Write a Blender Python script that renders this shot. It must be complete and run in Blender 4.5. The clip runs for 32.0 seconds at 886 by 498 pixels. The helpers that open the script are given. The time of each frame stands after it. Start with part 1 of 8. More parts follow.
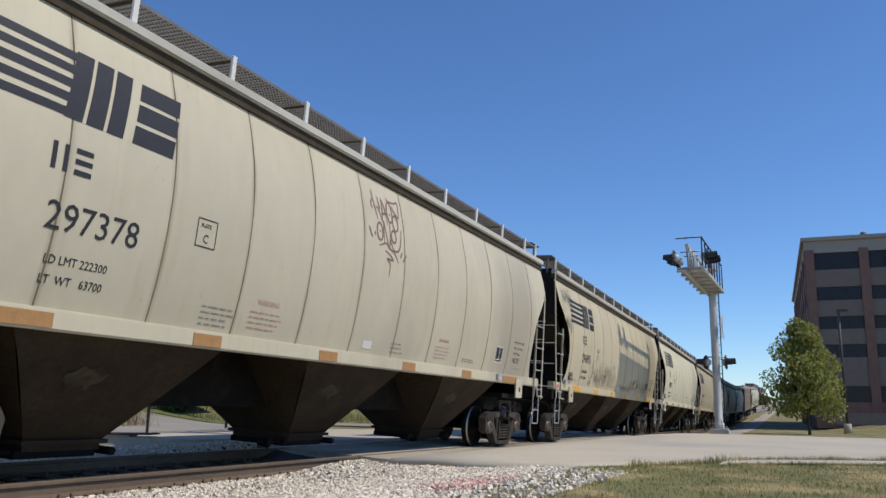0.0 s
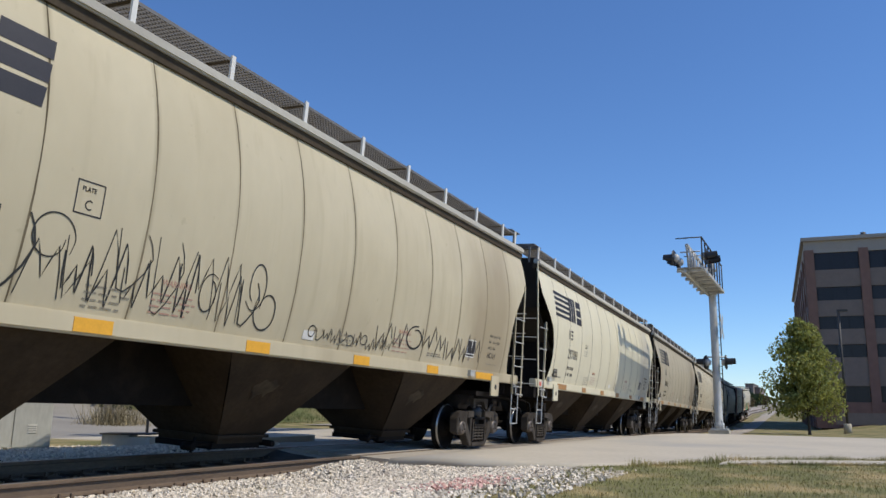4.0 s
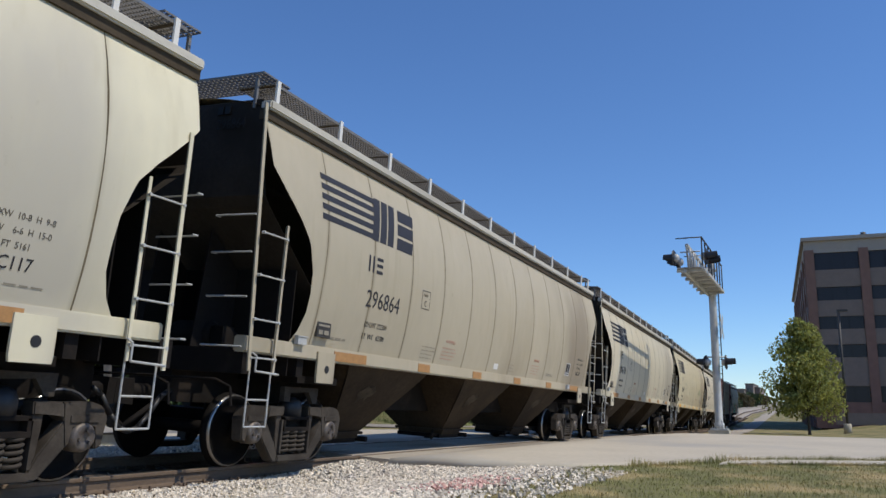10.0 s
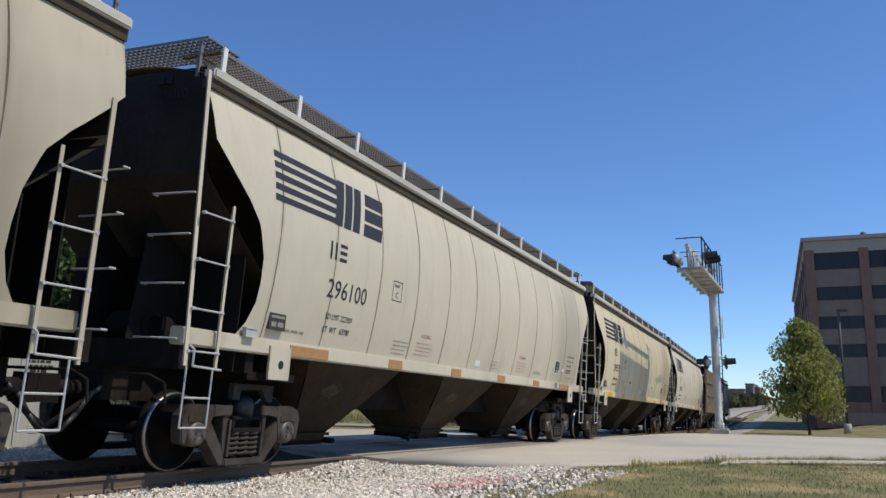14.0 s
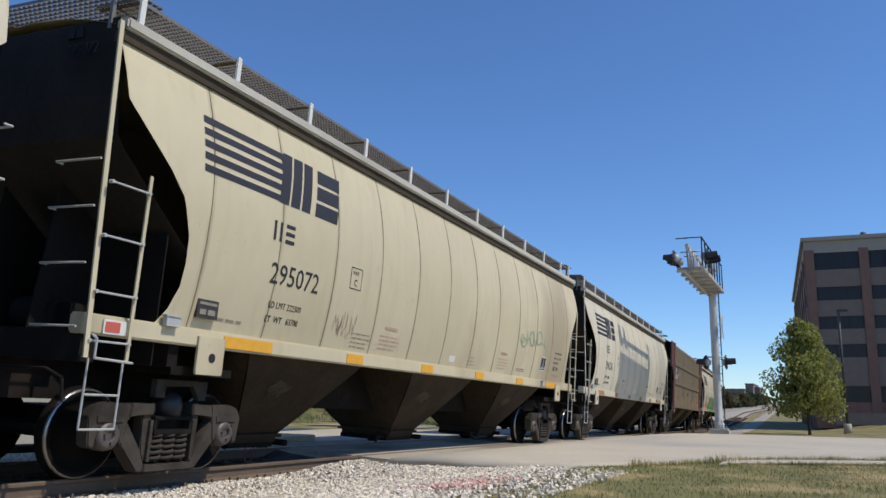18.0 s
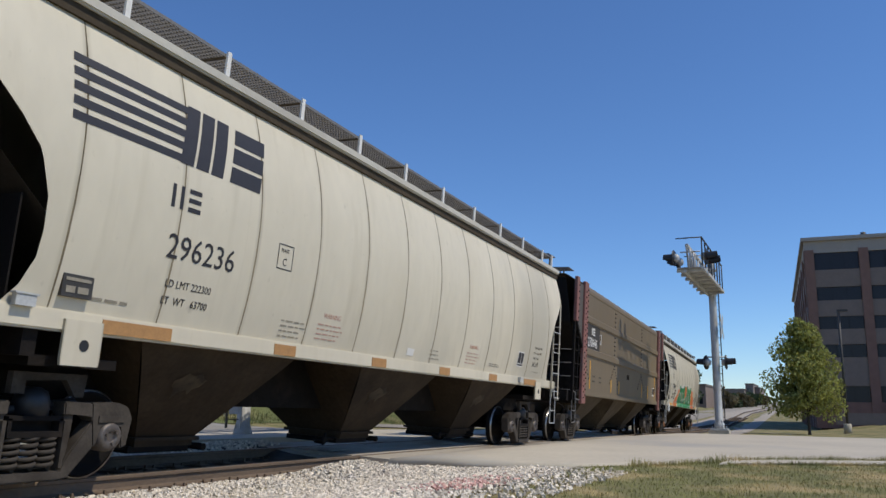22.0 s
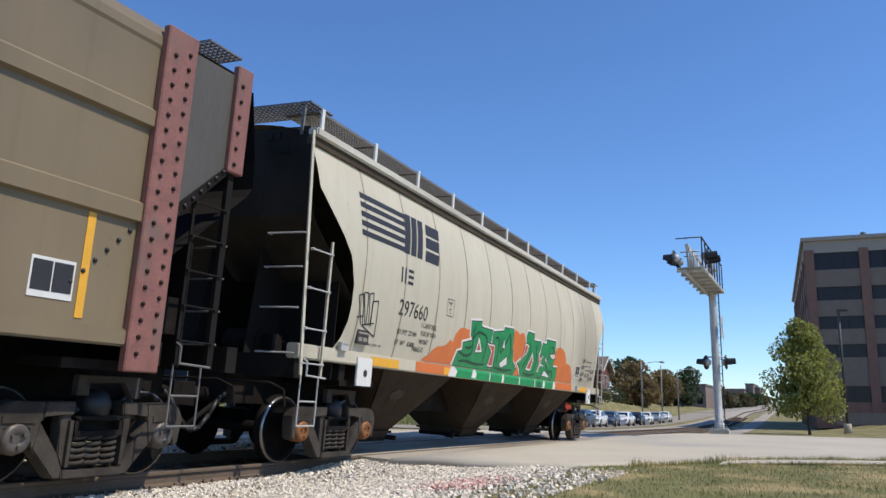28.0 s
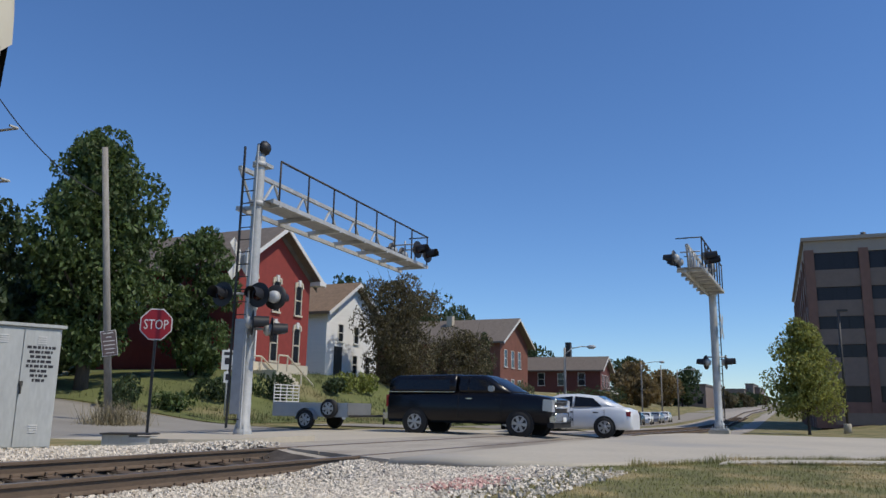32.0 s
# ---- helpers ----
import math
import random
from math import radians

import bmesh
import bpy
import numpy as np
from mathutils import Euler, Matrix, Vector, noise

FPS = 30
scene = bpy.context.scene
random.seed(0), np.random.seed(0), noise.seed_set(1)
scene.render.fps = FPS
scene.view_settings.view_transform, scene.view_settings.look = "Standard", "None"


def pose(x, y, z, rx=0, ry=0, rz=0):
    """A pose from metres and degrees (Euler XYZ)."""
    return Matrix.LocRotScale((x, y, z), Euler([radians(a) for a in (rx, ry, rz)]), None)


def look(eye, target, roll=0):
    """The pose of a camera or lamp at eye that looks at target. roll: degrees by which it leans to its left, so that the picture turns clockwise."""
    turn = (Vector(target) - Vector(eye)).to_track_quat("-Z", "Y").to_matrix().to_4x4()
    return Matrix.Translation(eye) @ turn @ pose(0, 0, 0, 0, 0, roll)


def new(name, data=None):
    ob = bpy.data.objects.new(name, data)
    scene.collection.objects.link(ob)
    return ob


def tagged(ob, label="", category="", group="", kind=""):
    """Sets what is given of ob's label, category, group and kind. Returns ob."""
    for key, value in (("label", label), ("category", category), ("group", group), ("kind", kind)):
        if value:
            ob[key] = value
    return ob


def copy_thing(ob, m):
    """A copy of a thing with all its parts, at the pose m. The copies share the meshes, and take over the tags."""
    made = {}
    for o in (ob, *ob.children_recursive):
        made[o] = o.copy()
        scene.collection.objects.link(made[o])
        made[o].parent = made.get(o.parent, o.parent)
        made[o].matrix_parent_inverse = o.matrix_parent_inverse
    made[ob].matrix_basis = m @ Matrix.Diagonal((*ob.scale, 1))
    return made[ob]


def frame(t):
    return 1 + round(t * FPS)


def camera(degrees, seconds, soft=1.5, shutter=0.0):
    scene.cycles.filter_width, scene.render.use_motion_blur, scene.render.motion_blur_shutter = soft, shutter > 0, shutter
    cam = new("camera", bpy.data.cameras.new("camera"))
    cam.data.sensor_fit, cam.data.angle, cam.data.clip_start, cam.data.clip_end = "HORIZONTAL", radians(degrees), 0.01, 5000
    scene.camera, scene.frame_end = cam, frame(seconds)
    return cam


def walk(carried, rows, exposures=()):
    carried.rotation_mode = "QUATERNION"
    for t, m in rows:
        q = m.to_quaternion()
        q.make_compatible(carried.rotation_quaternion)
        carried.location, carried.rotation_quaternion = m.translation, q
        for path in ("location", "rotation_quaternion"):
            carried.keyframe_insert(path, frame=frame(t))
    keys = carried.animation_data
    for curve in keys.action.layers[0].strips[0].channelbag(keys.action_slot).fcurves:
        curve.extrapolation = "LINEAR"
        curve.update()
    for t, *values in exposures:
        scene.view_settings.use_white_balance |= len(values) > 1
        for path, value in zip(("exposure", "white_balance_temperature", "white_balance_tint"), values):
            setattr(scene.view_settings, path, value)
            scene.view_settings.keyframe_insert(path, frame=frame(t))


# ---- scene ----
# Camera on a low tripod beside a single railway track at a level crossing.
# x runs along the track away from the camera, y to the far side, z = 0 at the rail tops by the camera.
cam = camera(58.79, 32.0, soft=1.5)
EYE = Vector((0.0, -7.787, 0.72))
YAW, PITCH, ROLL = radians(25.663), radians(11.472), 0.972
AIM = EYE + Vector((math.cos(YAW) * math.cos(PITCH), math.sin(YAW) * math.cos(PITCH), math.sin(PITCH)))
walk(cam, [(0.0, look(EYE, AIM, ROLL)), (32.0, look(EYE, AIM, ROLL))], exposures=[(0.0, -0.05), (2.0, -0.14), (3.2, 0.02), (5.5, -0.1), (8.5, -0.24), (11.0, 0.05), (14.0, 0.02), (17.0, -0.14), (18.2, -0.02), (20.0, -0.14), (24.0, -0.1), (25.2, 0.3), (28.0, 0.2), (29.0, -0.12), (30.5, -0.2), (32.0, -0.22)])

# ---- light: clear midday sun from the camera's side of the track ----
SUN_EL, SUN_DIR = radians(55.0), Vector((-0.06, 1.0, 0.0)).normalized()   # the way its light travels, on the plan
sun_way = Vector((SUN_DIR.x * math.cos(SUN_EL), SUN_DIR.y * math.cos(SUN_EL), -math.sin(SUN_EL)))
world = bpy.data.worlds.new("sky")
scene.world = world
world.use_nodes = True
wn = world.node_tree.nodes
sky = wn.new("ShaderNodeTexSky")
sky.sky_type, sky.sun_disc = "NISHITA", False
sky.sun_elevation = SUN_EL
sky.sun_rotation = math.atan2(-sun_way.x, -sun_way.y)
sky.altitude, sky.air_density, sky.dust_density, sky.ozone_density = 2600.0, 1.30, 0.0, 9.0
wn["Background"].inputs["Strength"].default_value = 0.152
tint = wn.new("ShaderNodeHueSaturation")      # a clear, deep blue day
tint.inputs["Saturation"].default_value = 1.055
tint.inputs["Hue"].default_value = 0.503
world.node_tree.links.new(sky.outputs[0], tint.inputs["Color"])
world.node_tree.links.new(tint.outputs[0], wn["Background"].inputs["Color"])
sun = new("sun", bpy.data.lights.new("sun", "SUN"))
sun.data.energy, sun.data.angle, sun.data.color = 3.5, radians(0.53), (1.0, 0.925, 0.79)
sun.matrix_world = look((0, 0, 40), Vector((0, 0, 40)) + sun_way)

# ---- the line of the track ----
CANT = radians(3.16)


def cy(x):
    x = min(max(x, 0.0), 150.0)
    return 6.949e-4 * x * x - 3.042e-6 * x ** 3


def cz(x):
    x, more = min(max(x, 0.0), 160.0), max(x - 160.0, 0.0)
    return -2.2696e-4 * x * x + 1.6485e-6 * x ** 3 + 0.02 * more


def ss(a, b, v):
    u = min(max((v - a) / (b - a), 0.0), 1.0)
    return u * u * (3 - 2 * u)


def land(x, y):
    """Height of the land without the track's cut."""
    z = -0.10 + 0.10 * ss(20, 34, x) + 0.0094 * max(0.0, x - 75.0)
    z += 2.6 * ss(11.5, 20.0, y) * ss(23.0 - 0.5 * min(max(y - 8, 0), 12), 33.0, x) * (1 - 0.6 * ss(90, 150, x))
    z += 0.06 * min(max(y - 10.0, 0.0), 20.0) * (1 - ss(20, 30, x))
    z += 0.13 * min(max(y - 32.0, 0.0), 60.0)
    near = (1 - ss(9.0, 17.0, abs(y - cy(x)))) * ss(29.0, 40.0, x)
    return z + near * (cz(x) - 0.12 - z)


def land_cut(x, y, drop=0.28):
    """Land with the track's bed let into it."""
    d = abs(y - cy(x))
    w = 1 - ss(1.9, 5.0, d)
    return land(x, y) * (1 - w) + (cz(x) - drop) * w


# ---- materials ----
def mat(name, color, rough=0.6, metal=0.0, vary=0.25, scale=6.0, bump=0.15, fine=60.0, second=None, spread=0.0, stretch=(1, 1, 1), spec=0.5, rand=0.0):
    """Principled surface: colour varied by noise at two scales, with fine relief. second: a colour mixed in by patches."""
    m = bpy.data.materials.new(name)
    m.use_nodes = True
    nt = m.node_tree
    n, link = nt.nodes, nt.links
    b = n["Principled BSDF"]
    b.inputs["Roughness"].default_value = rough
    b.inputs["Metallic"].default_value = metal
    b.inputs["Specular IOR Level"].default_value = spec
    co = n.new("ShaderNodeTexCoord")
    mp = n.new("ShaderNodeMapping")
    mp.inputs["Scale"].default_value = stretch
    link.new(co.outputs["Object"], mp.inputs["Vector"])
    big = n.new("ShaderNodeTexNoise")
    big.inputs["Scale"].default_value, big.inputs["Detail"].default_value = scale, 5.0
    link.new(mp.outputs[0], big.inputs["Vector"])
    small = n.new("ShaderNodeTexNoise")
    small.inputs["Scale"].default_value, small.inputs["Detail"].default_value = fine, 4.0
    link.new(mp.outputs[0], small.inputs["Vector"])
    mix = n.new("ShaderNodeMix")
    mix.data_type = "RGBA"
    c = Vector(color[:3])
    dark = c * (1 - vary)
    mix.inputs["A"].default_value = (*dark, 1)
    mix.inputs["B"].default_value = (*[min(v * (1 + vary * 0.6), 1) for v in c], 1)
    add = n.new("ShaderNodeMath")
    add.operation = "MULTIPLY_ADD"
    add.inputs[1].default_value, add.inputs[2].default_value = 0.45, 0.0
    link.new(small.outputs["Fac"], add.inputs[0])
    add2 = n.new("ShaderNodeMath")
    add2.operation = "MULTIPLY_ADD"
    add2.inputs[1].default_value = 0.55
    link.new(big.outputs["Fac"], add2.inputs[0])
    link.new(add.outputs[0], add2.inputs[2])
    ramp = n.new("ShaderNodeMapRange")
    ramp.inputs["From Min"].default_value, ramp.inputs["From Max"].default_value = 0.3, 0.7
    link.new(add2.outputs[0], ramp.inputs["Value"])
    link.new(ramp.outputs[0], mix.inputs["Factor"])
    out = mix.outputs["Result"]
    if second:
        patch = n.new("ShaderNodeTexNoise")
        patch.inputs["Scale"].default_value, patch.inputs["Detail"].default_value = scale * 0.37, 6.0
        link.new(mp.outputs[0], patch.inputs["Vector"])
        pr = n.new("ShaderNodeMapRange")
        pr.inputs["From Min"].default_value, pr.inputs["From Max"].default_value = 0.62 - spread, 0.72 - spread * 0.5
        link.new(patch.outputs["Fac"], pr.inputs["Value"])
        mix2 = n.new("ShaderNodeMix")
        mix2.data_type = "RGBA"
        link.new(pr.outputs[0], mix2.inputs["Factor"])
        link.new(out, mix2.inputs["A"])
        mix2.inputs["B"].default_value = (*second[:3], 1)
        out = mix2.outputs["Result"]
    if rand:
        info = n.new("ShaderNodeObjectInfo")
        hsv = n.new("ShaderNodeHueSaturation")
        mr = n.new("ShaderNodeMapRange")
        mr.inputs["To Min"].default_value, mr.inputs["To Max"].default_value = 1 - rand, 1 + rand
        link.new(info.outputs["Random"], mr.inputs["Value"])
        link.new(mr.outputs[0], hsv.inputs["Value"])
        link.new(out, hsv.inputs["Color"])
        out = hsv.outputs["Color"]
    link.new(out, b.inputs["Base Color"])
    if bump:
        bp = n.new("ShaderNodeBump")
        bp.inputs["Strength"].default_value, bp.inputs["Distance"].default_value = bump, 0.01
        link.new(small.outputs["Fac"], bp.inputs["Height"])
        link.new(bp.outputs[0], b.inputs["Normal"])
    return m


def island(m, amount=0.3):
    """Vary a material of joined pieces from piece to piece."""
    nt = m.node_tree
    b = nt.nodes["Principled BSDF"]
    src = b.inputs["Base Color"].links[0].from_socket
    g = nt.nodes.new("ShaderNodeNewGeometry")
    mr = nt.nodes.new("ShaderNodeMapRange")
    mr.inputs["To Min"].default_value, mr.inputs["To Max"].default_value = 1 - amount, 1 + amount
    hsv = nt.nodes.new("ShaderNodeHueSaturation")
    nt.links.new(g.outputs["Random Per Island"], mr.inputs["Value"])
    nt.links.new(mr.outputs[0], hsv.inputs["Value"])
    nt.links.new(src, hsv.inputs["Color"])
    nt.links.new(hsv.outputs[0], b.inputs["Base Color"])
    return m


def leafy(name, color, vary=0.5):
    m = island(mat(name, color, rough=0.55, vary=0.3, scale=2.0, fine=20.0, bump=0.0), vary)
    b = m.node_tree.nodes["Principled BSDF"]
    b.inputs["Subsurface Weight"].default_value = 0.0
    b.inputs["Transmission Weight"].default_value = 0.0
    nt = m.node_tree
    thin = nt.nodes.new("ShaderNodeBsdfTranslucent")
    nt.links.new(b.inputs["Base Color"].links[0].from_socket, thin.inputs["Color"])
    mix = nt.nodes.new("ShaderNodeMixShader")
    mix.inputs["Fac"].default_value = 0.4
    nt.links.new(b.outputs[0], mix.inputs[1])
    nt.links.new(thin.outputs[0], mix.inputs[2])
    nt.links.new(mix.outputs[0], nt.nodes["Material Output"].inputs["Surface"])
    return m


def car_paint(name, color, stain, weld=0.85):
    """Weathered enamel of a freight car: soft fading, faint streaks that run down from the roof, and grime along the edges of each sheet."""
    m = mat(name, color, rough=0.55, vary=0.07, scale=0.5, fine=5.0, bump=0.03, second=stain, spread=0.02, stretch=(1.2, 1.2, 0.5), rand=0.025, spec=0.35)
    nt = m.node_tree
    n, link = nt.nodes, nt.links
    b = n["Principled BSDF"]
    src = b.inputs["Base Color"].links[0].from_socket
    co = n.new("ShaderNodeTexCoord")
    info = n.new("ShaderNodeObjectInfo")
    off = n.new("ShaderNodeMath")
    off.operation = "MULTIPLY"
    off.inputs[1].default_value = 37.0
    link.new(info.outputs["Random"], off.inputs[0])

    def noise_at(stretch, scale, detail=5.0):
        mp = n.new("ShaderNodeMapping")
        mp.inputs["Scale"].default_value = stretch
        link.new(co.outputs["Object"], mp.inputs["Vector"])
        shift = n.new("ShaderNodeVectorMath")
        shift.operation = "ADD"
        link.new(mp.outputs[0], shift.inputs[0])
        link.new(off.outputs[0], shift.inputs[1])
        tex = n.new("ShaderNodeTexNoise")
        tex.inputs["Scale"].default_value, tex.inputs["Detail"].default_value = scale, detail
        link.new(shift.outputs[0], tex.inputs["Vector"])
        return tex.outputs["Fac"]

    def ranged(value, lo, hi, top, low=0.0):
        mr = n.new("ShaderNodeMapRange")
        mr.inputs["From Min"].default_value, mr.inputs["From Max"].default_value = lo, hi
        mr.inputs["To Min"].default_value, mr.inputs["To Max"].default_value = low, top
        link.new(value, mr.inputs["Value"])
        return mr.outputs[0]

    def blend(base, fac, tone):
        mix = n.new("ShaderNodeMix")
        mix.data_type = "RGBA"
        link.new(fac, mix.inputs["Factor"])
        link.new(base, mix.inputs["A"])
        mix.inputs["B"].default_value = (color[0] * tone, color[1] * tone * 0.95, color[2] * tone * 0.84, 1)
        return mix.outputs["Result"]

    src = blend(src, ranged(noise_at((5.0, 5.0, 0.16), 1.0), 0.56, 0.78, 0.32), 0.68)
    src = blend(src, ranged(noise_at((1.0, 1.0, 0.8), 7.0), 0.68, 0.76, 0.25), 0.5)
    src = blend(src, ranged(noise_at((0.45, 0.45, 0.4), 1.0), 0.48, 0.75, 0.30), 0.76)
    # weld grime: distance from the sheet's middle, broken up by noise
    sep = n.new("ShaderNodeSeparateXYZ")
    link.new(co.outputs["Generated"], sep.inputs[0])
    mid = n.new("ShaderNodeMath")
    mid.operation = "SUBTRACT"
    mid.inputs[1].default_value = 0.5
    link.new(sep.outputs["X"], mid.inputs[0])
    far = n.new("ShaderNodeMath")
    far.operation = "ABSOLUTE"
    link.new(mid.outputs[0], far.inputs[0])
    edge = ranged(far.outputs[0], 0.452, 0.5, 1.0)
    soft = n.new("ShaderNodeMath")
    soft.operation = "MULTIPLY"
    link.new(edge, soft.inputs[0])
    link.new(ranged(noise_at((0.8, 0.8, 0.9), 1.3, 3.0), 0.35, 0.68, weld), soft.inputs[1])
    src = blend(src, soft.outputs[0], 0.45)
    link.new(src, b.inputs["Base Color"])
    return m


M = {}
M["grass"] = mat("grass", (0.172, 0.162, 0.054), rough=0.9, vary=0.45, scale=2.4, fine=30.0, bump=0.6, second=(0.34, 0.26, 0.12), spread=0.16)
M["lawn"] = mat("lawn", (0.135, 0.15, 0.045), rough=0.9, vary=0.4, scale=0.5, fine=20.0, bump=0.5, second=(0.24, 0.20, 0.09), spread=0.08)
M["concrete"] = mat("concrete", (0.50, 0.44, 0.34), rough=0.85, vary=0.16, scale=0.35, fine=9.0, bump=0.2, second=(0.38, 0.35, 0.30), spread=0.04)
M["asphalt"] = mat("asphalt", (0.31, 0.275, 0.225), rough=0.9, vary=0.2, scale=0.6, fine=40.0, bump=0.3)
M["panel"] = mat("crossing_panel", (0.40, 0.35, 0.28), rough=0.9, vary=0.3, scale=1.2, fine=30.0, bump=0.4, second=(0.24, 0.20, 0.155), spread=0.12, stretch=(0.35, 1.5, 1))
M["old_road"] = mat("road_grey", (0.30, 0.275, 0.235), rough=0.9, vary=0.2, scale=0.5, fine=30.0, bump=0.25, second=(0.24, 0.22, 0.19), spread=0.08)
# Oily stone; the train's shade between the rails is put in as well.
M["bed_oily_shaded"] = mat("ballast_oily_shaded", (0.06, 0.048, 0.038), rough=0.95, vary=0.5, scale=6.0, fine=24.0, bump=0.9, second=(0.12, 0.10, 0.08), spread=0.03)
M["far_grey"] = mat("far_block_grey", (0.21, 0.17, 0.15), rough=0.9, vary=0.15, scale=0.4, fine=4.0)
M["bed"] = mat("ballast_bed", (0.42, 0.365, 0.295), rough=0.95, vary=0.5, scale=7.0, fine=22.0, bump=0.9)
M["stone"] = island(mat("ballast_stone", (0.72, 0.635, 0.515), rough=0.9, vary=0.25, scale=14.0, fine=50.0, bump=0.3), 0.28)
M["stone_dirty"] = island(mat("ballast_stone_dirty", (0.26, 0.215, 0.165), rough=0.9, vary=0.35, scale=14.0, fine=50.0, bump=0.3), 0.5)
M["stone_pink"] = island(mat("ballast_stone_painted", (0.62, 0.37, 0.31), rough=0.85, vary=0.3, scale=14.0, fine=50.0, bump=0.3), 0.3)
M["rust"] = mat("rail_rust", (0.15, 0.105, 0.07), rough=0.85, vary=0.35, scale=3.0, fine=40.0, bump=0.3, stretch=(0.3, 1, 1))
M["railhead"] = mat("rail_head", (0.32, 0.28, 0.24), rough=0.35, metal=0.8, vary=0.15, scale=3.0, fine=30.0, stretch=(0.1, 1, 1))
M["tie"] = mat("tie_wood", (0.10, 0.075, 0.055), rough=0.95, vary=0.4, scale=4.0, fine=30.0, bump=0.6, stretch=(3, 0.4, 3), rand=0.2)
M["tan_a"] = car_paint("paint_tan", (0.584, 0.517, 0.376), (0.42, 0.37, 0.28))
M["tan_b"] = car_paint("paint_sand", (0.562, 0.488, 0.332), (0.38, 0.31, 0.20))
M["tan_c"] = car_paint("paint_ivory", (0.701, 0.643, 0.467), (0.50, 0.46, 0.37))
M["tan_d"] = car_paint("paint_drab", (0.471, 0.411, 0.298), (0.30, 0.25, 0.18))
M["tan_e"] = car_paint("paint_beige", (0.595, 0.533, 0.399), (0.43, 0.38, 0.29))
M["tan_f"] = car_paint("paint_buff", (0.607, 0.528, 0.354), (0.40, 0.33, 0.22))
M["tan_g"] = car_paint("paint_pale", (0.64, 0.579, 0.449), (0.47, 0.43, 0.34))
M["tan_i"] = car_paint("paint_stone", (0.573, 0.519, 0.399), (0.40, 0.36, 0.28))
M["brown"] = car_paint("paint_brown", (0.18, 0.14, 0.092), (0.23, 0.175, 0.105), 0.0)
M["redrib"] = mat("rib_red", (0.26, 0.11, 0.088), rough=0.6, vary=0.3, scale=5.0, fine=30.0, second=(0.19, 0.115, 0.09), spread=0.1)
M["rivet"] = mat("rivet_heads", (0.03, 0.02, 0.017), rough=0.7, spec=0.2, vary=0.3)
# Bay paint with grime; the shade under the car is put into its colour.
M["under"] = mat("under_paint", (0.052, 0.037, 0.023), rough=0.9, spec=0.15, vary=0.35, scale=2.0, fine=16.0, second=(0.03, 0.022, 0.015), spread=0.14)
# Shade between the cars is put into both end colours, on top of grime.
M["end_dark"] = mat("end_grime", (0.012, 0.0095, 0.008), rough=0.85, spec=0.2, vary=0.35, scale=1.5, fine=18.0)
M["endshade"] = mat("end_paint_shaded", (0.040, 0.033, 0.027), rough=0.85, spec=0.2, vary=0.35, scale=1.5, fine=18.0, second=(0.022, 0.018, 0.014), spread=0.14)
M["chord"] = mat("rail_dusty", (0.56, 0.53, 0.455), rough=0.75, vary=0.15, scale=1.2, fine=14.0, second=(0.42, 0.39, 0.33), spread=0.08, stretch=(0.4, 1, 1), rand=0.06, spec=0.3)
# Dirt under the roof edge, with the chord's shadow put into the colour.
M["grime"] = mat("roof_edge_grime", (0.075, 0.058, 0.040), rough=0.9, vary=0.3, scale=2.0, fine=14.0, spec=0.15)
M["seam"] = mat("weld_seam", (0.15, 0.118, 0.072), rough=0.9, spec=0.15, vary=0.4, scale=3.0, fine=30.0, second=(0.24, 0.195, 0.125), spread=0.08, stretch=(1, 1, 0.6), rand=0.25)
# Near-black: the shade under and between the cars is put into this steel.
M["steel"] = mat("truck_steel_shaded", (0.012, 0.0095, 0.008), rough=0.85, spec=0.2, vary=0.4, scale=6.0, fine=40.0, second=(0.024, 0.018, 0.014), spread=0.08)
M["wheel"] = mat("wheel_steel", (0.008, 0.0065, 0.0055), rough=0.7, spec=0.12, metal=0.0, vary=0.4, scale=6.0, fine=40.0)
M["tread"] = mat("wheel_tread", (0.36, 0.34, 0.32), rough=0.28, metal=0.85, vary=0.2)
M["under_brown"] = mat("under_paint_brown", (0.095, 0.072, 0.046), rough=0.9, spec=0.15, vary=0.35, scale=2.0, fine=16.0, second=(0.06, 0.045, 0.03), spread=0.14)
M["grease"] = mat("grease_mark", (0.045, 0.034, 0.023), rough=0.8, spec=0.2, vary=0.5, scale=9.0, fine=40.0, second=(0.08, 0.06, 0.038), spread=0.12)
M["frame"] = mat("side_frame_steel", (0.07, 0.059, 0.048), rough=0.85, vary=0.4, scale=5.0, fine=30.0, second=(0.035, 0.028, 0.022), spread=0.14, spec=0.2)
M["bearing"] = mat("bearing_cap", (0.13, 0.11, 0.095), rough=0.5, metal=0.4, vary=0.3, scale=20.0)
M["bearing_rust"] = mat("bearing_cap_orange", (0.28, 0.11, 0.035), rough=0.6, metal=0.2, vary=0.3, scale=20.0)
M["grating"] = mat("grating", (0.20, 0.19, 0.18), rough=0.6, metal=0.3, vary=0.2)
M["galv"] = mat("galvanised", (0.50, 0.50, 0.48), rough=0.6, metal=0.2, vary=0.25, scale=4.0, fine=30.0, bump=0.05, second=(0.38, 0.375, 0.36), spread=0.10)
M["galv_dark"] = mat("walkway_grate", (0.40, 0.40, 0.40), rough=0.6, metal=0.3, vary=0.2, scale=5.0)
M["weed"] = island(mat("weed_blade", (0.10, 0.12, 0.035), rough=0.8, vary=0.4, scale=1.5, fine=6.0, bump=0.0, second=(0.20, 0.17, 0.07), spread=0.10), 0.4)
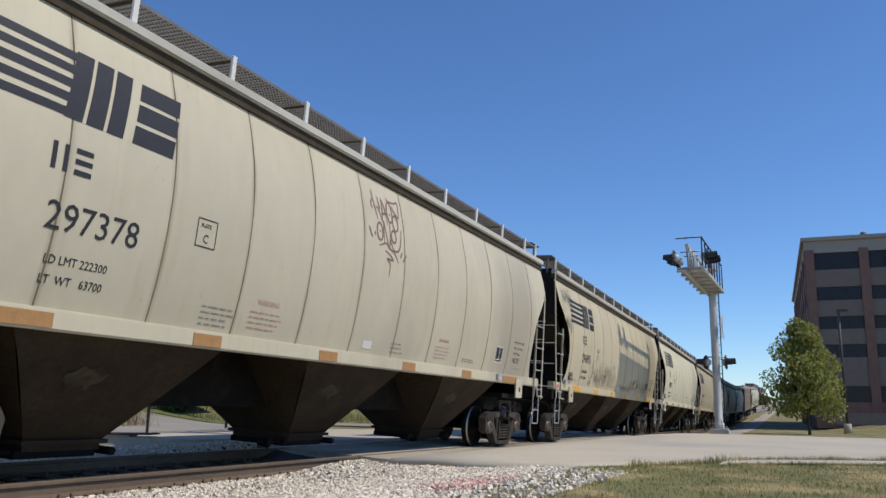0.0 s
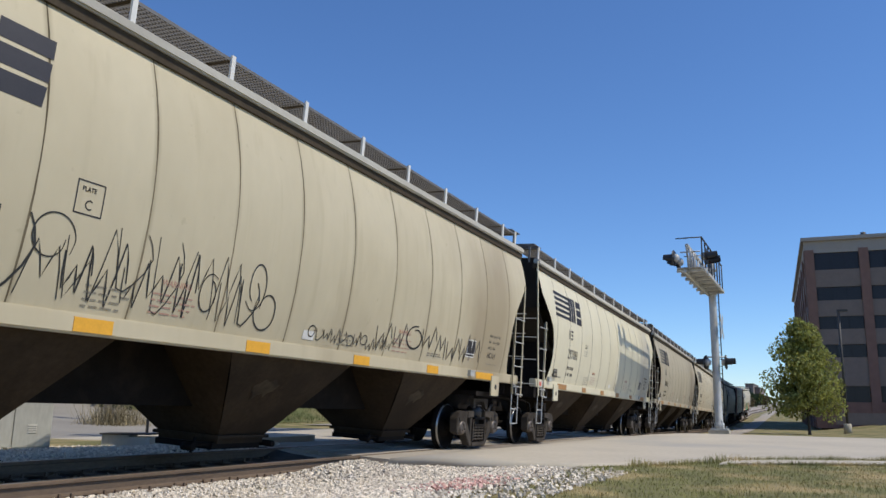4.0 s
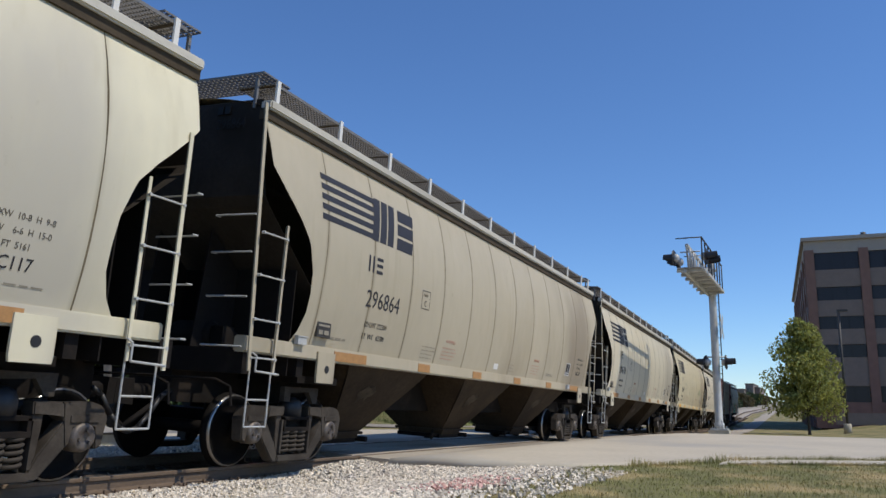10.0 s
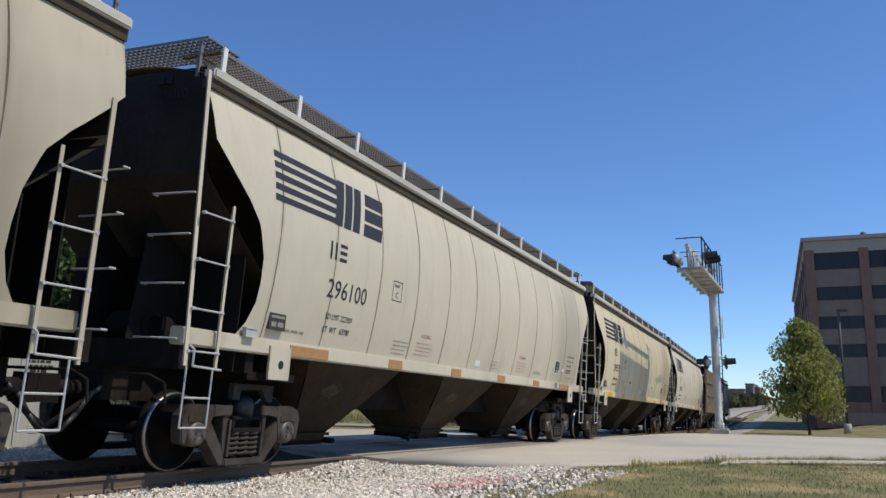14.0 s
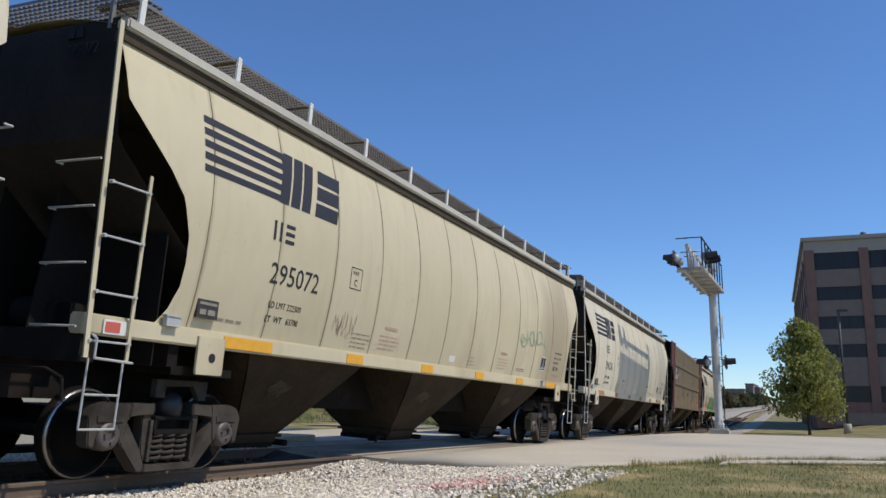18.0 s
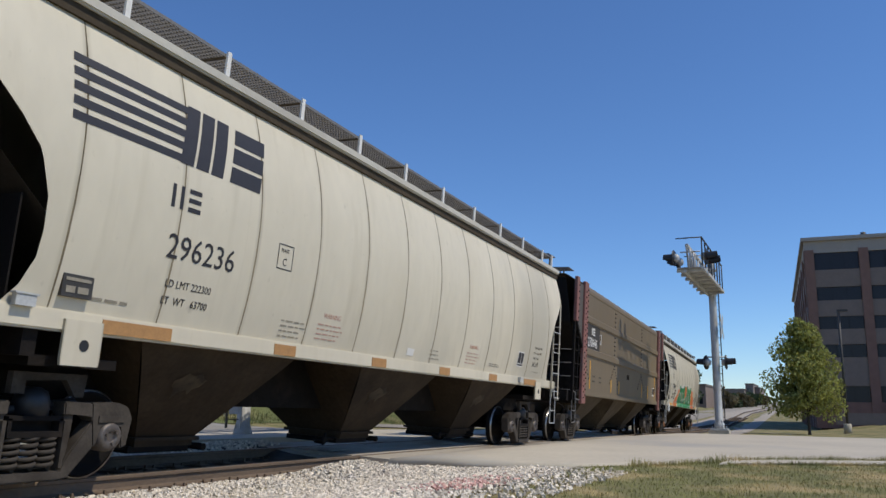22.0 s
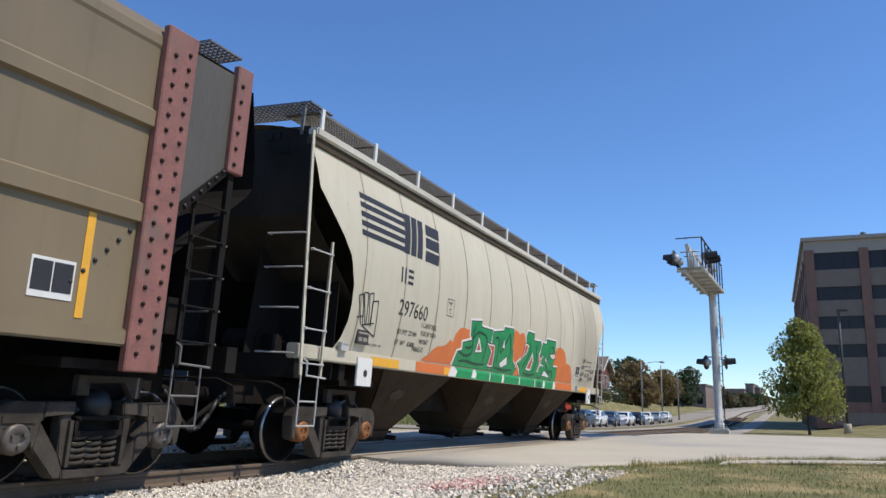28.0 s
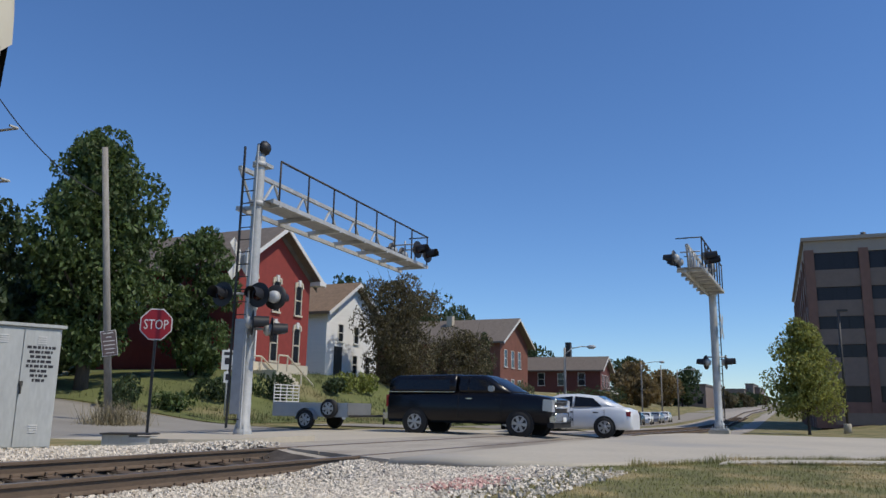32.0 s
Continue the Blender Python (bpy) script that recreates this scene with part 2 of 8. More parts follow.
M["stalk"] = island(mat("dry_stalk", (0.30, 0.25, 0.15), rough=0.9, vary=0.3, scale=3.0, bump=0.0), 0.45)
M["black"] = mat("signal_black", (0.02, 0.02, 0.022), rough=0.5, vary=0.3, scale=8.0, bump=0.03)
M["ink"] = mat("letter_black", (0.028, 0.026, 0.03), rough=0.6, vary=0.2, scale=9.0, fine=60.0, bump=0.0)
M["ink_red"] = mat("letter_red", (0.50, 0.29, 0.22), rough=0.7, vary=0.2, bump=0.0)
M["ink_faint"] = mat("letter_faded", (0.13, 0.115, 0.09), rough=0.7, vary=0.3, scale=6.0, fine=40.0, bump=0.0)
M["ink_pale"] = mat("letter_worn", (0.30, 0.265, 0.20), rough=0.7, vary=0.35, scale=6.0, fine=40.0, bump=0.0)
M["end_letter"] = mat("letter_end", (0.004, 0.0035, 0.003), rough=0.7, vary=0.2, bump=0.0)
M["white"] = mat("decal_white", (0.74, 0.72, 0.67), rough=0.6, vary=0.08, scale=8.0, bump=0.0)
M["yellow"] = mat("reflector_yellow", (0.80, 0.40, 0.035), rough=0.45, vary=0.12, scale=10.0, bump=0.0)
M["amber"] = mat("reflector_faded", (0.42, 0.22, 0.08), rough=0.6, vary=0.2, scale=10.0, bump=0.0)
M["redtape"] = mat("reflector_red", (0.62, 0.12, 0.08), rough=0.5, vary=0.15, bump=0.0)
M["spray_green"] = mat("spray_green", (0.012, 0.27, 0.085), rough=0.5, vary=0.3, scale=5.0, bump=0.0, second=(0.006, 0.13, 0.05), spread=0.04)
M["spray_bright"] = mat("spray_bright_green", (0.03, 0.40, 0.14), rough=0.45, vary=0.2, scale=4.0, bump=0.0)
M["spray_dark"] = mat("spray_dark_green", (0.004, 0.065, 0.03), rough=0.5, vary=0.3, scale=5.0, bump=0.0)
M["spray_red"] = mat("spray_red", (0.45, 0.10, 0.07), rough=0.5, vary=0.2, scale=5.0, bump=0.0)
M["spray_orange"] = mat("spray_orange", (0.66, 0.17, 0.04), rough=0.5, vary=0.15, scale=3.0, bump=0.0)
M["spray_black"] = mat("spray_black", (0.03, 0.03, 0.028), rough=0.6, vary=0.2, bump=0.0)
M["spray_white"] = mat("spray_white", (0.72, 0.70, 0.66), rough=0.6, vary=0.1, bump=0.0)
M["spray_maroon"] = mat("spray_maroon", (0.26, 0.15, 0.125), rough=0.6, vary=0.3, bump=0.0)
M["chalk_dim"] = mat("letter_ghost", (0.13, 0.10, 0.07), rough=0.8, vary=0.3, scale=12.0, bump=0.0)
M["chalk"] = mat("chalk", (0.40, 0.36, 0.29), rough=0.9, vary=0.3, scale=20.0, bump=0.0)
M["spray_pale"] = mat("spray_pale_green", (0.30, 0.38, 0.24), rough=0.6, vary=0.3, bump=0.0)

M["lens"] = mat("signal_lens", (0.035, 0.004, 0.004), rough=0.15, vary=0.2, bump=0.0)
M["cabinet"] = mat("cabinet_aluminium", (0.53, 0.53, 0.49), rough=0.55, metal=0.15, vary=0.2, scale=1.5, fine=20.0, bump=0.04, second=(0.43, 0.42, 0.38), spread=0.08, stretch=(1, 1, 0.3))
M["signred"] = mat("sign_red", (0.34, 0.018, 0.026), rough=0.4, vary=0.1, bump=0.0)
M["signorange"] = mat("sign_orange", (0.80, 0.085, 0.025), rough=0.5, vary=0.1, bump=0.0)
M["signdark"] = mat("sign_worn_letters", (0.34, 0.03, 0.012), rough=0.5, vary=0.1, bump=0.0)
M["signbrown"] = mat("sign_brown", (0.14, 0.10, 0.09), rough=0.5, vary=0.1, bump=0.0)
M["wood"] = mat("pole_wood", (0.33, 0.30, 0.26), rough=0.9, vary=0.35, scale=3.0, fine=40.0, bump=0.5, stretch=(6, 6, 0.3))
M["bark"] = mat("bark", (0.09, 0.07, 0.055), rough=0.95, vary=0.4, scale=6.0, fine=30.0, bump=0.8, stretch=(3, 3, 0.5))
M["post"] = mat("post_steel", (0.06, 0.055, 0.05), rough=0.6, metal=0.3, vary=0.3)
M["field_grey"] = mat("paint_field_grey", (0.095, 0.085, 0.072), rough=0.6, vary=0.2, scale=1.5, fine=16.0, stretch=(2, 2, 0.4))
M["brown_dark"] = mat("paint_umber", (0.05, 0.043, 0.036), rough=0.6, vary=0.25, scale=1.5, fine=16.0, stretch=(2, 2, 0.4))

M["leaf"] = leafy("leaf_green", (0.10, 0.145, 0.042), 0.42)
M["leaf_dark"] = leafy("leaf_dark", (0.062, 0.092, 0.034), 0.42)
M["leaf_light"] = leafy("leaf_light", (0.27, 0.295, 0.065), 0.5)
M["leaf_street"] = leafy("leaf_olive", (0.33, 0.335, 0.085), 0.5)
M["leaf_brown"] = leafy("leaf_brown", (0.15, 0.125, 0.06), 0.4)
M["leaf_autumn"] = leafy("leaf_autumn", (0.25, 0.18, 0.075), 0.4)
M["leaf_pale"] = leafy("leaf_pale", (0.17, 0.18, 0.085), 0.4)
M["brick_red"] = mat("brick_painted_red", (0.27, 0.045, 0.035), rough=0.8, vary=0.2, scale=3.0, fine=30.0, bump=0.3)
M["brick"] = mat("brick_brown", (0.21, 0.085, 0.06), rough=0.85, vary=0.3, scale=2.0, fine=24.0, bump=0.4)
M["brick_dark"] = mat("brick_dark_red", (0.15, 0.05, 0.042), rough=0.85, vary=0.25, scale=2.0, fine=24.0, bump=0.4)
M["siding"] = mat("white_siding", (0.84, 0.83, 0.80), rough=0.6, vary=0.06, scale=2.0, fine=20.0, stretch=(0.3, 0.3, 4))
M["roof_grey"] = mat("shingle_grey", (0.185, 0.15, 0.12), rough=0.9, vary=0.3, scale=3.0, fine=20.0, bump=0.5)
M["roof_brown"] = mat("shingle_brown", (0.25, 0.165, 0.10), rough=0.9, vary=0.3, scale=3.0, fine=20.0, bump=0.5)
M["cream"] = mat("cream_trim", (0.62, 0.55, 0.42), rough=0.7, vary=0.12)
M["trim"] = mat("white_trim", (0.72, 0.70, 0.66), rough=0.6, vary=0.08)
M["pane"] = mat("window_pane", (0.02, 0.024, 0.03), rough=0.08, vary=0.2, bump=0.0, spec=0.8)
M["bld_brick"] = mat("office_brick", (0.23, 0.125, 0.095), rough=0.85, vary=0.2, scale=1.5, fine=14.0, bump=0.3)
M["bld_tan"] = mat("office_tan", (0.22, 0.165, 0.135), rough=0.85, vary=0.15, scale=1.5, fine=14.0, bump=0.2)
M["bld_band"] = mat("office_band", (0.36, 0.31, 0.265), rough=0.8, vary=0.08, scale=1.5, fine=14.0)
M["bld_glass"] = mat("office_glass", (0.030, 0.026, 0.030), rough=0.2, vary=0.2, bump=0.0, spec=0.25)
M["car_black"] = mat("car_black", (0.006, 0.006, 0.009), rough=0.25, vary=0.15, scale=1.0, bump=0.0, spec=0.35)
M["car_white"] = mat("car_white", (0.70, 0.71, 0.72), rough=0.28, vary=0.04, scale=1.0, bump=0.0, spec=0.6)
M["car_silver"] = mat("car_silver", (0.36, 0.38, 0.40), rough=0.3, metal=0.5, vary=0.06, bump=0.0)
M["car_blue"] = mat("car_blue", (0.05, 0.07, 0.11), rough=0.3, vary=0.1, bump=0.0)
M["glass_dark"] = mat("car_glass", (0.010, 0.011, 0.013), rough=0.08, vary=0.1, bump=0.0, spec=0.4)
M["glass_sky"] = mat("car_windscreen", (0.012, 0.014, 0.016), rough=0.04, vary=0.1, bump=0.0, spec=0.9)
M["tyre"] = mat("tyre_rubber", (0.022, 0.021, 0.020), rough=0.85, vary=0.3, scale=10.0)
M["alloy"] = mat("alloy_rim", (0.42, 0.42, 0.42), rough=0.3, metal=0.8, vary=0.1)
M["chrome"] = mat("chrome", (0.62, 0.62, 0.62), rough=0.14, metal=1.0, vary=0.05, bump=0.0)
M["lamp_clear"] = mat("headlamp", (0.55, 0.56, 0.58), rough=0.15, metal=0.5, vary=0.1, bump=0.0)
M["lamp_red"] = mat("tail_lamp", (0.30, 0.015, 0.02), rough=0.2, vary=0.1, bump=0.0)
M["bare_alu"] = mat("trailer_sheet", (0.40, 0.41, 0.42), rough=0.4, metal=0.6, vary=0.15, scale=3.0)


# ---- building blocks ----
def box(bm, x0, x1, y0, y1, z0, z1, m=None):
    vs = [bm.verts.new((m @ Vector(p)) if m else p) for p in
          ((x0, y0, z0), (x1, y0, z0), (x1, y1, z0), (x0, y1, z0), (x0, y0, z1), (x1, y0, z1), (x1, y1, z1), (x0, y1, z1))]
    for q in ((0, 3, 2, 1), (4, 5, 6, 7), (0, 1, 5, 4), (1, 2, 6, 5), (2, 3, 7, 6), (3, 0, 4, 7)):
        bm.faces.new([vs[i] for i in q])
    return bm


def bar(bm, p, q, r, seg=6, r2=None, caps=True):
    """A round bar from p to q."""
    p, q = Vector(p), Vector(q)
    d = (q - p).normalized()
    u = d.orthogonal().normalized()
    v = d.cross(u)
    r2 = r if r2 is None else r2
    rings = []
    for c, rad in ((p, r), (q, r2)):
        rings.append([bm.verts.new(c + rad * (math.cos(a) * u + math.sin(a) * v)) for a in (2 * math.pi * i / seg for i in range(seg))])
    for i in range(seg):
        j = (i + 1) % seg
        f = bm.faces.new((rings[0][i], rings[0][j], rings[1][j], rings[1][i]))
        f.smooth = seg > 6
    if caps:
        bm.faces.new(rings[0][::-1])
        bm.faces.new(rings[1])
    return bm


def lathe(bm, profile, axis="y", seg=20, centre=(0, 0, 0), closed=True):
    """Turn (radius, along) pairs round an axis."""
    c = Vector(centre)
    rings = []
    for r, h in profile:
        ring = []
        for i in range(seg):
            a = 2 * math.pi * i / seg
            if axis == "y":
                p = Vector((r * math.cos(a), h, r * math.sin(a)))
            elif axis == "z":
                p = Vector((r * math.cos(a), r * math.sin(a), h))
            else:
                p = Vector((h, r * math.cos(a), r * math.sin(a)))
            ring.append(bm.verts.new(c + p))
        rings.append(ring)
    for a, b in zip(rings, rings[1:]):
        for i in range(seg):
            j = (i + 1) % seg
            f = bm.faces.new((a[i], a[j], b[j], b[i]))
            f.smooth = True
    if closed:
        bm.faces.new(rings[0][::-1])
        bm.faces.new(rings[-1])
    return bm


def plate(bm, pts, y0, y1, m=None):
    """A flat shape given in x, z, with a thickness from y0 to y1."""
    a = [bm.verts.new((m @ Vector((x, y0, z))) if m else (x, y0, z)) for x, z in pts]
    b = [bm.verts.new((m @ Vector((x, y1, z))) if m else (x, y1, z)) for x, z in pts]
    bm.faces.new(a)
    bm.faces.new(b[::-1])
    for i in range(len(pts)):
        j = (i + 1) % len(pts)
        bm.faces.new((a[j], a[i], b[i], b[j]))
    return bm


def grid(bm, rows, smooth=True):
    """A sheet through rows of points."""
    vs = [[bm.verts.new(p) for p in row] for row in rows]
    for a, b in zip(vs, vs[1:]):
        for i in range(len(a) - 1):
            f = bm.faces.new((a[i], a[i + 1], b[i + 1], b[i]))
            f.smooth = smooth
    return bm


def to_mesh(name, bm, fix=True):
    if fix:
        bmesh.ops.recalc_face_normals(bm, faces=bm.faces)
    me = bpy.data.meshes.new(name)
    bm.to_mesh(me)
    bm.free()
    return me


def part(name, bm, material, parent, label="", m=None):
    """Link a bmesh, or a finished mesh that several parts share, as one mesh object under a thing or a part."""
    me = bm if isinstance(bm, bpy.types.Mesh) else to_mesh(name, bm)
    ob = new(name, me)
    if not me.materials:
        me.materials.append(material)
    if me.materials[0] != material:
        ob.material_slots[0].link = "OBJECT"
        ob.material_slots[0].material = material
    if parent is not None:
        ob.parent = parent
    if m is not None:
        ob.matrix_local = m
    if label:
        ob["label"] = label
    return ob


def thing(name, label, category, group="", kind="", m=None):
    ob = new(name)
    ob.empty_display_size = 0.2
    if m is not None:
        ob.matrix_local = m
    return tagged(ob, label, category, group, kind)


def solid(name, bm, material, label, category="", group="", kind="", m=None):
    """A thing or a piece of the setting that is one mesh."""
    return tagged(part(name, bm, material, None, "", m), label, category, group, kind)


MESH = {}


def shared(key, make):
    """A mesh that is built once and then shared."""
    if key not in MESH:
        MESH[key] = to_mesh(key.split(":")[0], make())
    return MESH[key]


def writing(text, size, material, parent, m, name="lettering", label="", align="LEFT"):
    """Words in the built-in font, flat in local x, y, as a mesh part."""
    cu = bpy.data.curves.new(name, "FONT")
    cu.body, cu.size, cu.align_x, cu.resolution_u = text, size, align, 2
    cu.extrude = 0.0015
    tmp = bpy.data.objects.new(name, cu)
    me = bpy.data.meshes.new_from_object(tmp)
    bpy.data.objects.remove(tmp)
    bpy.data.curves.remove(cu)
    me.materials.clear()
    return part(name, me, material, parent, label, m)


# ---- the land ----
def spaced(*spans):
    out = []
    for a, b, step in spans:
        k = max(1, round((b - a) / step))
        out += [a + (b - a) * i / k for i in range(k)]
    return out + [spans[-1][1]]


def land_sheet():
    xs = spaced((-400, -40, 40), (-40, 0, 4), (0, 60, 1.0), (60, 180, 4), (180, 500, 20), (500, 3000, 150))
    ys = spaced((-1500, -200, 130), (-200, -40, 16), (-40, -10, 3), (-10, 36, 0.8), (36, 120, 7), (120, 1500, 120))
    bm = bmesh.new()
    grid(bm, [[(x, y, land_cut(x, y)) for y in ys] for x in xs])
    return bm


solid("ground", land_sheet(), M["grass"], "dry patchy grass ground with green and straw-coloured tufts", "ground", kind="structure")


def lerp_table(table, v):
    if v <= table[0][0]:
        return table[0][1]
    for (a, p), (b, q) in zip(table, table[1:]):
        if v <= b:
            return p + (q - p) * (v - a) / (b - a)
    return table[-1][1]


NEAR_EDGE = [(-70, 17.6), (-12, 17.6), (-8.7, 17.3), (-6.6, 15.6), (-5.3, 13.2), (-4.2, 12.0), (-2.6, 11.5), (1.5, 11.5), (3.0, 13.0), (5.0, 13.4), (9.0, 12.6), (16.0, 9.5), (40.0, -6.0)]
FAR_EDGE = [(-70, 33.4), (-8.0, 33.2), (-3.5, 31.8), (-2.6, 34.5), (2.6, 34.5), (4.0, 27.5), (7.5, 25.0), (12.0, 23.2), (15.0, 22.9), (19.0, 21.6), (24.0, 17.5), (40.0, 8.0)]


def road_z(x, y):
    d = abs(y - cy(x))
    w = 1 - ss(0.9, 4.0, d)
    return land(x, y) * (1 - w) + (cz(x) - 0.012 + math.sin(CANT) * (y - cy(x)) * (1 - ss(0.8, 2.5, d))) * w + 0.012


def road_bed_z(x, y):
    """The road's sheet, let down under the crossing panels."""
    return road_z(x, y) - 0.16 * (1 - ss(1.36, 1.40, abs(y - cy(x))))


def road_sheet():
    ys = spaced((-70, -10, 4), (-10, 10, 0.12), (10, 40, 1.5))
    rows = []
    for y in ys:
        a, b = lerp_table(NEAR_EDGE, y), lerp_table(FAR_EDGE, y)
        rows.append([(a + (b - a) * i / 24, y, road_bed_z(a + (b - a) * i / 24, y)) for i in range(25)])
    bm = bmesh.new()
    grid(bm, rows)
    ret = bmesh.ops.extrude_face_region(bm, geom=bm.faces[:])
    bmesh.ops.translate(bm, vec=(0, 0, -0.12), verts=[v for v in ret["geom"] if isinstance(v, bmesh.types.BMVert)])
    for f in bm.faces:
        f.material_index = 1 if f.calc_center_median().y > 8.2 else 0
    return bm


solid("road", road_sheet(), M["concrete"], "pale worn concrete road over the level crossing", "road", kind="structure").data.materials.append(M["old_road"])


# ---- track: rails with the cant of the curve ----
def on_track(x, y, z):
    """A point beside or above the track's middle, square to its cant."""
    return (x, cy(x) + y * math.cos(CANT) - z * math.sin(CANT), cz(x) + y * math.sin(CANT) + z * math.cos(CANT))


RAIL = [(-0.07, -0.172), (-0.07, -0.160), (-0.018, -0.145), (-0.010, -0.135), (-0.010, -0.05), (-0.036, -0.038), (-0.036, -0.008), (-0.028, 0.0),
        (0.028, 0.0), (0.036, -0.008), (0.036, -0.038), (0.010, -0.05), (0.010, -0.135), (0.018, -0.145), (0.07, -0.160), (0.07, -0.172)]


def rail(side):
    xs = spaced((-60, 60, 1.5), (60, 260, 5))
    bm = bmesh.new()
    loops = [[bm.verts.new(on_track(x, side * 0.753 + u, w)) for u, w in RAIL] for x in xs]
    for a, b in zip(loops, loops[1:]):
        for i in range(len(RAIL)):
            j = (i + 1) % len(RAIL)
            f = bm.faces.new((a[i], a[j], b[j], b[i]))
            f.material_index = 1 if i in (7,) else 0
    return bm


for side in (-1, 1):
    ob = solid("rail", rail(side), M["rust"], "rusty steel running rail with a worn bright head", "rail", group="running rails", kind="structure")
    ob.data.materials.append(M["railhead"])


def panel_mesh_road(y0, y1, x0, x1):
    bm = bmesh.new()
    xs = spaced((x0, x1, 0.8))
    rows = []
    for x in xs:
        rows.append([on_track(x, y, z) for y, z in ((y0, -0.15), (y0, -0.014), (y0 + 0.012, -0.004), (y1 - 0.012, -0.004), (y1, -0.014), (y1, -0.15))])
    grid(bm, rows, False)
    for row in (rows[0], rows[-1]):
        bm.faces.new([bm.verts.new(p) for p in row])
    return bm


crossing = thing("crossing_deck", "grey-brown worn panels between the rails of the crossing", "crossing deck", kind="structure")
for y0, y1 in ((-1.42, -0.815), (-0.665, -0.01), (0.01, 0.665), (0.815, 1.42)):
    for k in range(9):
        a = 11.62 + 2.5 * k
        part("crossing_panel", panel_mesh_road(y0, y1, a + 0.006, a + 2.494), M["panel"], crossing)


def bed_sheet():
    """Sloped bank of ballast under the track, outside the crossing."""
    bm = bmesh.new()
    for a, b in ((-60.0, 11.9), (34.0, 260.0)):
        xs = spaced((a, b, 0.5 if b < 20 else 4))
        rows = []
        for x in xs:
            row = []
            for y in (-4.6, -3.6, -2.6, -1.9, -1.3, -0.4, 0.4, 1.3, 1.9, 2.6, 3.4, 4.2):
                w = ss(1.5, 4.4, abs(y))
                z = -(0.23 if abs(y) < 1.4 else 0.19) * (1 - w) + w * (land(x, cy(x) + y) - cz(x) + 0.02) + 0.025 * noise.noise((x * 2, y * 3, 0))
                up = ss(9.0 if abs(y) > 0.9 else 10.9, 11.6, x) * (1 - ss(34, 36, x)) * (1 if abs(y) > 0.9 else 0.9)
                z = z * (1 - up) + up * (road_z(x, cy(x) + y) - cz(x) - (0.012 if abs(y) > 0.9 else 0.03))
                px, py, pz = on_track(x, y, z)
                row.append((px, py, pz if abs(y) < 2 else cz(x) + z + math.sin(CANT) * y * (1 - w)))
            rows.append(row)
        start = len(bm.faces)
        grid(bm, rows)
        bm.faces.ensure_lookup_table()
        for k in range(start, len(bm.faces)):
            if (3 <= (k - start) % 11 <= 7 and a < 20) and not 11.3 < bm.faces[k].calc_center_median().x < 36.0:
                bm.faces[k].material_index = 1
    return bm


bed = solid("ballast_bed", bed_sheet(), M["bed"], "bank of pale crushed stone, oily between the rails and darkened there for the train's shade", "ballast", kind="structure")
bed.data.materials.append(M["bed_oily_shaded"])


def tie_mesh():
    bm = bmesh.new()
    box(bm, -0.115, 0.115, -1.3, 1.3, -0.36, -0.18)
    bmesh.ops.bevel(bm, geom=bm.edges[:], offset=0.012, segments=1, affect="EDGES")
    return bm


def tie_plate_mesh():
    bm = bmesh.new()
    box(bm, -0.09, 0.09, -0.17, 0.17, -0.006, 0.012)
    for x, y in ((-0.06, -0.10), (0.06, 0.10), (-0.06, 0.13), (0.06, -0.13)):
        box(bm, x - 0.012, x + 0.012, y - 0.014, y + 0.014, 0.0, 0.055)
    return bm


track = thing("track_ties", "dark weathered timber ties of the track", "ties", kind="structure")
k = 0
for i in range(-30, 280):
    x = 0.1 + i * 0.52 + random.uniform(-0.03, 0.03)
    if 11.4 < x < 34.2:
        continue
    m = Matrix.Translation(on_track(x, random.uniform(-0.04, 0.04), random.uniform(-0.01, 0.0))) @ pose(0, 0, 0, math.degrees(CANT), 0, random.uniform(-1.2, 1.2))
    part("tie", shared("tie", tie_mesh), M["tie"], track, m=m)
    if 1 < x < 12:
        for y in (-0.753, 0.753):
            part("tie_plate", shared("tie_plate", tie_plate_mesh), M["rust"], track, m=m @ Matrix.Translation((0, y, -0.178)))

# ---- train ----
HALF = 8.58          # half the length of a hopper car's body
TRUCK = 6.96         # truck centres from the middle
WHEEL_R = 0.457


def hw(z):
    """Half the width of a hopper car's curved side at a height."""
    if z < 2.95:
        return 1.626 - 0.166 * ((2.95 - z) / 1.35) ** 2
    return 1.626 - 0.32 * ((z - 2.95) / 1.6) ** 2


def end_cut(z):
    """How far the side sheet stops short of the car's end."""
    return lerp_table([(1.6, 0.82), (1.75, 0.95), (2.0, 1.06), (2.4, 1.07), (2.7, 1.02), (3.0, 0.88), (3.12, 0.76), (3.2, 0.70), (3.34, 0.54), (3.45, 0.42), (3.78, 0.06), (4.6, 0.0)], z)


NPAN = 13
PANX = [-HALF + 2 * HALF * i / NPAN for i in range(NPAN + 1)]
ZS = [1.62, 1.80, 2.05, 2.3, 2.6, 2.9, 3.0, 3.15, 3.23, 3.4, 3.6, 3.8, 4.1, 4.35, 4.56]


def panel_mesh(i, side=-1):
    bm = bmesh.new()
    rows = []
    for z in ZS:
        a, b = PANX[i], PANX[i + 1]
        if i == 0:
            a += end_cut(z)
        if i == NPAN - 1:
            b -= end_cut(z)
        row = []
        for k in range(6):
            u = k / 5
            x = a + (b - a) * u
            full = (x - PANX[i]) / (PANX[i + 1] - PANX[i])
            dent = 0.003 * (1 - (2 * full - 1) ** 4) * ss(1.6, 2.2, z) * (1 - ss(4.2, 4.56, z))
            row.append((x, side * (hw(z) + dent - 0.006), z))
        rows.append(row)
    grid(bm, rows)
    return bm


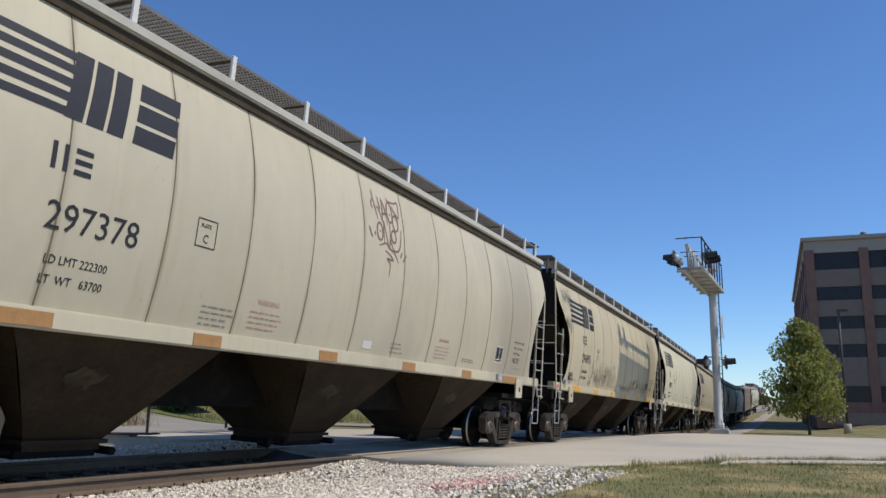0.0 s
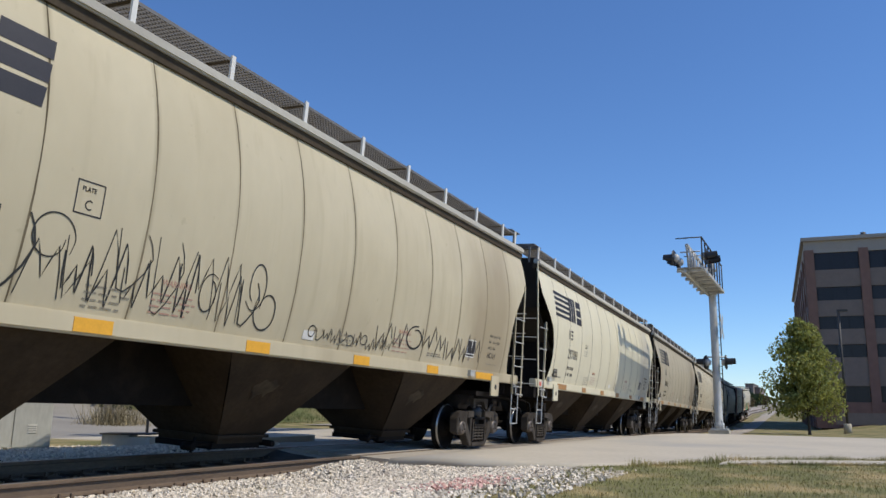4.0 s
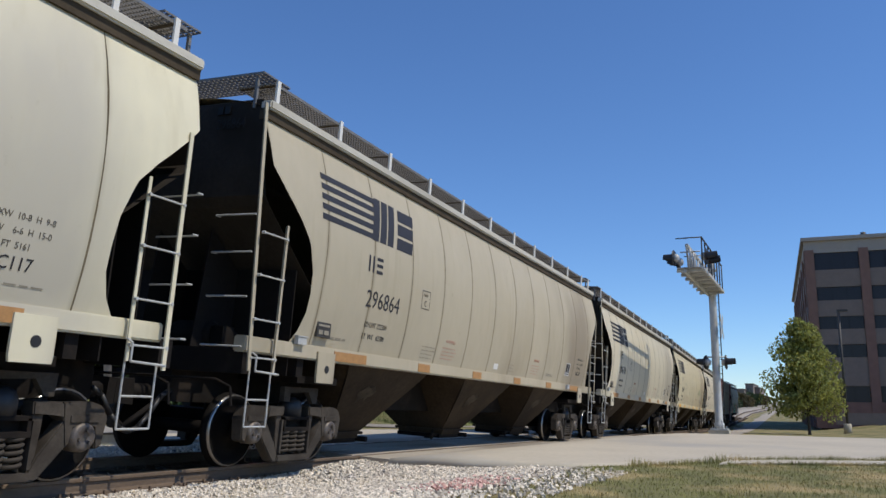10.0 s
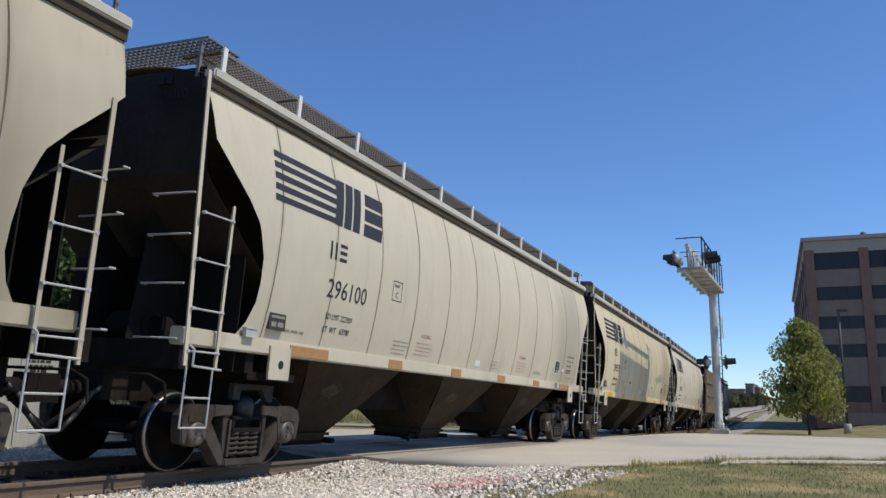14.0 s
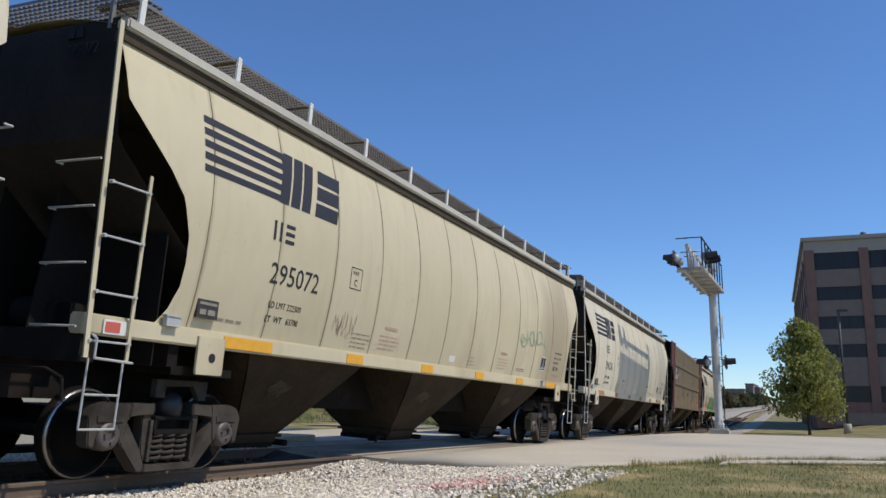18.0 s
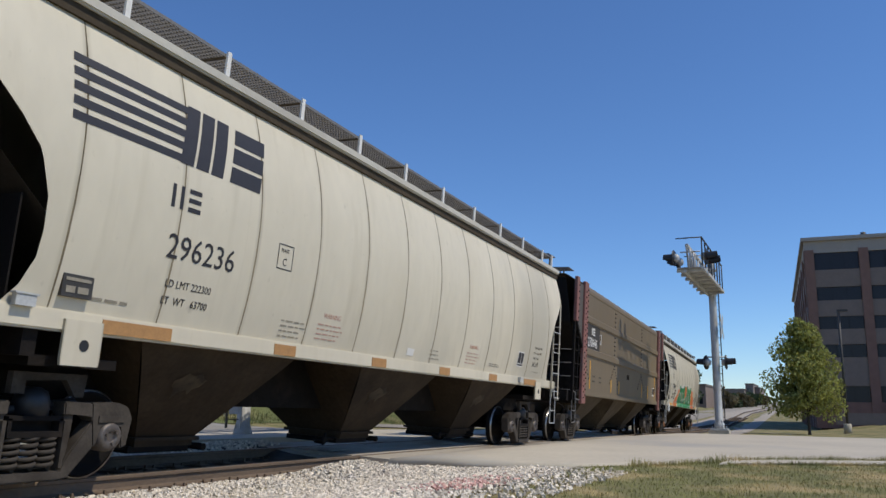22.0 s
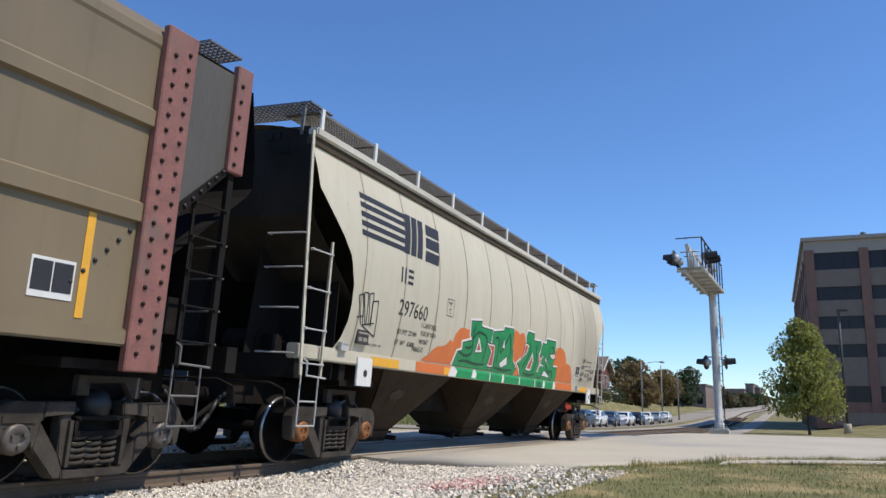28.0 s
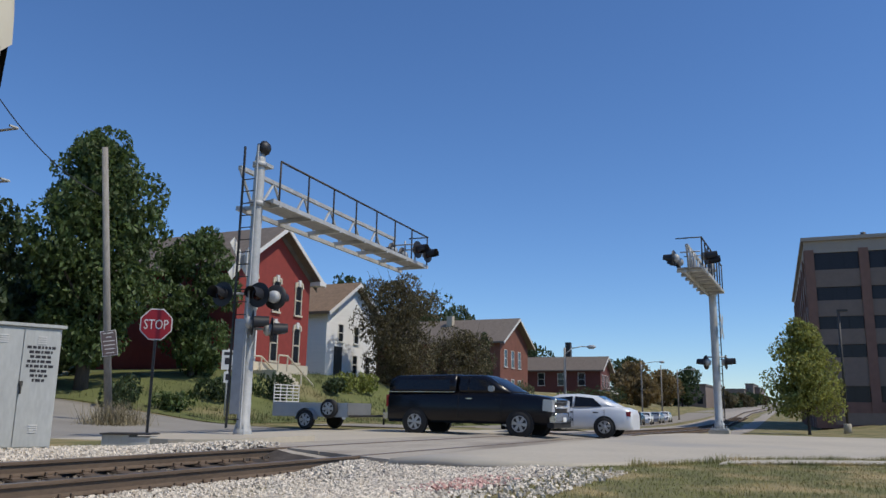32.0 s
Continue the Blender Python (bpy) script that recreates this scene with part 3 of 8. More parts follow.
def far_side():
    bm = bmesh.new()
    rows = []
    for z in ZS[::2]:
        a, b = -HALF + end_cut(z), HALF - end_cut(z)
        rows.append([(a + (b - a) * k / 12, hw(z), z) for k in range(13)])
    grid(bm, rows)
    return bm


def seam_mesh():
    bm = bmesh.new()
    rows = []
    for z in ZS:
        w = 0.010 + 0.007 * math.sin(z * 2.1) ** 2
        y = -(hw(z) - 0.003)
        rows.append([(-w, y + 0.004, z), (0, y - 0.0005, z), (w, y + 0.004, z)])
    grid(bm, rows)
    return bm


def roof_mesh():
    bm = bmesh.new()
    rows = []
    for k in range(11):
        y = -1.30 + 2.6 * k / 10
        z = 4.60 + 0.20 * (1 - (y / 1.3) ** 2)
        rows.append([(-HALF, y, z), (0, y, z), (HALF, y, z)])
    grid(bm, rows)
    box(bm, -7.6, 7.6, -0.38, 0.38, 4.78, 4.93)
    return bm


def chord_mesh():
    bm = bmesh.new()
    box(bm, -HALF, HALF, -1.435, -1.255, 4.545, 4.67)
    bmesh.ops.bevel(bm, geom=bm.edges[:], offset=0.022, segments=2, affect="EDGES")
    return bm


def chord_strip_mesh():
    bm = bmesh.new()
    # Dark strip that fills the chord's shadow band on the side.
    box(bm, -HALF + 0.01, HALF - 0.01, -1.385, -1.25, 4.425, 4.548)
    return bm


def sill_mesh():
    bm = bmesh.new()
    box(bm, -HALF - 0.08, HALF - 0.20, -1.50, -1.34, 1.44, 1.64)
    bmesh.ops.bevel(bm, geom=[e for e in bm.edges if abs(e.verts[0].co.x - e.verts[1].co.x) > 1], offset=0.02, segments=2, affect="EDGES")
    return bm


BAYS = (-4.60, -0.11, 4.36)          # middles of the outlets
RIDGES = (-2.44, 2.12)               # cross ridges between the bays


def hoppers_mesh(i):
    """One hopper bay: side sheets between slanted edges, and cross sheets that rise into the car between the bays."""
    bm = bmesh.new()
    c = BAYS[i]
    a, b = c - 1.44, c + 1.30
    top, low, yo = 1.45, 0.36, 0.52
    lip_a, lip_b = c - 0.48, c + 0.48
    n = 5
    for s in (-1, 1):
        rows = []
        for k in range(n + 1):
            u = k / n
            v = u ** 1.08
            y = s * (1.40 + (yo - 1.40) * v)
            z = top + (low - top) * u
            rows.append([(a + (lip_a - a) * u, y, z), ((a + b + (lip_a + lip_b - a - b) * u) / 2, y, z), (b + (lip_b - b) * u, y, z)])
        grid(bm, rows)
    ra = RIDGES[i - 1] if i else c - 1.7
    rb = RIDGES[i] if i < 2 else c + 1.5
    for e, lip, rdg in ((a, lip_a, ra), (b, lip_b, rb)):
        up = top + (top - low) * (rdg - e) / (e - lip)
        grid(bm, [[(rdg, -1.40, up), (rdg, 1.40, up)], [(e, -1.40, top), (e, 1.40, top)], [(lip, -yo, low), (lip, yo, low)]], False)
    # outlet collar and its flange
    box(bm, lip_a, lip_b, -yo, yo, 0.26, low)
    box(bm, lip_a - 0.06, lip_b + 0.06, -yo - 0.06, yo + 0.06, 0.33, 0.375)
    return bm


def centre_sill_mesh():
    bm = bmesh.new()
    # Taller than a real sill, so the gaps between the bays stay dark.
    box(bm, -6.1, 6.1, -0.33, 0.33, 0.74, 1.95)
    return bm


def stain_mesh():
    """Dark oily mark and patch plate on a bay's slope."""
    bm = bmesh.new()
    pts = [(-0.24, 1.0), (-0.25, 1.06), (-0.17, 1.09), (-0.10, 1.15), (0.02, 1.12), (0.12, 1.16), (0.2, 1.1), (0.27, 1.08), (0.22, 1.0), (0.13, 0.97), (0.1, 0.9), (0.04, 0.96), (-0.06, 0.93), (-0.12, 0.84), (-0.16, 0.95)]
    bm.faces.new([bm.verts.new((x, -(0.52 + 0.88 * (1 - ((1.45 - z) / 1.09) ** 1.08)) - 0.014, z)) for x, z in pts])
    return bm


def gate_mesh():
    bm = bmesh.new()
    box(bm, -0.55, 0.45, -0.50, 0.50, 0.19, 0.27)
    bar(bm, (-0.92, -0.44, 0.26), (0.62, -0.44, 0.26), 0.03)
    bar(bm, (-0.92, -0.52, 0.24), (-0.92, -0.34, 0.24), 0.055, 8)
    bar(bm, (-0.94, -0.50, 0.17), (-0.89, -0.50, 0.36), 0.02)
    bar(bm, (0.55, -0.66, 0.25), (0.55, -0.3, 0.25), 0.045, 8)
    return bm


def end_sheet(sx):
    """Upright upper end and the slope sheet that runs in under it."""
    bm = bmesh.new()
    e = HALF - 0.02
    rows = []
    for x, z, w in ((e, 4.70, 1.28), (e, 4.2, 1.36), (e, 3.8, 1.42), (e - 0.03, 3.42, 1.46), (e - 0.12, 3.30, 1.47), (e - 1.2, 2.4, 1.5), (e - 2.42, 1.44, 1.40)):
        rows.append([(sx * x, -w + 2 * w * k / 4, z) for k in range(5)])
    grid(bm, rows, False)
    return bm


def end_frame(sx):
    """Platform, end sill and draft gear of one end."""
    bm = bmesh.new()
    e = HALF
    for a, b, y0, y1, z0, z1 in ((e - 0.16, e + 0.02, -1.45, 1.45, 1.18, 1.48), (e - 2.6, e, -0.35, 0.35, 0.78, 1.2), (e - 1.3, e - 1.15, -1.42, 1.42, 1.2, 1.45),
                                 (e - 2.3, e - 1.3, -1.35, 1.35, 1.12, 1.22)):
        box(bm, min(sx * a, sx * b), max(sx * a, sx * b), y0, y1, z0, z1)
    return bm


def web_mesh(sx, y):
    bm = bmesh.new()
    e = HALF
    plate(bm, [(sx * (e - 0.12), 1.2), (sx * (e - 0.30), 3.05), (sx * (e - 2.35), 1.45), (sx * (e - 2.35), 1.2)], y - 0.01, y + 0.01)
    return bm


def dark_backing_mesh(sx):
    # Added dark sheet; it stands for the shade inside the open end.
    bm = bmesh.new()
    box(bm, min(sx * (HALF - 0.92), sx * (HALF - 0.90)), max(sx * (HALF - 0.92), sx * (HALF - 0.90)), -1.44, 1.44, 1.2, 2.60)
    return bm


def hose_mesh(sx):
    """Hanging air hose beside the coupler."""
    bm = bmesh.new()
    pts = [Vector((sx * (HALF + a), -0.36, z)) for a, z in ((0.0, 0.92), (0.14, 0.84), (0.30, 0.62), (0.46, 0.46), (0.60, 0.42))]
    for p, q in zip(pts, pts[1:]):
        bar(bm, p, q, 0.032, 8)
    return bm


def lever_mesh(sx):
    """Uncoupling lever along the end sill, with a bent handle."""
    bm = bmesh.new()
    x = sx * (HALF + 0.10)
    pts = [Vector(p) for p in ((x, 0.0, 1.08), (x, -1.15, 1.10), (x, -1.38, 1.02), (x, -1.42, 0.80))]
    for p, q in zip(pts, pts[1:]):
        bar(bm, p, q, 0.016, 6)
    return bm


def valve_mesh():
    bm = bmesh.new()
    lathe(bm, [(0.13, -0.34), (0.17, -0.28), (0.17, 0.28), (0.13, 0.34)], "y", 14, (0, 0, 0))
    box(bm, -0.10, 0.12, -0.55, -0.36, -0.14, 0.10)
    bar(bm, (0.1, -0.5, 0.05), (0.4, -0.6, -0.1), 0.025, 6)
    return bm


def coupler_mesh(sx):
    bm = bmesh.new()
    bar(bm, (sx * (HALF - 0.1), 0, 0.88), (sx * (HALF + 0.42), 0, 0.88), 0.10, 8)
    plate(bm, [(sx * (HALF + 0.38), 0.72), (sx * (HALF + 0.40), 1.04), (sx * (HALF + 0.66), 1.02), (sx * (HALF + 0.68), 0.74)], -0.16, 0.10)
    bar(bm, (sx * (HALF + 0.1), -0.3, 0.80), (sx * (HALF + 0.62), -0.25, 0.45), 0.035, 8)
    return bm


def post_mesh(sx):
    bm = bmesh.new()
    x = sx * (HALF - 0.21) if sx > 0 else sx * (HALF + 0.06)
    ys = [(1.22, -1.56), (4.60, -1.38)] if sx < 0 else [(1.15, -1.56), (3.72, -1.55)]
    for (z0, y0), (z1, y1) in zip(ys, ys[1:]):
        m = [bm.verts.new(p) for p in ((x - 0.027, y0 - 0.035, z0), (x + 0.027, y0 - 0.035, z0), (x + 0.027, y0 - 0.015, z0), (x - 0.027, y0 - 0.015, z0),
                                       (x - 0.027, y1 - 0.035, z1), (x + 0.027, y1 - 0.035, z1), (x + 0.027, y1 - 0.015, z1), (x - 0.027, y1 - 0.015, z1))]
        for q in ((0, 1, 5, 4), (1, 2, 6, 5), (2, 3, 7, 6), (3, 0, 4, 7), (0, 3, 2, 1), (4, 5, 6, 7)):
            bm.faces.new([m[i] for i in q])
    return bm


def stile_mesh(z0, z1):
    bm = bmesh.new()
    box(bm, -0.020, 0.020, -0.016, -0.004, z0, z1)
    box(bm, 0.010, 0.020, -0.006, 0.034, z0, z1)
    return bm


def rung_mesh(length):
    bm = bmesh.new()
    bar(bm, (0, -0.025, 0), (length, -0.025, 0), 0.011, 6)
    for x in (0.0, length):
        bar(bm, (x, -0.04, 0), (x, 0.01, 0), 0.02, 6)
    return bm


def across_mesh(length):
    bm = bmesh.new()
    bar(bm, (0, 0, 0), (0, length, 0), 0.012, 6)
    bar(bm, (0, length, 0), (0.08, length, 0), 0.012, 6)
    return bm


def stirrup_mesh():
    """Hanging sill step, and the bent grip over it."""
    bm = bmesh.new()
    for x in (0.0, 0.42):
        bar(bm, (x, 0, 0), (x, 0, -0.66), 0.012, 6)
    for z in (-0.34, -0.66):
        bar(bm, (0, 0, z), (0.42, 0, z), 0.012, 6)
    grip = [Vector(p) for p in ((-0.02, -0.03, 0.22), (-0.02, -0.10, 0.18), (-0.02, -0.10, 0.0), (0.44, -0.10, -0.02), (0.46, -0.03, -0.02))]
    for p, q in zip(grip, grip[1:]):
        bar(bm, p, q, 0.013, 6)
    return bm


def grate_mesh(length):
    """Open roof walk: bearing bars and cross bars."""
    bm = bmesh.new()
    for k in range(14):
        y = -0.30 + 0.6 * k / 13
        box(bm, 0, length, y - 0.004, y + 0.004, 0.0, 0.03)
    n = int(length / 0.075)
    for k in range(n + 1):
        x = length * k / n
        box(bm, x - 0.006, x + 0.006, -0.30, 0.30, 0.004, 0.024)
    box(bm, 0, length, -0.315, -0.305, -0.008, 0.032)
    return bm


def walk_post_mesh():
    bm = bmesh.new()
    box(bm, -0.035, 0.035, -0.03, 0.0, 0.0, 0.42)
    return bm


def walk_arm_mesh():
    bm = bmesh.new()
    box(bm, -0.03, 0.03, 0.0, 0.62, 0.36, 0.395)
    return bm


def cross_walk_mesh():
    bm = bmesh.new()
    for k in range(9):
        x = -0.28 + 0.56 * k / 8
        box(bm, x - 0.006, x + 0.006, -1.28, 1.28, 0.0, 0.03)
    for k in range(33):
        y = -1.28 + 2.56 * k / 32
        box(bm, -0.28, 0.28, y - 0.005, y + 0.005, 0.004, 0.024)
    return bm


def frame_plate():
    """Cast side frame: two arms with three-cornered windows, pedestals over the bearings and a low spring seat."""
    bm = bmesh.new()
    for s in (-1, 1):
        def piece(pts, y0, y1):
            plate(bm, [(s * x, z) for x, z in (pts if s > 0 else pts[::-1])], y0, y1)
        piece([(0.66, 0.60), (0.62, 0.79), (0.96, 0.80), (1.10, 0.755), (1.17, 0.64), (1.13, 0.36), (1.05, 0.33), (1.04, 0.57), (0.75, 0.57), (0.74, 0.38), (0.69, 0.36)], -1.17, -1.0)
        piece([(0.30, 0.665), (0.29, 0.80), (0.62, 0.79), (0.66, 0.60), (0.60, 0.675), (0.44, 0.69)], -1.18, -0.99)
        piece([(0.66, 0.62), (0.71, 0.36), (0.44, 0.07), (0.33, 0.07), (0.36, 0.16), (0.41, 0.29)], -1.165, -0.995)
        piece([(0.30, 0.70), (0.44, 0.70), (0.42, 0.52), (0.41, 0.28), (0.33, 0.12), (0.31, 0.30)], -1.15, -1.01)
    plate(bm, [(-0.37, 0.15), (0.37, 0.15), (0.36, 0.065), (-0.36, 0.065)], -1.19, -0.97)
    bmesh.ops.bevel(bm, geom=bm.edges[:], offset=0.014, segments=2, affect="EDGES")
    for s in (-1, 1):
        box(bm, s * 0.889 - 0.17, s * 0.889 + 0.17, -1.185, -0.99, 0.60, 0.665)
        box(bm, s * 0.325 - 0.02, s * 0.325 + 0.02, -1.19, -1.02, 0.18, 0.62)
    return bm


def bolster_mesh():
    """Bolster with a hollow end that stands on the springs."""
    bm = bmesh.new()
    box(bm, -0.28, 0.28, -1.08, 1.08, 0.48, 0.66)
    for s in (-1, 1):
        box(bm, -0.29, 0.29, min(s * 1.08, s * 1.20), max(s * 1.08, s * 1.20), 0.47, 0.52)
        box(bm, -0.29, 0.29, min(s * 1.08, s * 1.19), max(s * 1.08, s * 1.19), 0.62, 0.66)
        for x in (-0.27, 0.27):
            box(bm, x - 0.02, x + 0.02, min(s * 1.08, s * 1.19), max(s * 1.08, s * 1.19), 0.50, 0.64)
    lathe(bm, [(0.36, 0.66), (0.36, 0.80), (0.2, 0.82)], "z", 14)
    box(bm, -0.14, 0.14, -0.80, -0.56, 0.66, 0.82)
    return bm


def side_bearer_mesh():
    """Rounded rubber-topped side bearer and the arms beside it."""
    bm = bmesh.new()
    lathe(bm, [(0.17, 0.64), (0.17, 0.80), (0.14, 0.88), (0.07, 0.92)], "z", 14, (0.04, -1.02, 0))
    bar(bm, (-0.2, -0.98, 0.70), (0.55, -0.98, 0.78), 0.05, 8)
    return bm


def bearer_plate_mesh():
    """End plate of the body bolster that hangs above a truck."""
    bm = bmesh.new()
    plate(bm, [(-0.28, 0.86), (-0.14, 0.86), (-0.14, 0.98), (0.30, 1.00), (0.42, 0.84), (0.52, 0.84), (0.54, 1.06), (-0.28, 1.06)], -1.14, -1.06)
    return bm


def spring_mesh():
    """A coil spring as one swept tube."""
    bm = bmesh.new()
    r, wire_r, turns, seg = 0.085, 0.022, 5, 12
    rings = []
    for i in range(turns * seg + 1):
        a = 2 * math.pi * i / seg
        out = Vector((math.cos(a), math.sin(a), 0))
        mid = out * r + Vector((0, 0, 0.02 + 0.30 * i / (turns * seg)))
        rings.append([bm.verts.new(mid + wire_r * (math.cos(b) * out + Vector((0, 0, math.sin(b))))) for b in (2 * math.pi * k / 6 for k in range(6))])
    for p, q in zip(rings, rings[1:]):
        for k in range(6):
            f = bm.faces.new((p[k], p[(k + 1) % 6], q[(k + 1) % 6], q[k]))
            f.smooth = True
    bm.faces.new(rings[0][::-1])
    bm.faces.new(rings[-1])
    return bm


def brake_mesh():
    bm = bmesh.new()
    for s in (-1, 1):
        box(bm, s * 0.42 - 0.05, s * 0.42 + 0.05, -0.85, 0.85, 0.36, 0.46)
        plate(bm, [(s * 0.42, 0.25), (s * 0.48, 0.25), (s * 0.50, 0.62), (s * 0.44, 0.62)], -0.82, -0.68)
        bar(bm, (s * 0.40, -0.10, 0.42), (s * 0.10, -0.10, 0.70), 0.03)
    return bm


def wheelset_mesh():
    bm = bmesh.new()
    for s in (-1, 1):
        prof = [(0.09, 0.62), (0.22, 0.64), (0.36, 0.66), (0.40, 0.675), (0.475, 0.685), (0.485, 0.70), (0.462, 0.725), (0.457, 0.81), (0.40, 0.815), (0.37, 0.775), (0.20, 0.755), (0.13, 0.83), (0.10, 0.83)]
        lathe(bm, [(r, s * y) for r, y in prof], "y", 28)
    bar(bm, (0, -0.95, 0), (0, 0.95, 0), 0.085, 10)
    return bm


def tread_mesh():
    bm = bmesh.new()
    lathe(bm, [(0.4585, -0.76), (0.4585, -0.812), (0.440, -0.8165)], "y", 28, closed=False)
    return bm


def bearing_mesh(s):
    bm = bmesh.new()
    if s:
        lathe(bm, [(0.14, s * 0.98), (0.152, s * 1.0), (0.152, s * 1.14), (0.135, s * 1.19), (0.115, s * 1.20), (0.06, s * 1.20), (0.05, s * 1.185)], "y", 14)
        for k in range(3):
            a = 2 * math.pi * k / 3
            bar(bm, (0.07 * math.cos(a), s * 1.19, 0.07 * math.sin(a)), (0.07 * math.cos(a), s * 1.225, 0.07 * math.sin(a)), 0.02, 6)
    return bm


WHEELS = []      # (wheelset, x in its car)


def truck(car, x, cap):
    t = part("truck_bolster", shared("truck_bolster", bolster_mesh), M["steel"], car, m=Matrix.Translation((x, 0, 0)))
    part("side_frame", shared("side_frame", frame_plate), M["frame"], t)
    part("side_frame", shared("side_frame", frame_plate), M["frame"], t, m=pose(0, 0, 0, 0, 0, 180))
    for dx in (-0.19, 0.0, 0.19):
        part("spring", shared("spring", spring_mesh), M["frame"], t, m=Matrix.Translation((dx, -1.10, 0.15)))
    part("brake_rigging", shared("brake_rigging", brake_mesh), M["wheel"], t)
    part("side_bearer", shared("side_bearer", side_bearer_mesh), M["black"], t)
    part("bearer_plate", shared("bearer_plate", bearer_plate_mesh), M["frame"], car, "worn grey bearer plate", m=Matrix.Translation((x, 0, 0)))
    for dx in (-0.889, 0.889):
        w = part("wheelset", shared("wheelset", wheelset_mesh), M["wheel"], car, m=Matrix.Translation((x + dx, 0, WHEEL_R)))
        for s in (-1, 1):
            part("bearing_cap", shared("bearing_cap:%d" % s, lambda: bearing_mesh(s)), cap, w)
        part("tread", shared("tread", tread_mesh), M["tread"], w, "bright worn tread")
        WHEELS.append((w, x + dx))


def tilt(z):
    d = (hw(z + 0.05) - hw(z - 0.05)) / 0.1
    return 90 - math.degrees(math.atan(-d))


def side_at(x, z, out=0.012):
    """Pose on the near side of a hopper car: local x along the car, local y up the sheet."""
    return pose(x, -(hw(z) + out - 0.0145), z, tilt(z), 0, 0)


def side_word(car, text, x, z, size, material, label=""):
    return writing(text, size, material, car, side_at(x, z + size * 0.35, 0.013) @ Matrix.Translation((0, -size * 0.35, 0)) @ Matrix.Diagonal((0.97 if size > 0.3 else 0.90, 1, 1, 1)), label=label)


def side_patch(bm, pts, out=0.010, n=6):
    """A painted shape with corners in x, z, laid on the curved side; cut level so that it follows the curve."""
    out = -0.0015 + max(0.0, out - 0.010) * 0.35
    tmp = bmesh.new()
    tmp.faces.new([tmp.verts.new((x, 0, z)) for x, z in pts])
    zs = [z for _, z in pts]
    lo, hi = min(zs), max(zs)
    n = max(1, min(n, math.ceil((hi - lo) / 0.06)))
    for k in range(1, n):
        bmesh.ops.bisect_plane(tmp, geom=tmp.verts[:] + tmp.edges[:] + tmp.faces[:], plane_co=(0, 0, lo + (hi - lo) * k / n), plane_no=(0, 0, 1))
    for f in tmp.faces:
        bm.faces.new([bm.verts.new((v.co.x, -(hw(v.co.z) + out), v.co.z)) for v in f.verts])
    tmp.free()
    return bm


def smooth_line(pts, per=6):
    """Points along a soft curve through pts."""
    q = [pts[0]] + list(pts) + [pts[-1]]
    out = []
    for a, b, c, d in zip(q, q[1:], q[2:], q[3:]):
        for k in range(per):
            u = k / per
            out.append(tuple(0.5 * (2 * b[i] + (c[i] - a[i]) * u + (2 * a[i] - 5 * b[i] + 4 * c[i] - d[i]) * u * u + (3 * b[i] - a[i] - 3 * c[i] + d[i]) * u ** 3) for i in (0, 1)))
    return out + [tuple(pts[-1])]


def stroke(pts, width, out=0.014, per=6, taper=True):
    """A sprayed or marker line on the curved side."""
    line = smooth_line(pts, per) if len(pts) > 2 else [tuple(Vector(pts[0]).lerp(Vector(pts[1]), k / 5)) for k in range(6)]
    out = -0.0015 + max(0.0, out - 0.010) * 0.35
    bm = bmesh.new()
    left, right = [], []
    for k, p in enumerate(line):
        a, b = line[max(0, k - 1)], line[min(len(line) - 1, k + 1)]
        d = Vector((b[0] - a[0], b[1] - a[1]))
        d = d.normalized() if d.length > 1e-6 else Vector((1, 0))
        w = width / 2 * (0.55 + 0.45 * math.sin(math.pi * (k + 0.5) / len(line)) if taper else 1)
        for side, store in ((1, left), (-1, right)):
            x, z = p[0] - side * d.y * w, max(p[1] + side * d.x * w, 1.655)
            store.append(bm.verts.new((x, -(hw(z) + out), z)))
    for k in range(len(line) - 1):
        bm.faces.new((left[k], right[k], right[k + 1], left[k + 1]))
    return bm


def stripes_mesh(k):
    bm = bmesh.new()
    z = 3.37 + k * 0.145
    side_patch(bm, [(-7.42, z), (-6.02 + 0.035 * k, z), (-6.0 + 0.035 * k, z + 0.085), (-7.42, z + 0.085)], 0.012, 2)
    return bm


def emblem_mesh(k):
    """Dark slanted and level bars that end the stripes."""
    bm = bmesh.new()
    z0, z1 = 3.36, 4.06
    if k == 0:
        for x in (-6.04, -5.80, -5.56):
            side_patch(bm, [(x, z0), (x + 0.20, z0), (x + 0.34, z1), (x + 0.14, z1)], 0.012, 8)
    else:
        for j in range(3):
            a = z0 + 0.245 * j
            d = 0.05 * j
            side_patch(bm, [(-5.24 + d, a), (-4.68 + d, a), (-4.64 + d, a + 0.20), (-5.20 + d, a + 0.20)], 0.012, 4)
    return bm


def strip_mesh(half):
    bm = bmesh.new()
    box(bm, -half, half, -1.509, -1.498, 1.465, 1.60)
    return bm


def pad_mesh():
    bm = bmesh.new()
    plate(bm, [(-0.21, 1.14), (0.21, 1.14), (0.22, 1.20), (0.22, 1.56), (-0.22, 1.56), (-0.22, 1.20)], -1.53, -1.50)
    return bm


def hole_mesh():
    bm = bmesh.new()
    bar(bm, (0.02, -1.536, 1.33), (0.02, -1.53, 1.33), 0.055, 10)
    return bm


def card_mesh():
    bm = bmesh.new()
    side_patch(bm, [(-0.20, 1.86), (0.20, 1.86), (0.20, 2.20), (-0.20, 2.20)], 0.011, 2)
    return bm


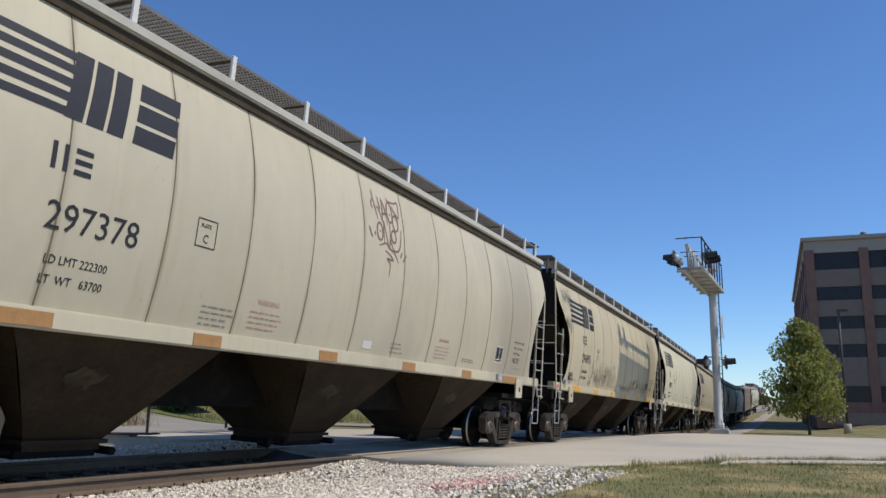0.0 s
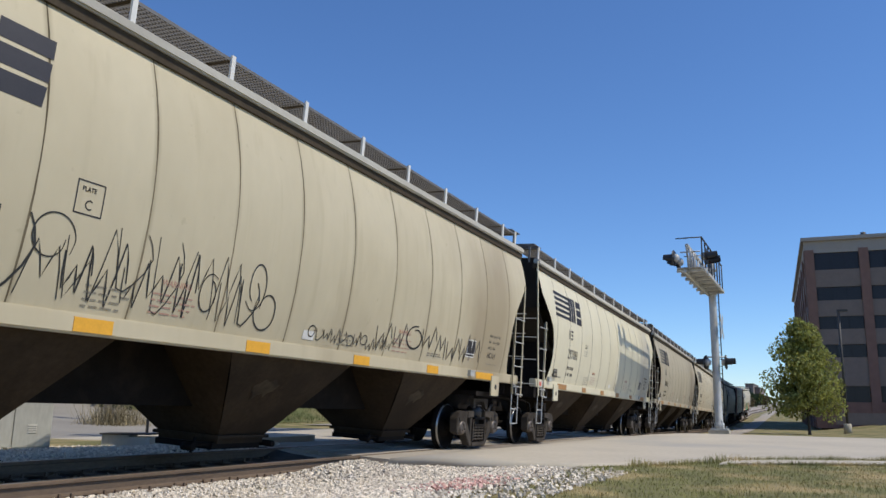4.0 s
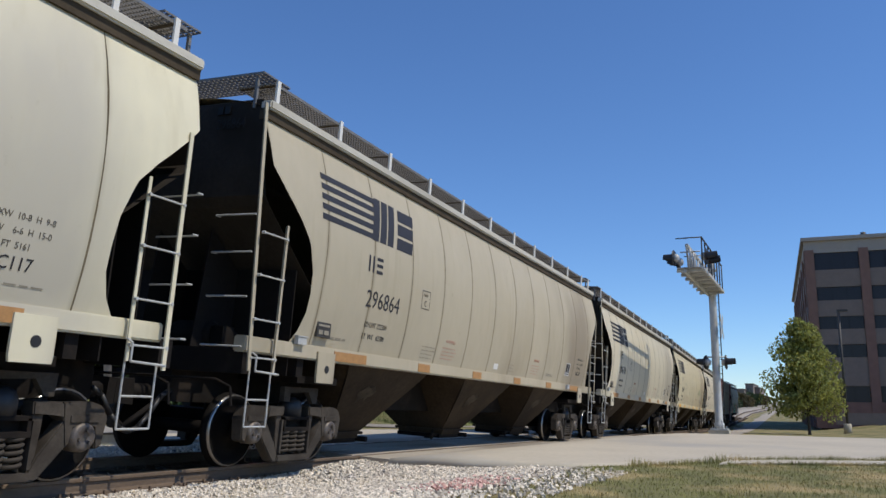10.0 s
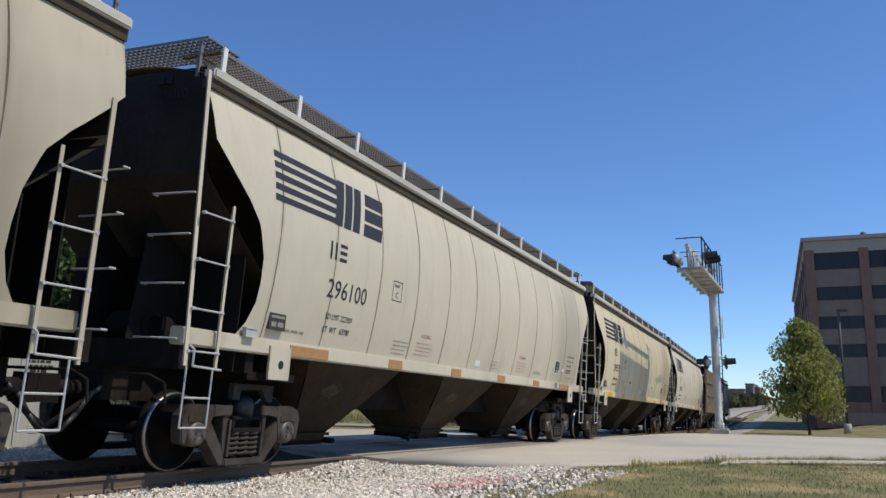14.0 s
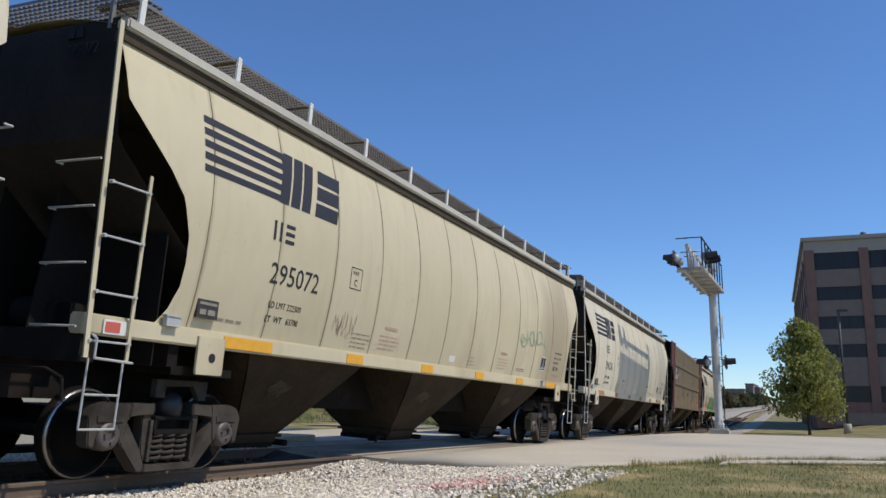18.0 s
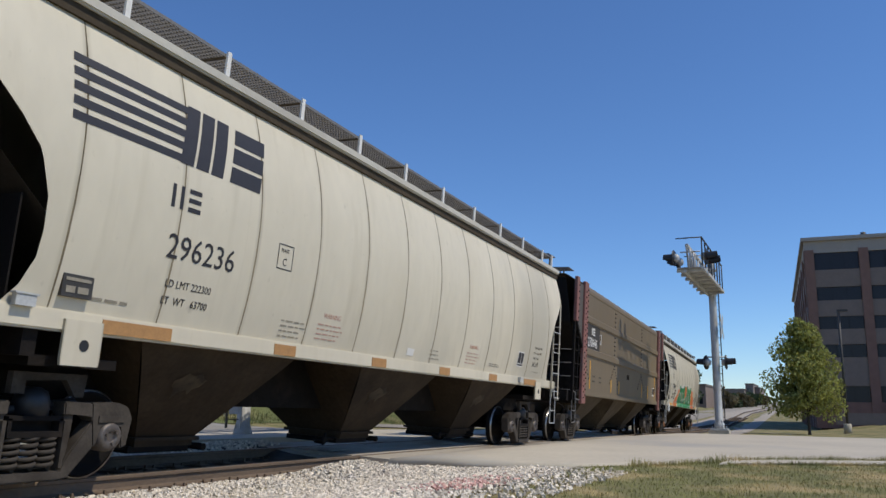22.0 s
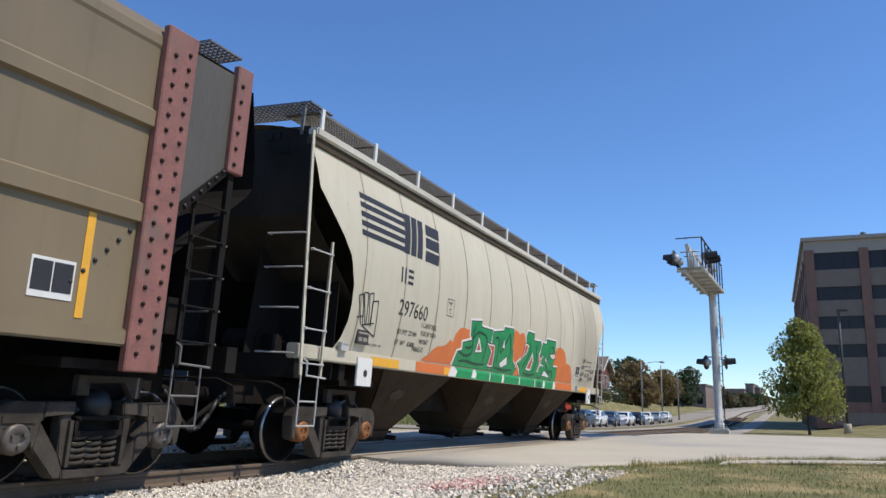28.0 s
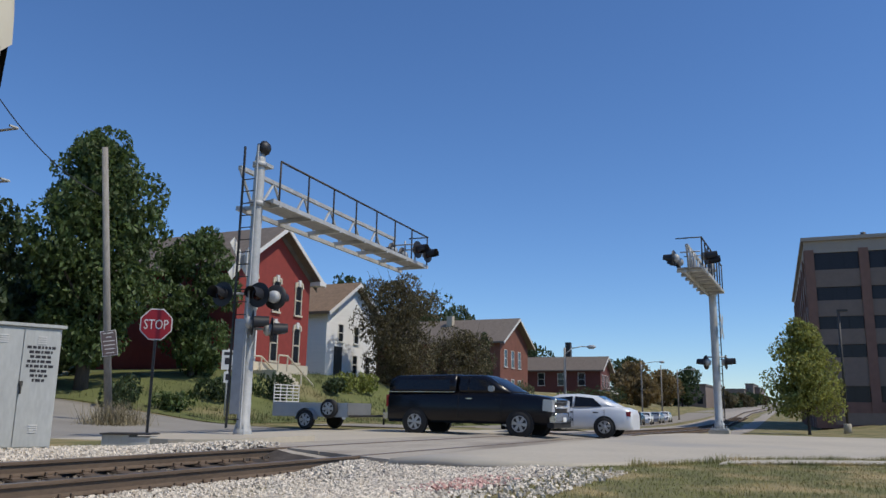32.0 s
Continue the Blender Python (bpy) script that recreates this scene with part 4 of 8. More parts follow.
def card_dark(k):
    bm = bmesh.new()
    a, b, c, d = ((-0.182, 0.005, 1.935, 2.182), (0.03, 0.182, 1.935, 2.182), (-0.182, 0.182, 1.88, 1.915))[k]
    side_patch(bm, [(a, c), (b, c), (b, d), (a, d)], 0.014, 2)
    return bm


def lines_mesh(width, rows, step, z0, thick):
    bm = bmesh.new()
    rnd = random.Random(rows * 7 + int(width * 100))
    for k in range(rows):
        z = z0 - k * step
        x = 0.0
        end = width * rnd.uniform(0.75, 1.0)
        while x < end:
            w = rnd.uniform(0.05, 0.16)
            side_patch(bm, [(x, z), (min(x + w, end), z), (min(x + w, end), z + thick), (x, z + thick)], 0.012, 1)
            x += w + 0.03
    return bm


def word_bars(bm, x, z, widths, height):
    """Bars that stand for a mark."""
    for w in widths:
        side_patch(bm, [(x, z), (x + w, z), (x + w, z + height), (x, z + height)], 0.012, 2)
        x += w + height * 0.3
    return bm


def bars_mesh(k):
    bm = bmesh.new()
    if k == 0:
        return word_bars(bm, -6.11, 2.86, (0.05, 0.05), 0.25)
    for j in range(3):
        side_patch(bm, [(-5.86, 2.86 + 0.1 * j), (-5.67, 2.86 + 0.1 * j), (-5.67, 2.91 + 0.1 * j), (-5.86, 2.91 + 0.1 * j)], 0.012, 1)
    return bm


def hopper_car(number, paint, strip, cap, label, load="222300", tare="63700", code="HC117", pads=None):
    car = thing("hopper_car", label, "rail car", group="cars of the freight train")
    for i in range(NPAN):
        part("side_panel", shared("side_panel:%d" % i, lambda: panel_mesh(i)), paint, car)
        if 0 < i:
            part("weld_seam", shared("weld_seam", seam_mesh), M["seam"], car, m=Matrix.Translation((PANX[i], 0, 0)))
    part("far_side", shared("far_side", far_side), paint, car)
    part("roof", shared("roof", roof_mesh), paint, car)
    part("top_chord", shared("top_chord", chord_mesh), M["chord"], car, "dusty grey-white rail along the roof's edge")
    part("chord_angle", shared("chord_angle", chord_strip_mesh), M["grime"], car)
    part("top_chord", shared("top_chord", chord_mesh), M["chord"], car, m=pose(0, 0, 0, 0, 0, 180))
    part("side_sill", shared("side_sill", sill_mesh), paint, car)
    part("side_sill", shared("side_sill", sill_mesh), paint, car, m=pose(0, 0, 0, 0, 0, 180))
    for i in range(3):
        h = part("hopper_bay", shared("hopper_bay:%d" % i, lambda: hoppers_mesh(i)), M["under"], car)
        part("outlet_gate", shared("outlet_gate", gate_mesh), M["wheel"], h, m=Matrix.Translation((BAYS[i], 0, 0)))
        part("oil_stain", shared("oil_stain", stain_mesh), M["grease"], h, m=Matrix.Translation((BAYS[i] - 0.35, 0, 0)))
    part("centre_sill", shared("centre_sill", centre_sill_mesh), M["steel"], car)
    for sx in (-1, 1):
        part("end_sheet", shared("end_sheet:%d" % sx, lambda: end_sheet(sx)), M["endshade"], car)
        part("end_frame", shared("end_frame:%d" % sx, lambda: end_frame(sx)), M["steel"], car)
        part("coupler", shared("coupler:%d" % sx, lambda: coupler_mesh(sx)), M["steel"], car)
        part("bulkhead", shared("bulkhead:%d" % sx, lambda: dark_backing_mesh(sx)), M["end_dark"], car)
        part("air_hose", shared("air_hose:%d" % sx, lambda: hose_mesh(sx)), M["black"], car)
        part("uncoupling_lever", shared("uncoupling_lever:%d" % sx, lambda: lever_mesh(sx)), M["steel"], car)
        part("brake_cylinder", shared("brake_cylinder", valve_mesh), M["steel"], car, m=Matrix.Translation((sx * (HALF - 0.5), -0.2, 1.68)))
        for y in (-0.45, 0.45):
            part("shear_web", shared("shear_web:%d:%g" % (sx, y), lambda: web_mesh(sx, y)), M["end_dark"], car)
        part("corner_post", shared("corner_post:%d" % sx, lambda: post_mesh(sx)), paint, car)
        x2 = HALF - 0.68 if sx > 0 else -(HALF - 0.46)
        part("ladder_stile", shared("ladder_stile", lambda: stile_mesh(1.22, 3.1)), paint, car, m=Matrix.Translation((x2, -1.55, 0)))
        for z in (1.38, 1.84, 2.38, 2.91):
            part("ladder_rung", shared("ladder_rung", lambda: rung_mesh(0.48)), M["galv"], car, m=Matrix.Translation((x2 if sx > 0 else x2 - 0.50, -1.56, z)))
        for z in (1.5, 2.1, 2.65, 3.12):
            part("grab_iron", shared("grab_iron", lambda: across_mesh(0.62 if sx < 0 else 0.62)), M["galv"], car, m=pose(sx * (HALF + 0.14), -1.5, z, 0, 0, 0) if sx < 0 else pose(sx * (HALF + 0.14), -0.88, z, 0, 0, 180))
        part("step", shared("step", stirrup_mesh), M["galv"], car, m=Matrix.Translation((x2 if sx > 0 else x2 - 0.44, -1.54, 1.22)))
        pd = part("jack_pad", shared("jack_pad", pad_mesh), pads or paint, car, m=Matrix.Translation((sx * 6.88, 0, 0)))
        part("pad_hole", shared("pad_hole", hole_mesh), M["black"], pd)
        part("cross_walk", shared("cross_walk", cross_walk_mesh), M["grating"], car, m=Matrix.Translation((sx * (HALF - 0.26), 0, 5.03)))
        for y in (-1.15, 1.15):
            part("cross_walk_leg", shared("cross_walk_leg", lambda: box(bmesh.new(), -0.02, 0.02, -0.02, 0.02, 4.58, 5.03)), M["grating"], car, m=Matrix.Translation((sx * (HALF - 0.02), y, 0)))
        if sx > 0:
            # Added dark sheet in place of the deep shade between two cars.
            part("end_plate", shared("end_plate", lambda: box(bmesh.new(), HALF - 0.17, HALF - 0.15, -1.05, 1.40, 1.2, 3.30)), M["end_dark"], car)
        truck(car, sx * TRUCK, cap)
    for s in (-1, 1):
        part("roof_walk", shared("roof_walk", lambda: grate_mesh(2 * HALF - 0.4)), M["grating"], car, m=pose(-HALF + 0.2, -0.98, 4.96) if s < 0 else pose(HALF - 0.2, 0.98, 4.96, 0, 0, 180))
        for k in range(12):
            x = -8.33 + 1.57 * k if k < 11 else 8.2
            part("walk_bracket", shared("walk_bracket", walk_post_mesh), M["white"] if s < 0 else paint, car, m=pose(x, -1.30, 4.60) if s < 0 else pose(x, 1.30, 4.60, 0, 0, 180))
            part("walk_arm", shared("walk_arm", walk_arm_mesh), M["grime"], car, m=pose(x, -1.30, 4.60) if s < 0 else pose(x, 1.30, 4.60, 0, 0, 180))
    for x in (-6.2, -3.7, -1.2, 1.3, 3.8, 6.3):
        half = 0.46 if abs(x) > 5 else 0.23
        part("reflector", shared("reflector:%g" % half, lambda: strip_mesh(half)), strip, car, m=Matrix.Translation((x, 0, 0)))
    for k in range(5):
        part("stripe", shared("stripe:%d" % k, lambda: stripes_mesh(k)), M["ink"], car)
    for k in range(2):
        part("emblem", shared("emblem:%d" % k, lambda: emblem_mesh(k)), M["ink"], car)
    for k in range(2):
        part("mark_bar", shared("mark_bar:%d" % k, lambda: bars_mesh(k)), M["ink"], car)
    side_word(car, number, -6.07, 2.33, 0.375, M["ink"])
    side_word(car, "LD LMT " + load, -5.98, 2.03, 0.118, M["ink"])
    side_word(car, "LT  WT   " + tare, -5.98, 1.85, 0.118, M["ink"])
    pl = part("plate_frame", shared("plate_frame", plate_frame), M["ink"], car)
    side_word(car, "PLATE", -4.15, 2.75, 0.065, M["ink"])
    side_word(car, "C", -4.10, 2.58, 0.14, M["ink"])
    c = part("consolidated_stencil", shared("consolidated_stencil", card_mesh), M["white"], car, m=Matrix.Translation((5.40, 0, 0)))
    for k in range(3):
        part("stencil_field", shared("stencil_field:%d" % k, lambda: card_dark(k)), M["ink"], c)
    side_word(car, code, 6.30, 1.91, 0.17, M["ink"])
    for k, words in enumerate(("EXW  10-8  H  9-8", "EW    6-6  H  15-0", "CU FT  5161")):
        side_word(car, words, 6.28, 2.34 - 0.125 * k, 0.085, M["ink_faint"])
    part("fine_print", shared("fine_print:a", lambda: lines_mesh(0.62, 1, 0.1, 1.78, 0.016)), M["ink_pale"], car, m=Matrix.Translation((6.34, 0, 0)))
    part("fine_print", shared("fine_print:b", lambda: lines_mesh(0.6, 4, 0.065, 1.90, 0.016)), M["ink_pale"], car, m=Matrix.Translation((-3.88, 0, 0)))
    holder = bmesh.new()
    box(holder, -0.10, 0.10, -1.56, -1.50, 1.50, 1.60)
    box(holder, -0.12, 0.12, -1.57, -1.50, 1.60, 1.615)
    hold = MESH.get("card_holder") or to_mesh("card_holder", holder)
    MESH["card_holder"] = hold
    part("card_holder", hold, M["galv"], car, m=Matrix.Translation((5.53, 0, 0)))
    part("card_holder", hold, M["galv"], car, m=Matrix.Translation((-7.55, -0.0, 0.12)))
    writing(number, 0.20, M["end_letter"], car, pose(-(HALF + 0.012), -0.58, 4.32, 90, 0, -90) @ Matrix.Diagonal((0.8, 1, 1, 1)), "end_number")
    for k in range(2):
        eb = bmesh.new()
        box(eb, -(HALF + 0.006), -(HALF - 0.016), -0.66 - 0.12 * k, -0.57 - 0.12 * k, 4.53, 4.64)
        part("end_mark", eb, M["end_letter"], car)
    side_word(car, "WARNING", -2.95, 2.04, 0.10, M["ink_red"])
    part("fine_print", shared("fine_print:c", lambda: lines_mesh(0.7, 4, 0.065, 1.94, 0.016)), M["ink_red"], car, m=Matrix.Translation((-3.05, 0, 0)))
    side_word(car, "WARNING", 2.32, 2.04, 0.10, M["ink_red"])
    part("fine_print", shared("fine_print:c", lambda: lines_mesh(0.7, 4, 0.065, 1.94, 0.016)), M["ink_red"], car, m=Matrix.Translation((2.22, 0, 0)))
    part("fine_print", shared("fine_print:e", lambda: lines_mesh(0.66, 2, 0.04, 1.80, 0.02)), M["ink_pale"], car, m=Matrix.Translation((3.52, 0, 0)))
    part("fine_print", shared("fine_print:f", lambda: lines_mesh(0.60, 1, 0.04, 1.765, 0.03)), M["ink_pale"], car, m=Matrix.Translation((-6.84, 0, 0)))
    ph = part("placard_holder", shared("placard_holder", holder_mesh), M["post"], car, "dark placard holder")
    part("holder_slot", shared("holder_slot", slot_mesh), M["ink_pale"], ph)
    part("tag_plate", shared("tag_plate", tag_mesh), M["white"], car, m=Matrix.Translation((-0.15, 0, 0)))
    part("fine_print", shared("fine_print:d", lambda: lines_mesh(0.45, 3, 0.07, 1.86, 0.016)), M["ink_pale"], car, m=Matrix.Translation((0.58, 0, 0)))
    return car


def plate_frame():
    bm = bmesh.new()
    a, b, z0, z1, w = -4.21, -3.89, 2.53, 2.85, 0.013
    for q in ([(a, z0), (b, z0), (b, z0 + w), (a, z0 + w)], [(a, z1 - w), (b, z1 - w), (b, z1), (a, z1)], [(a, z0), (a + w, z0), (a + w, z1), (a, z1)], [(b - w, z0), (b, z0), (b, z1), (b - w, z1)]):
        side_patch(bm, q, 0.012, 4)
    return bm


def holder_mesh():
    """Small metal frame for placards low on the side."""
    bm = bmesh.new()
    y = -(hw(1.86) + 0.02)
    box(bm, -7.20, -6.86, y, y + 0.04, 1.76, 1.97)
    return bm


def slot_mesh():
    bm = bmesh.new()
    y = -(hw(1.86) + 0.026)
    for a, b, c, d in ((-7.17, -6.89, 1.91, 1.94), (-7.16, -7.06, 1.80, 1.86), (-7.03, -6.91, 1.80, 1.86)):
        box(bm, a, b, y, y + 0.008, c, d)
    return bm


def tag_mesh():
    bm = bmesh.new()
    side_patch(bm, [(-0.13, 1.72), (0.13, 1.72), (0.13, 1.84), (-0.13, 1.84)], 0.011, 2)
    return bm


# ---- the brown hopper car with flat ribbed sides ----
BH = 8.42


def flat_patch(bm, x0, x1, z0, z1, y=-1.606):
    box(bm, x0, x1, y - 0.004, y + 0.004, z0, z1)
    return bm


def brown_side():
    """Three broad fields parted by two raised belts, one sheet."""
    bm = bmesh.new()
    rows = []
    for y, z in ((1.545, 1.52), (1.545, 2.59), (1.60, 2.61), (1.60, 2.79), (1.545, 2.82), (1.545, 3.58), (1.60, 3.61), (1.60, 3.77), (1.545, 3.81), (1.545, 4.46), (1.56, 4.5), (1.55, 4.60), (1.50, 4.70), (1.40, 4.78), (1.25, 4.83)):
        rows.append([(-7.3, -y, z), (0, -y, z), (6.95, -y, z)])
    grid(bm, rows, False)
    return bm


def brown_end_field(sx):
    """Dark upper corner field, cut off on the slope."""
    bm = bmesh.new()
    r, e = (7.34, 8.40) if sx < 0 else (6.96, 8.0)
    pts = [(sx * r, 4.62), (sx * e, 4.62), (sx * e, 3.55), (sx * r, 2.62)]
    plate(bm, pts, -1.57, -1.50)
    return bm


def brown_roof():
    bm = bmesh.new()
    rows = []
    for k in range(9):
        y = -1.26 + 2.52 * k / 8
        rows.append([(-BH, y, 4.825 + 0.06 * (1 - (y / 1.26) ** 2)), (BH, y, 4.825 + 0.06 * (1 - (y / 1.26) ** 2))])
    grid(bm, rows)
    return bm


def brown_rib(w, z0, z1):
    bm = bmesh.new()
    box(bm, -w, w, -1.64, -1.54, z0, z1)
    bmesh.ops.bevel(bm, geom=bm.edges[:], offset=0.015, segments=1, affect="EDGES")
    return bm


def rivets(pts, y):
    bm = bmesh.new()
    for x, z in pts:
        lathe(bm, [(0.026, y), (0.024, y - 0.016), (0.010, y - 0.026)], "y", 6, (x, 0, z))
    return bm


def brown_car():
    car = thing("hopper_car", "dark brown flat-sided hopper car with red end ribs", "rail car", group="cars of the freight train")
    pb = M["brown"]
    part("side_sheet", brown_side(), pb, car)
    part("side_sheet", brown_side(), pb, car, m=pose(0, 0, 0, 0, 0, 180))
    part("roof", brown_roof(), pb, car)
    sb = bmesh.new()
    box(sb, -7.4, 7.05, -1.60, -1.42, 1.36, 1.53)
    bmesh.ops.bevel(sb, geom=[e for e in sb.edges if abs(e.verts[0].co.x - e.verts[1].co.x) > 1], offset=0.02, segments=2, affect="EDGES")
    part("side_sill", sb, pb, car)
    for i in range(3):
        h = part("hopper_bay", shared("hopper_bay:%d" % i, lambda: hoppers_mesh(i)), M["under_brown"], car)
        part("outlet_gate", shared("outlet_gate", gate_mesh), M["wheel"], h, m=Matrix.Translation((BAYS[i], 0, 0)))
        part("rivet_row", rivets([(BAYS[i] - 1.5 + 0.17 * k, 1.40) for k in range(18)], -1.35), M["black"], h)
    for sx in (-1, 1):
        RB, CP = (7.36, 8.40) if sx < 0 else (6.98, 8.0)
        part("corner_field", brown_end_field(sx), M["field_grey"], car)
        rib = part("side_rib", brown_rib(0.22, 1.12, 4.74), M["redrib"], car, "dull red riveted rib", m=Matrix.Translation((sx * RB, 0, 0)))
        part("rivet_row", rivets([(dx, 1.3 + 0.165 * k + (0.08 if dx > 0 else 0)) for dx in (-0.10, 0.10) for k in range(20)], -1.64), M["rivet"], rib)
        post = part("corner_post", brown_rib(0.13, 3.45, 4.74), M["redrib"], car, "dull red riveted corner post", m=Matrix.Translation((sx * CP, 0, 0)))
        part("rivet_row", rivets([(-0.05 * sx, 3.55 + 0.19 * k) for k in range(6)], -1.64), M["rivet"], post)
        low = bmesh.new()
        box(low, sx * CP - 0.045, sx * CP + 0.045, -1.58, -1.52, 1.2, 3.46)
        part("corner_leg", low, M["end_dark"], car)
        gus = bmesh.new()
        plate(gus, [(sx * CP, 3.60), (sx * CP, 3.50), (sx * (RB + 0.08), 2.62), (sx * (RB + 0.08), 2.76)], -1.60, -1.52)
        part("gusset", gus, M["end_dark"], car)
        part("rivet_row", rivets([(sx * (CP - 0.06 - 0.105 * k), 3.54 - 0.105 * k) for k in range(9)], -1.60), M["black"], car)
        part("rivet_row", rivets([(sx * (RB - 0.3 - 0.12 * k), 2.50 - 0.12 * k) for k in range(6)], -1.545), M["black"], car)
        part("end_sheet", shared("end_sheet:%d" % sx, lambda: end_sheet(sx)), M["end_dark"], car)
        part("bulkhead", shared("bulkhead:%d" % sx, lambda: dark_backing_mesh(sx)), M["end_dark"], car)
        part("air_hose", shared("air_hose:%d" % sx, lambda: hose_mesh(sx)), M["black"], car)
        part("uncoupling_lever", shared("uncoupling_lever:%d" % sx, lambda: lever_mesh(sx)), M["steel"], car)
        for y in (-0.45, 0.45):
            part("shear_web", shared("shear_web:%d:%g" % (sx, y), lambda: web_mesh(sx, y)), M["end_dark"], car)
        part("end_frame", shared("end_frame:%d" % sx, lambda: end_frame(sx)), M["steel"], car)
        part("coupler", shared("coupler:%d" % sx, lambda: coupler_mesh(sx)), M["steel"], car)
        x2 = sx * (CP - 0.5)
        part("ladder_stile", shared("ladder_stile", lambda: stile_mesh(1.22, 3.1)), M["steel"], car, m=Matrix.Translation((x2, -1.55, 0)))
        for z in (1.48, 1.86, 2.24, 2.62, 3.0):
            part("ladder_rung", shared("ladder_rung", lambda: rung_mesh(0.42)), M["steel"], car, m=Matrix.Translation((min(x2, sx * (CP - 0.06)), -1.56, z)))
        part("step", shared("step", stirrup_mesh), M["grating"], car, m=Matrix.Translation((min(x2, sx * (CP - 0.06)), -1.54, 1.24)))
        part("ladder_stile", shared("ladder_stile", lambda: stile_mesh(1.22, 3.1)), M["steel"], car, m=pose(sx * (CP + 0.12), -0.95, 0.1, 0, 0, 90))
        for z in (1.48, 1.86, 2.24, 2.62):
            part("end_rung", shared("end_rung", lambda: bar(bmesh.new(), (0, -1.52, 0), (0, -0.92, 0), 0.013, 6)), M["grating"], car, m=Matrix.Translation((sx * (CP + 0.13), 0, z)))
        tank = bmesh.new()
        bar(tank, (sx * 7.75, -0.9, 1.75), (sx * 7.75, 0.2, 1.75), 0.22, 14)
        box(tank, sx * 7.55 - 0.15, sx * 7.55 + 0.15, -1.35, -1.15, 1.55, 1.95)
        part("brake_reservoir", tank, M["steel"], car)
        part("cross_walk", shared("cross_walk", cross_walk_mesh), M["grating"], car, m=Matrix.Translation((sx * 8.0, 0, 5.02)))
        legs = bmesh.new()
        for y in (-1.0, 1.0):
            bar(legs, (sx * 8.2, y, 4.68), (sx * 8.2, y, 5.03), 0.02)
            bar(legs, (sx * 7.8, y, 4.7), (sx * 7.8, y, 5.03), 0.02)
        part("walk_leg", legs, M["grating"], car)
        truck(car, sx * TRUCK, M["bearing"])
    part("roof_walk", shared("roof_walk", lambda: grate_mesh(2 * HALF - 0.4)), M["grating"], car, m=pose(-HALF + 0.2, 0.0, 4.97))
    for x in (-2.69, 2.69):
        part("rivet_row", rivets([(x + dx, z) for dx in (-0.05, 0.05) for z in (2.9, 3.05, 3.2, 3.35, 3.5, 3.9, 4.05, 4.2, 4.35)], -1.545), M["black"], car)
        part("rivet_row", rivets([(x + s * 0.11 * k, 2.50 - 0.10 * k) for s in (-1, 1) for k in range(7)], -1.545), M["black"], car)
    for x, z0, z1 in ((-6.3, 1.58, 2.46), (-3.13, 1.58, 2.02), (-1.75, 1.58, 2.02), (2.98, 1.58, 2.12), (4.45, 1.58, 2.12), (6.22, 1.58, 2.58)):
        b = bmesh.new()
        flat_patch(b, x - 0.045, x + 0.045, z0, z1, -1.549)
        part("reflector", b, M["yellow"], car)
    b = bmesh.new()
    flat_patch(b, -6.80, -5.10, 2.78, 3.56, -1.549)
    fld = part("number_field", b, M["brown_dark"], car)
    writing("270646", 0.19, M["chalk"], car, pose(-(BH + 0.185), -0.50, 4.24, 90, 0, -90) @ Matrix.Diagonal((0.85, 1, 1, 1)), "end_number")
    for ya, yb, z, hi in ((-0.70, -0.76, 4.44, 0.12), (-0.79, -0.86, 4.44, 0.12), (-0.40, -0.55, 4.13, 0.045), (-0.58, -0.76, 4.13, 0.045), (-0.40, -0.55, 4.05, 0.045), (-0.58, -0.76, 4.05, 0.045),
                          (-0.40, -0.55, 3.97, 0.045), (-0.58, -0.80, 3.97, 0.045), (-0.42, -0.56, 3.88, 0.045), (-0.60, -0.80, 3.88, 0.045), (-0.83, -1.04, 3.88, 0.045)):
        eb = bmesh.new()
        box(eb, -(BH + 0.186), -(BH + 0.180), yb, ya, z, z + hi)
        part("end_mark", eb, M["chalk_dim"], car)
    writing("270646", 0.41, M["white"], car, pose(-6.72, -1.556, 2.88, 90, 0, 0) @ Matrix.Diagonal((1.0, 1, 1, 1)))
    for x in (-6.24, -6.12):
        b = bmesh.new()
        flat_patch(b, x, x + 0.06, 3.25, 3.48, -1.556)
        part("mark_bar", b, M["white"], car)
    for z in (3.25, 3.34, 3.43):
        b = bmesh.new()
        flat_patch(b, -6.00, -5.82, z, z + 0.05, -1.556)
        part("mark_bar", b, M["white"], car)
    b = bmesh.new()
    for q in ((-5.13, -4.86, 3.36, 3.38), (-5.13, -4.86, 3.06, 3.08), (-5.13, -5.11, 3.06, 3.38), (-4.88, -4.86, 3.06, 3.38)):
        flat_patch(b, *q, -1.549)
    part("plate_frame", b, M["white"], car)
    writing("C", 0.15, M["white"], car, pose(-5.05, -1.556, 3.11, 90))
    b = bmesh.new()
    flat_patch(b, 5.66, 6.12, 1.72, 2.08, -1.549)
    card = part("consolidated_stencil", b, M["white"], car)
    for a, c in ((5.68, 5.88), (5.895, 6.10)):
        b = bmesh.new()
        flat_patch(b, a, c, 1.78, 2.05, -1.553)
        part("stencil_field", b, M["ink"], card)
    for x in (-5.9, -5.0):
        b = bmesh.new()
        for k in range(2):
            flat_patch(b, x, x + 0.30, 1.97 - 0.15 * k, 2.015 - 0.15 * k, -1.549)
        part("fine_print", b, M["brown_dark"], car)
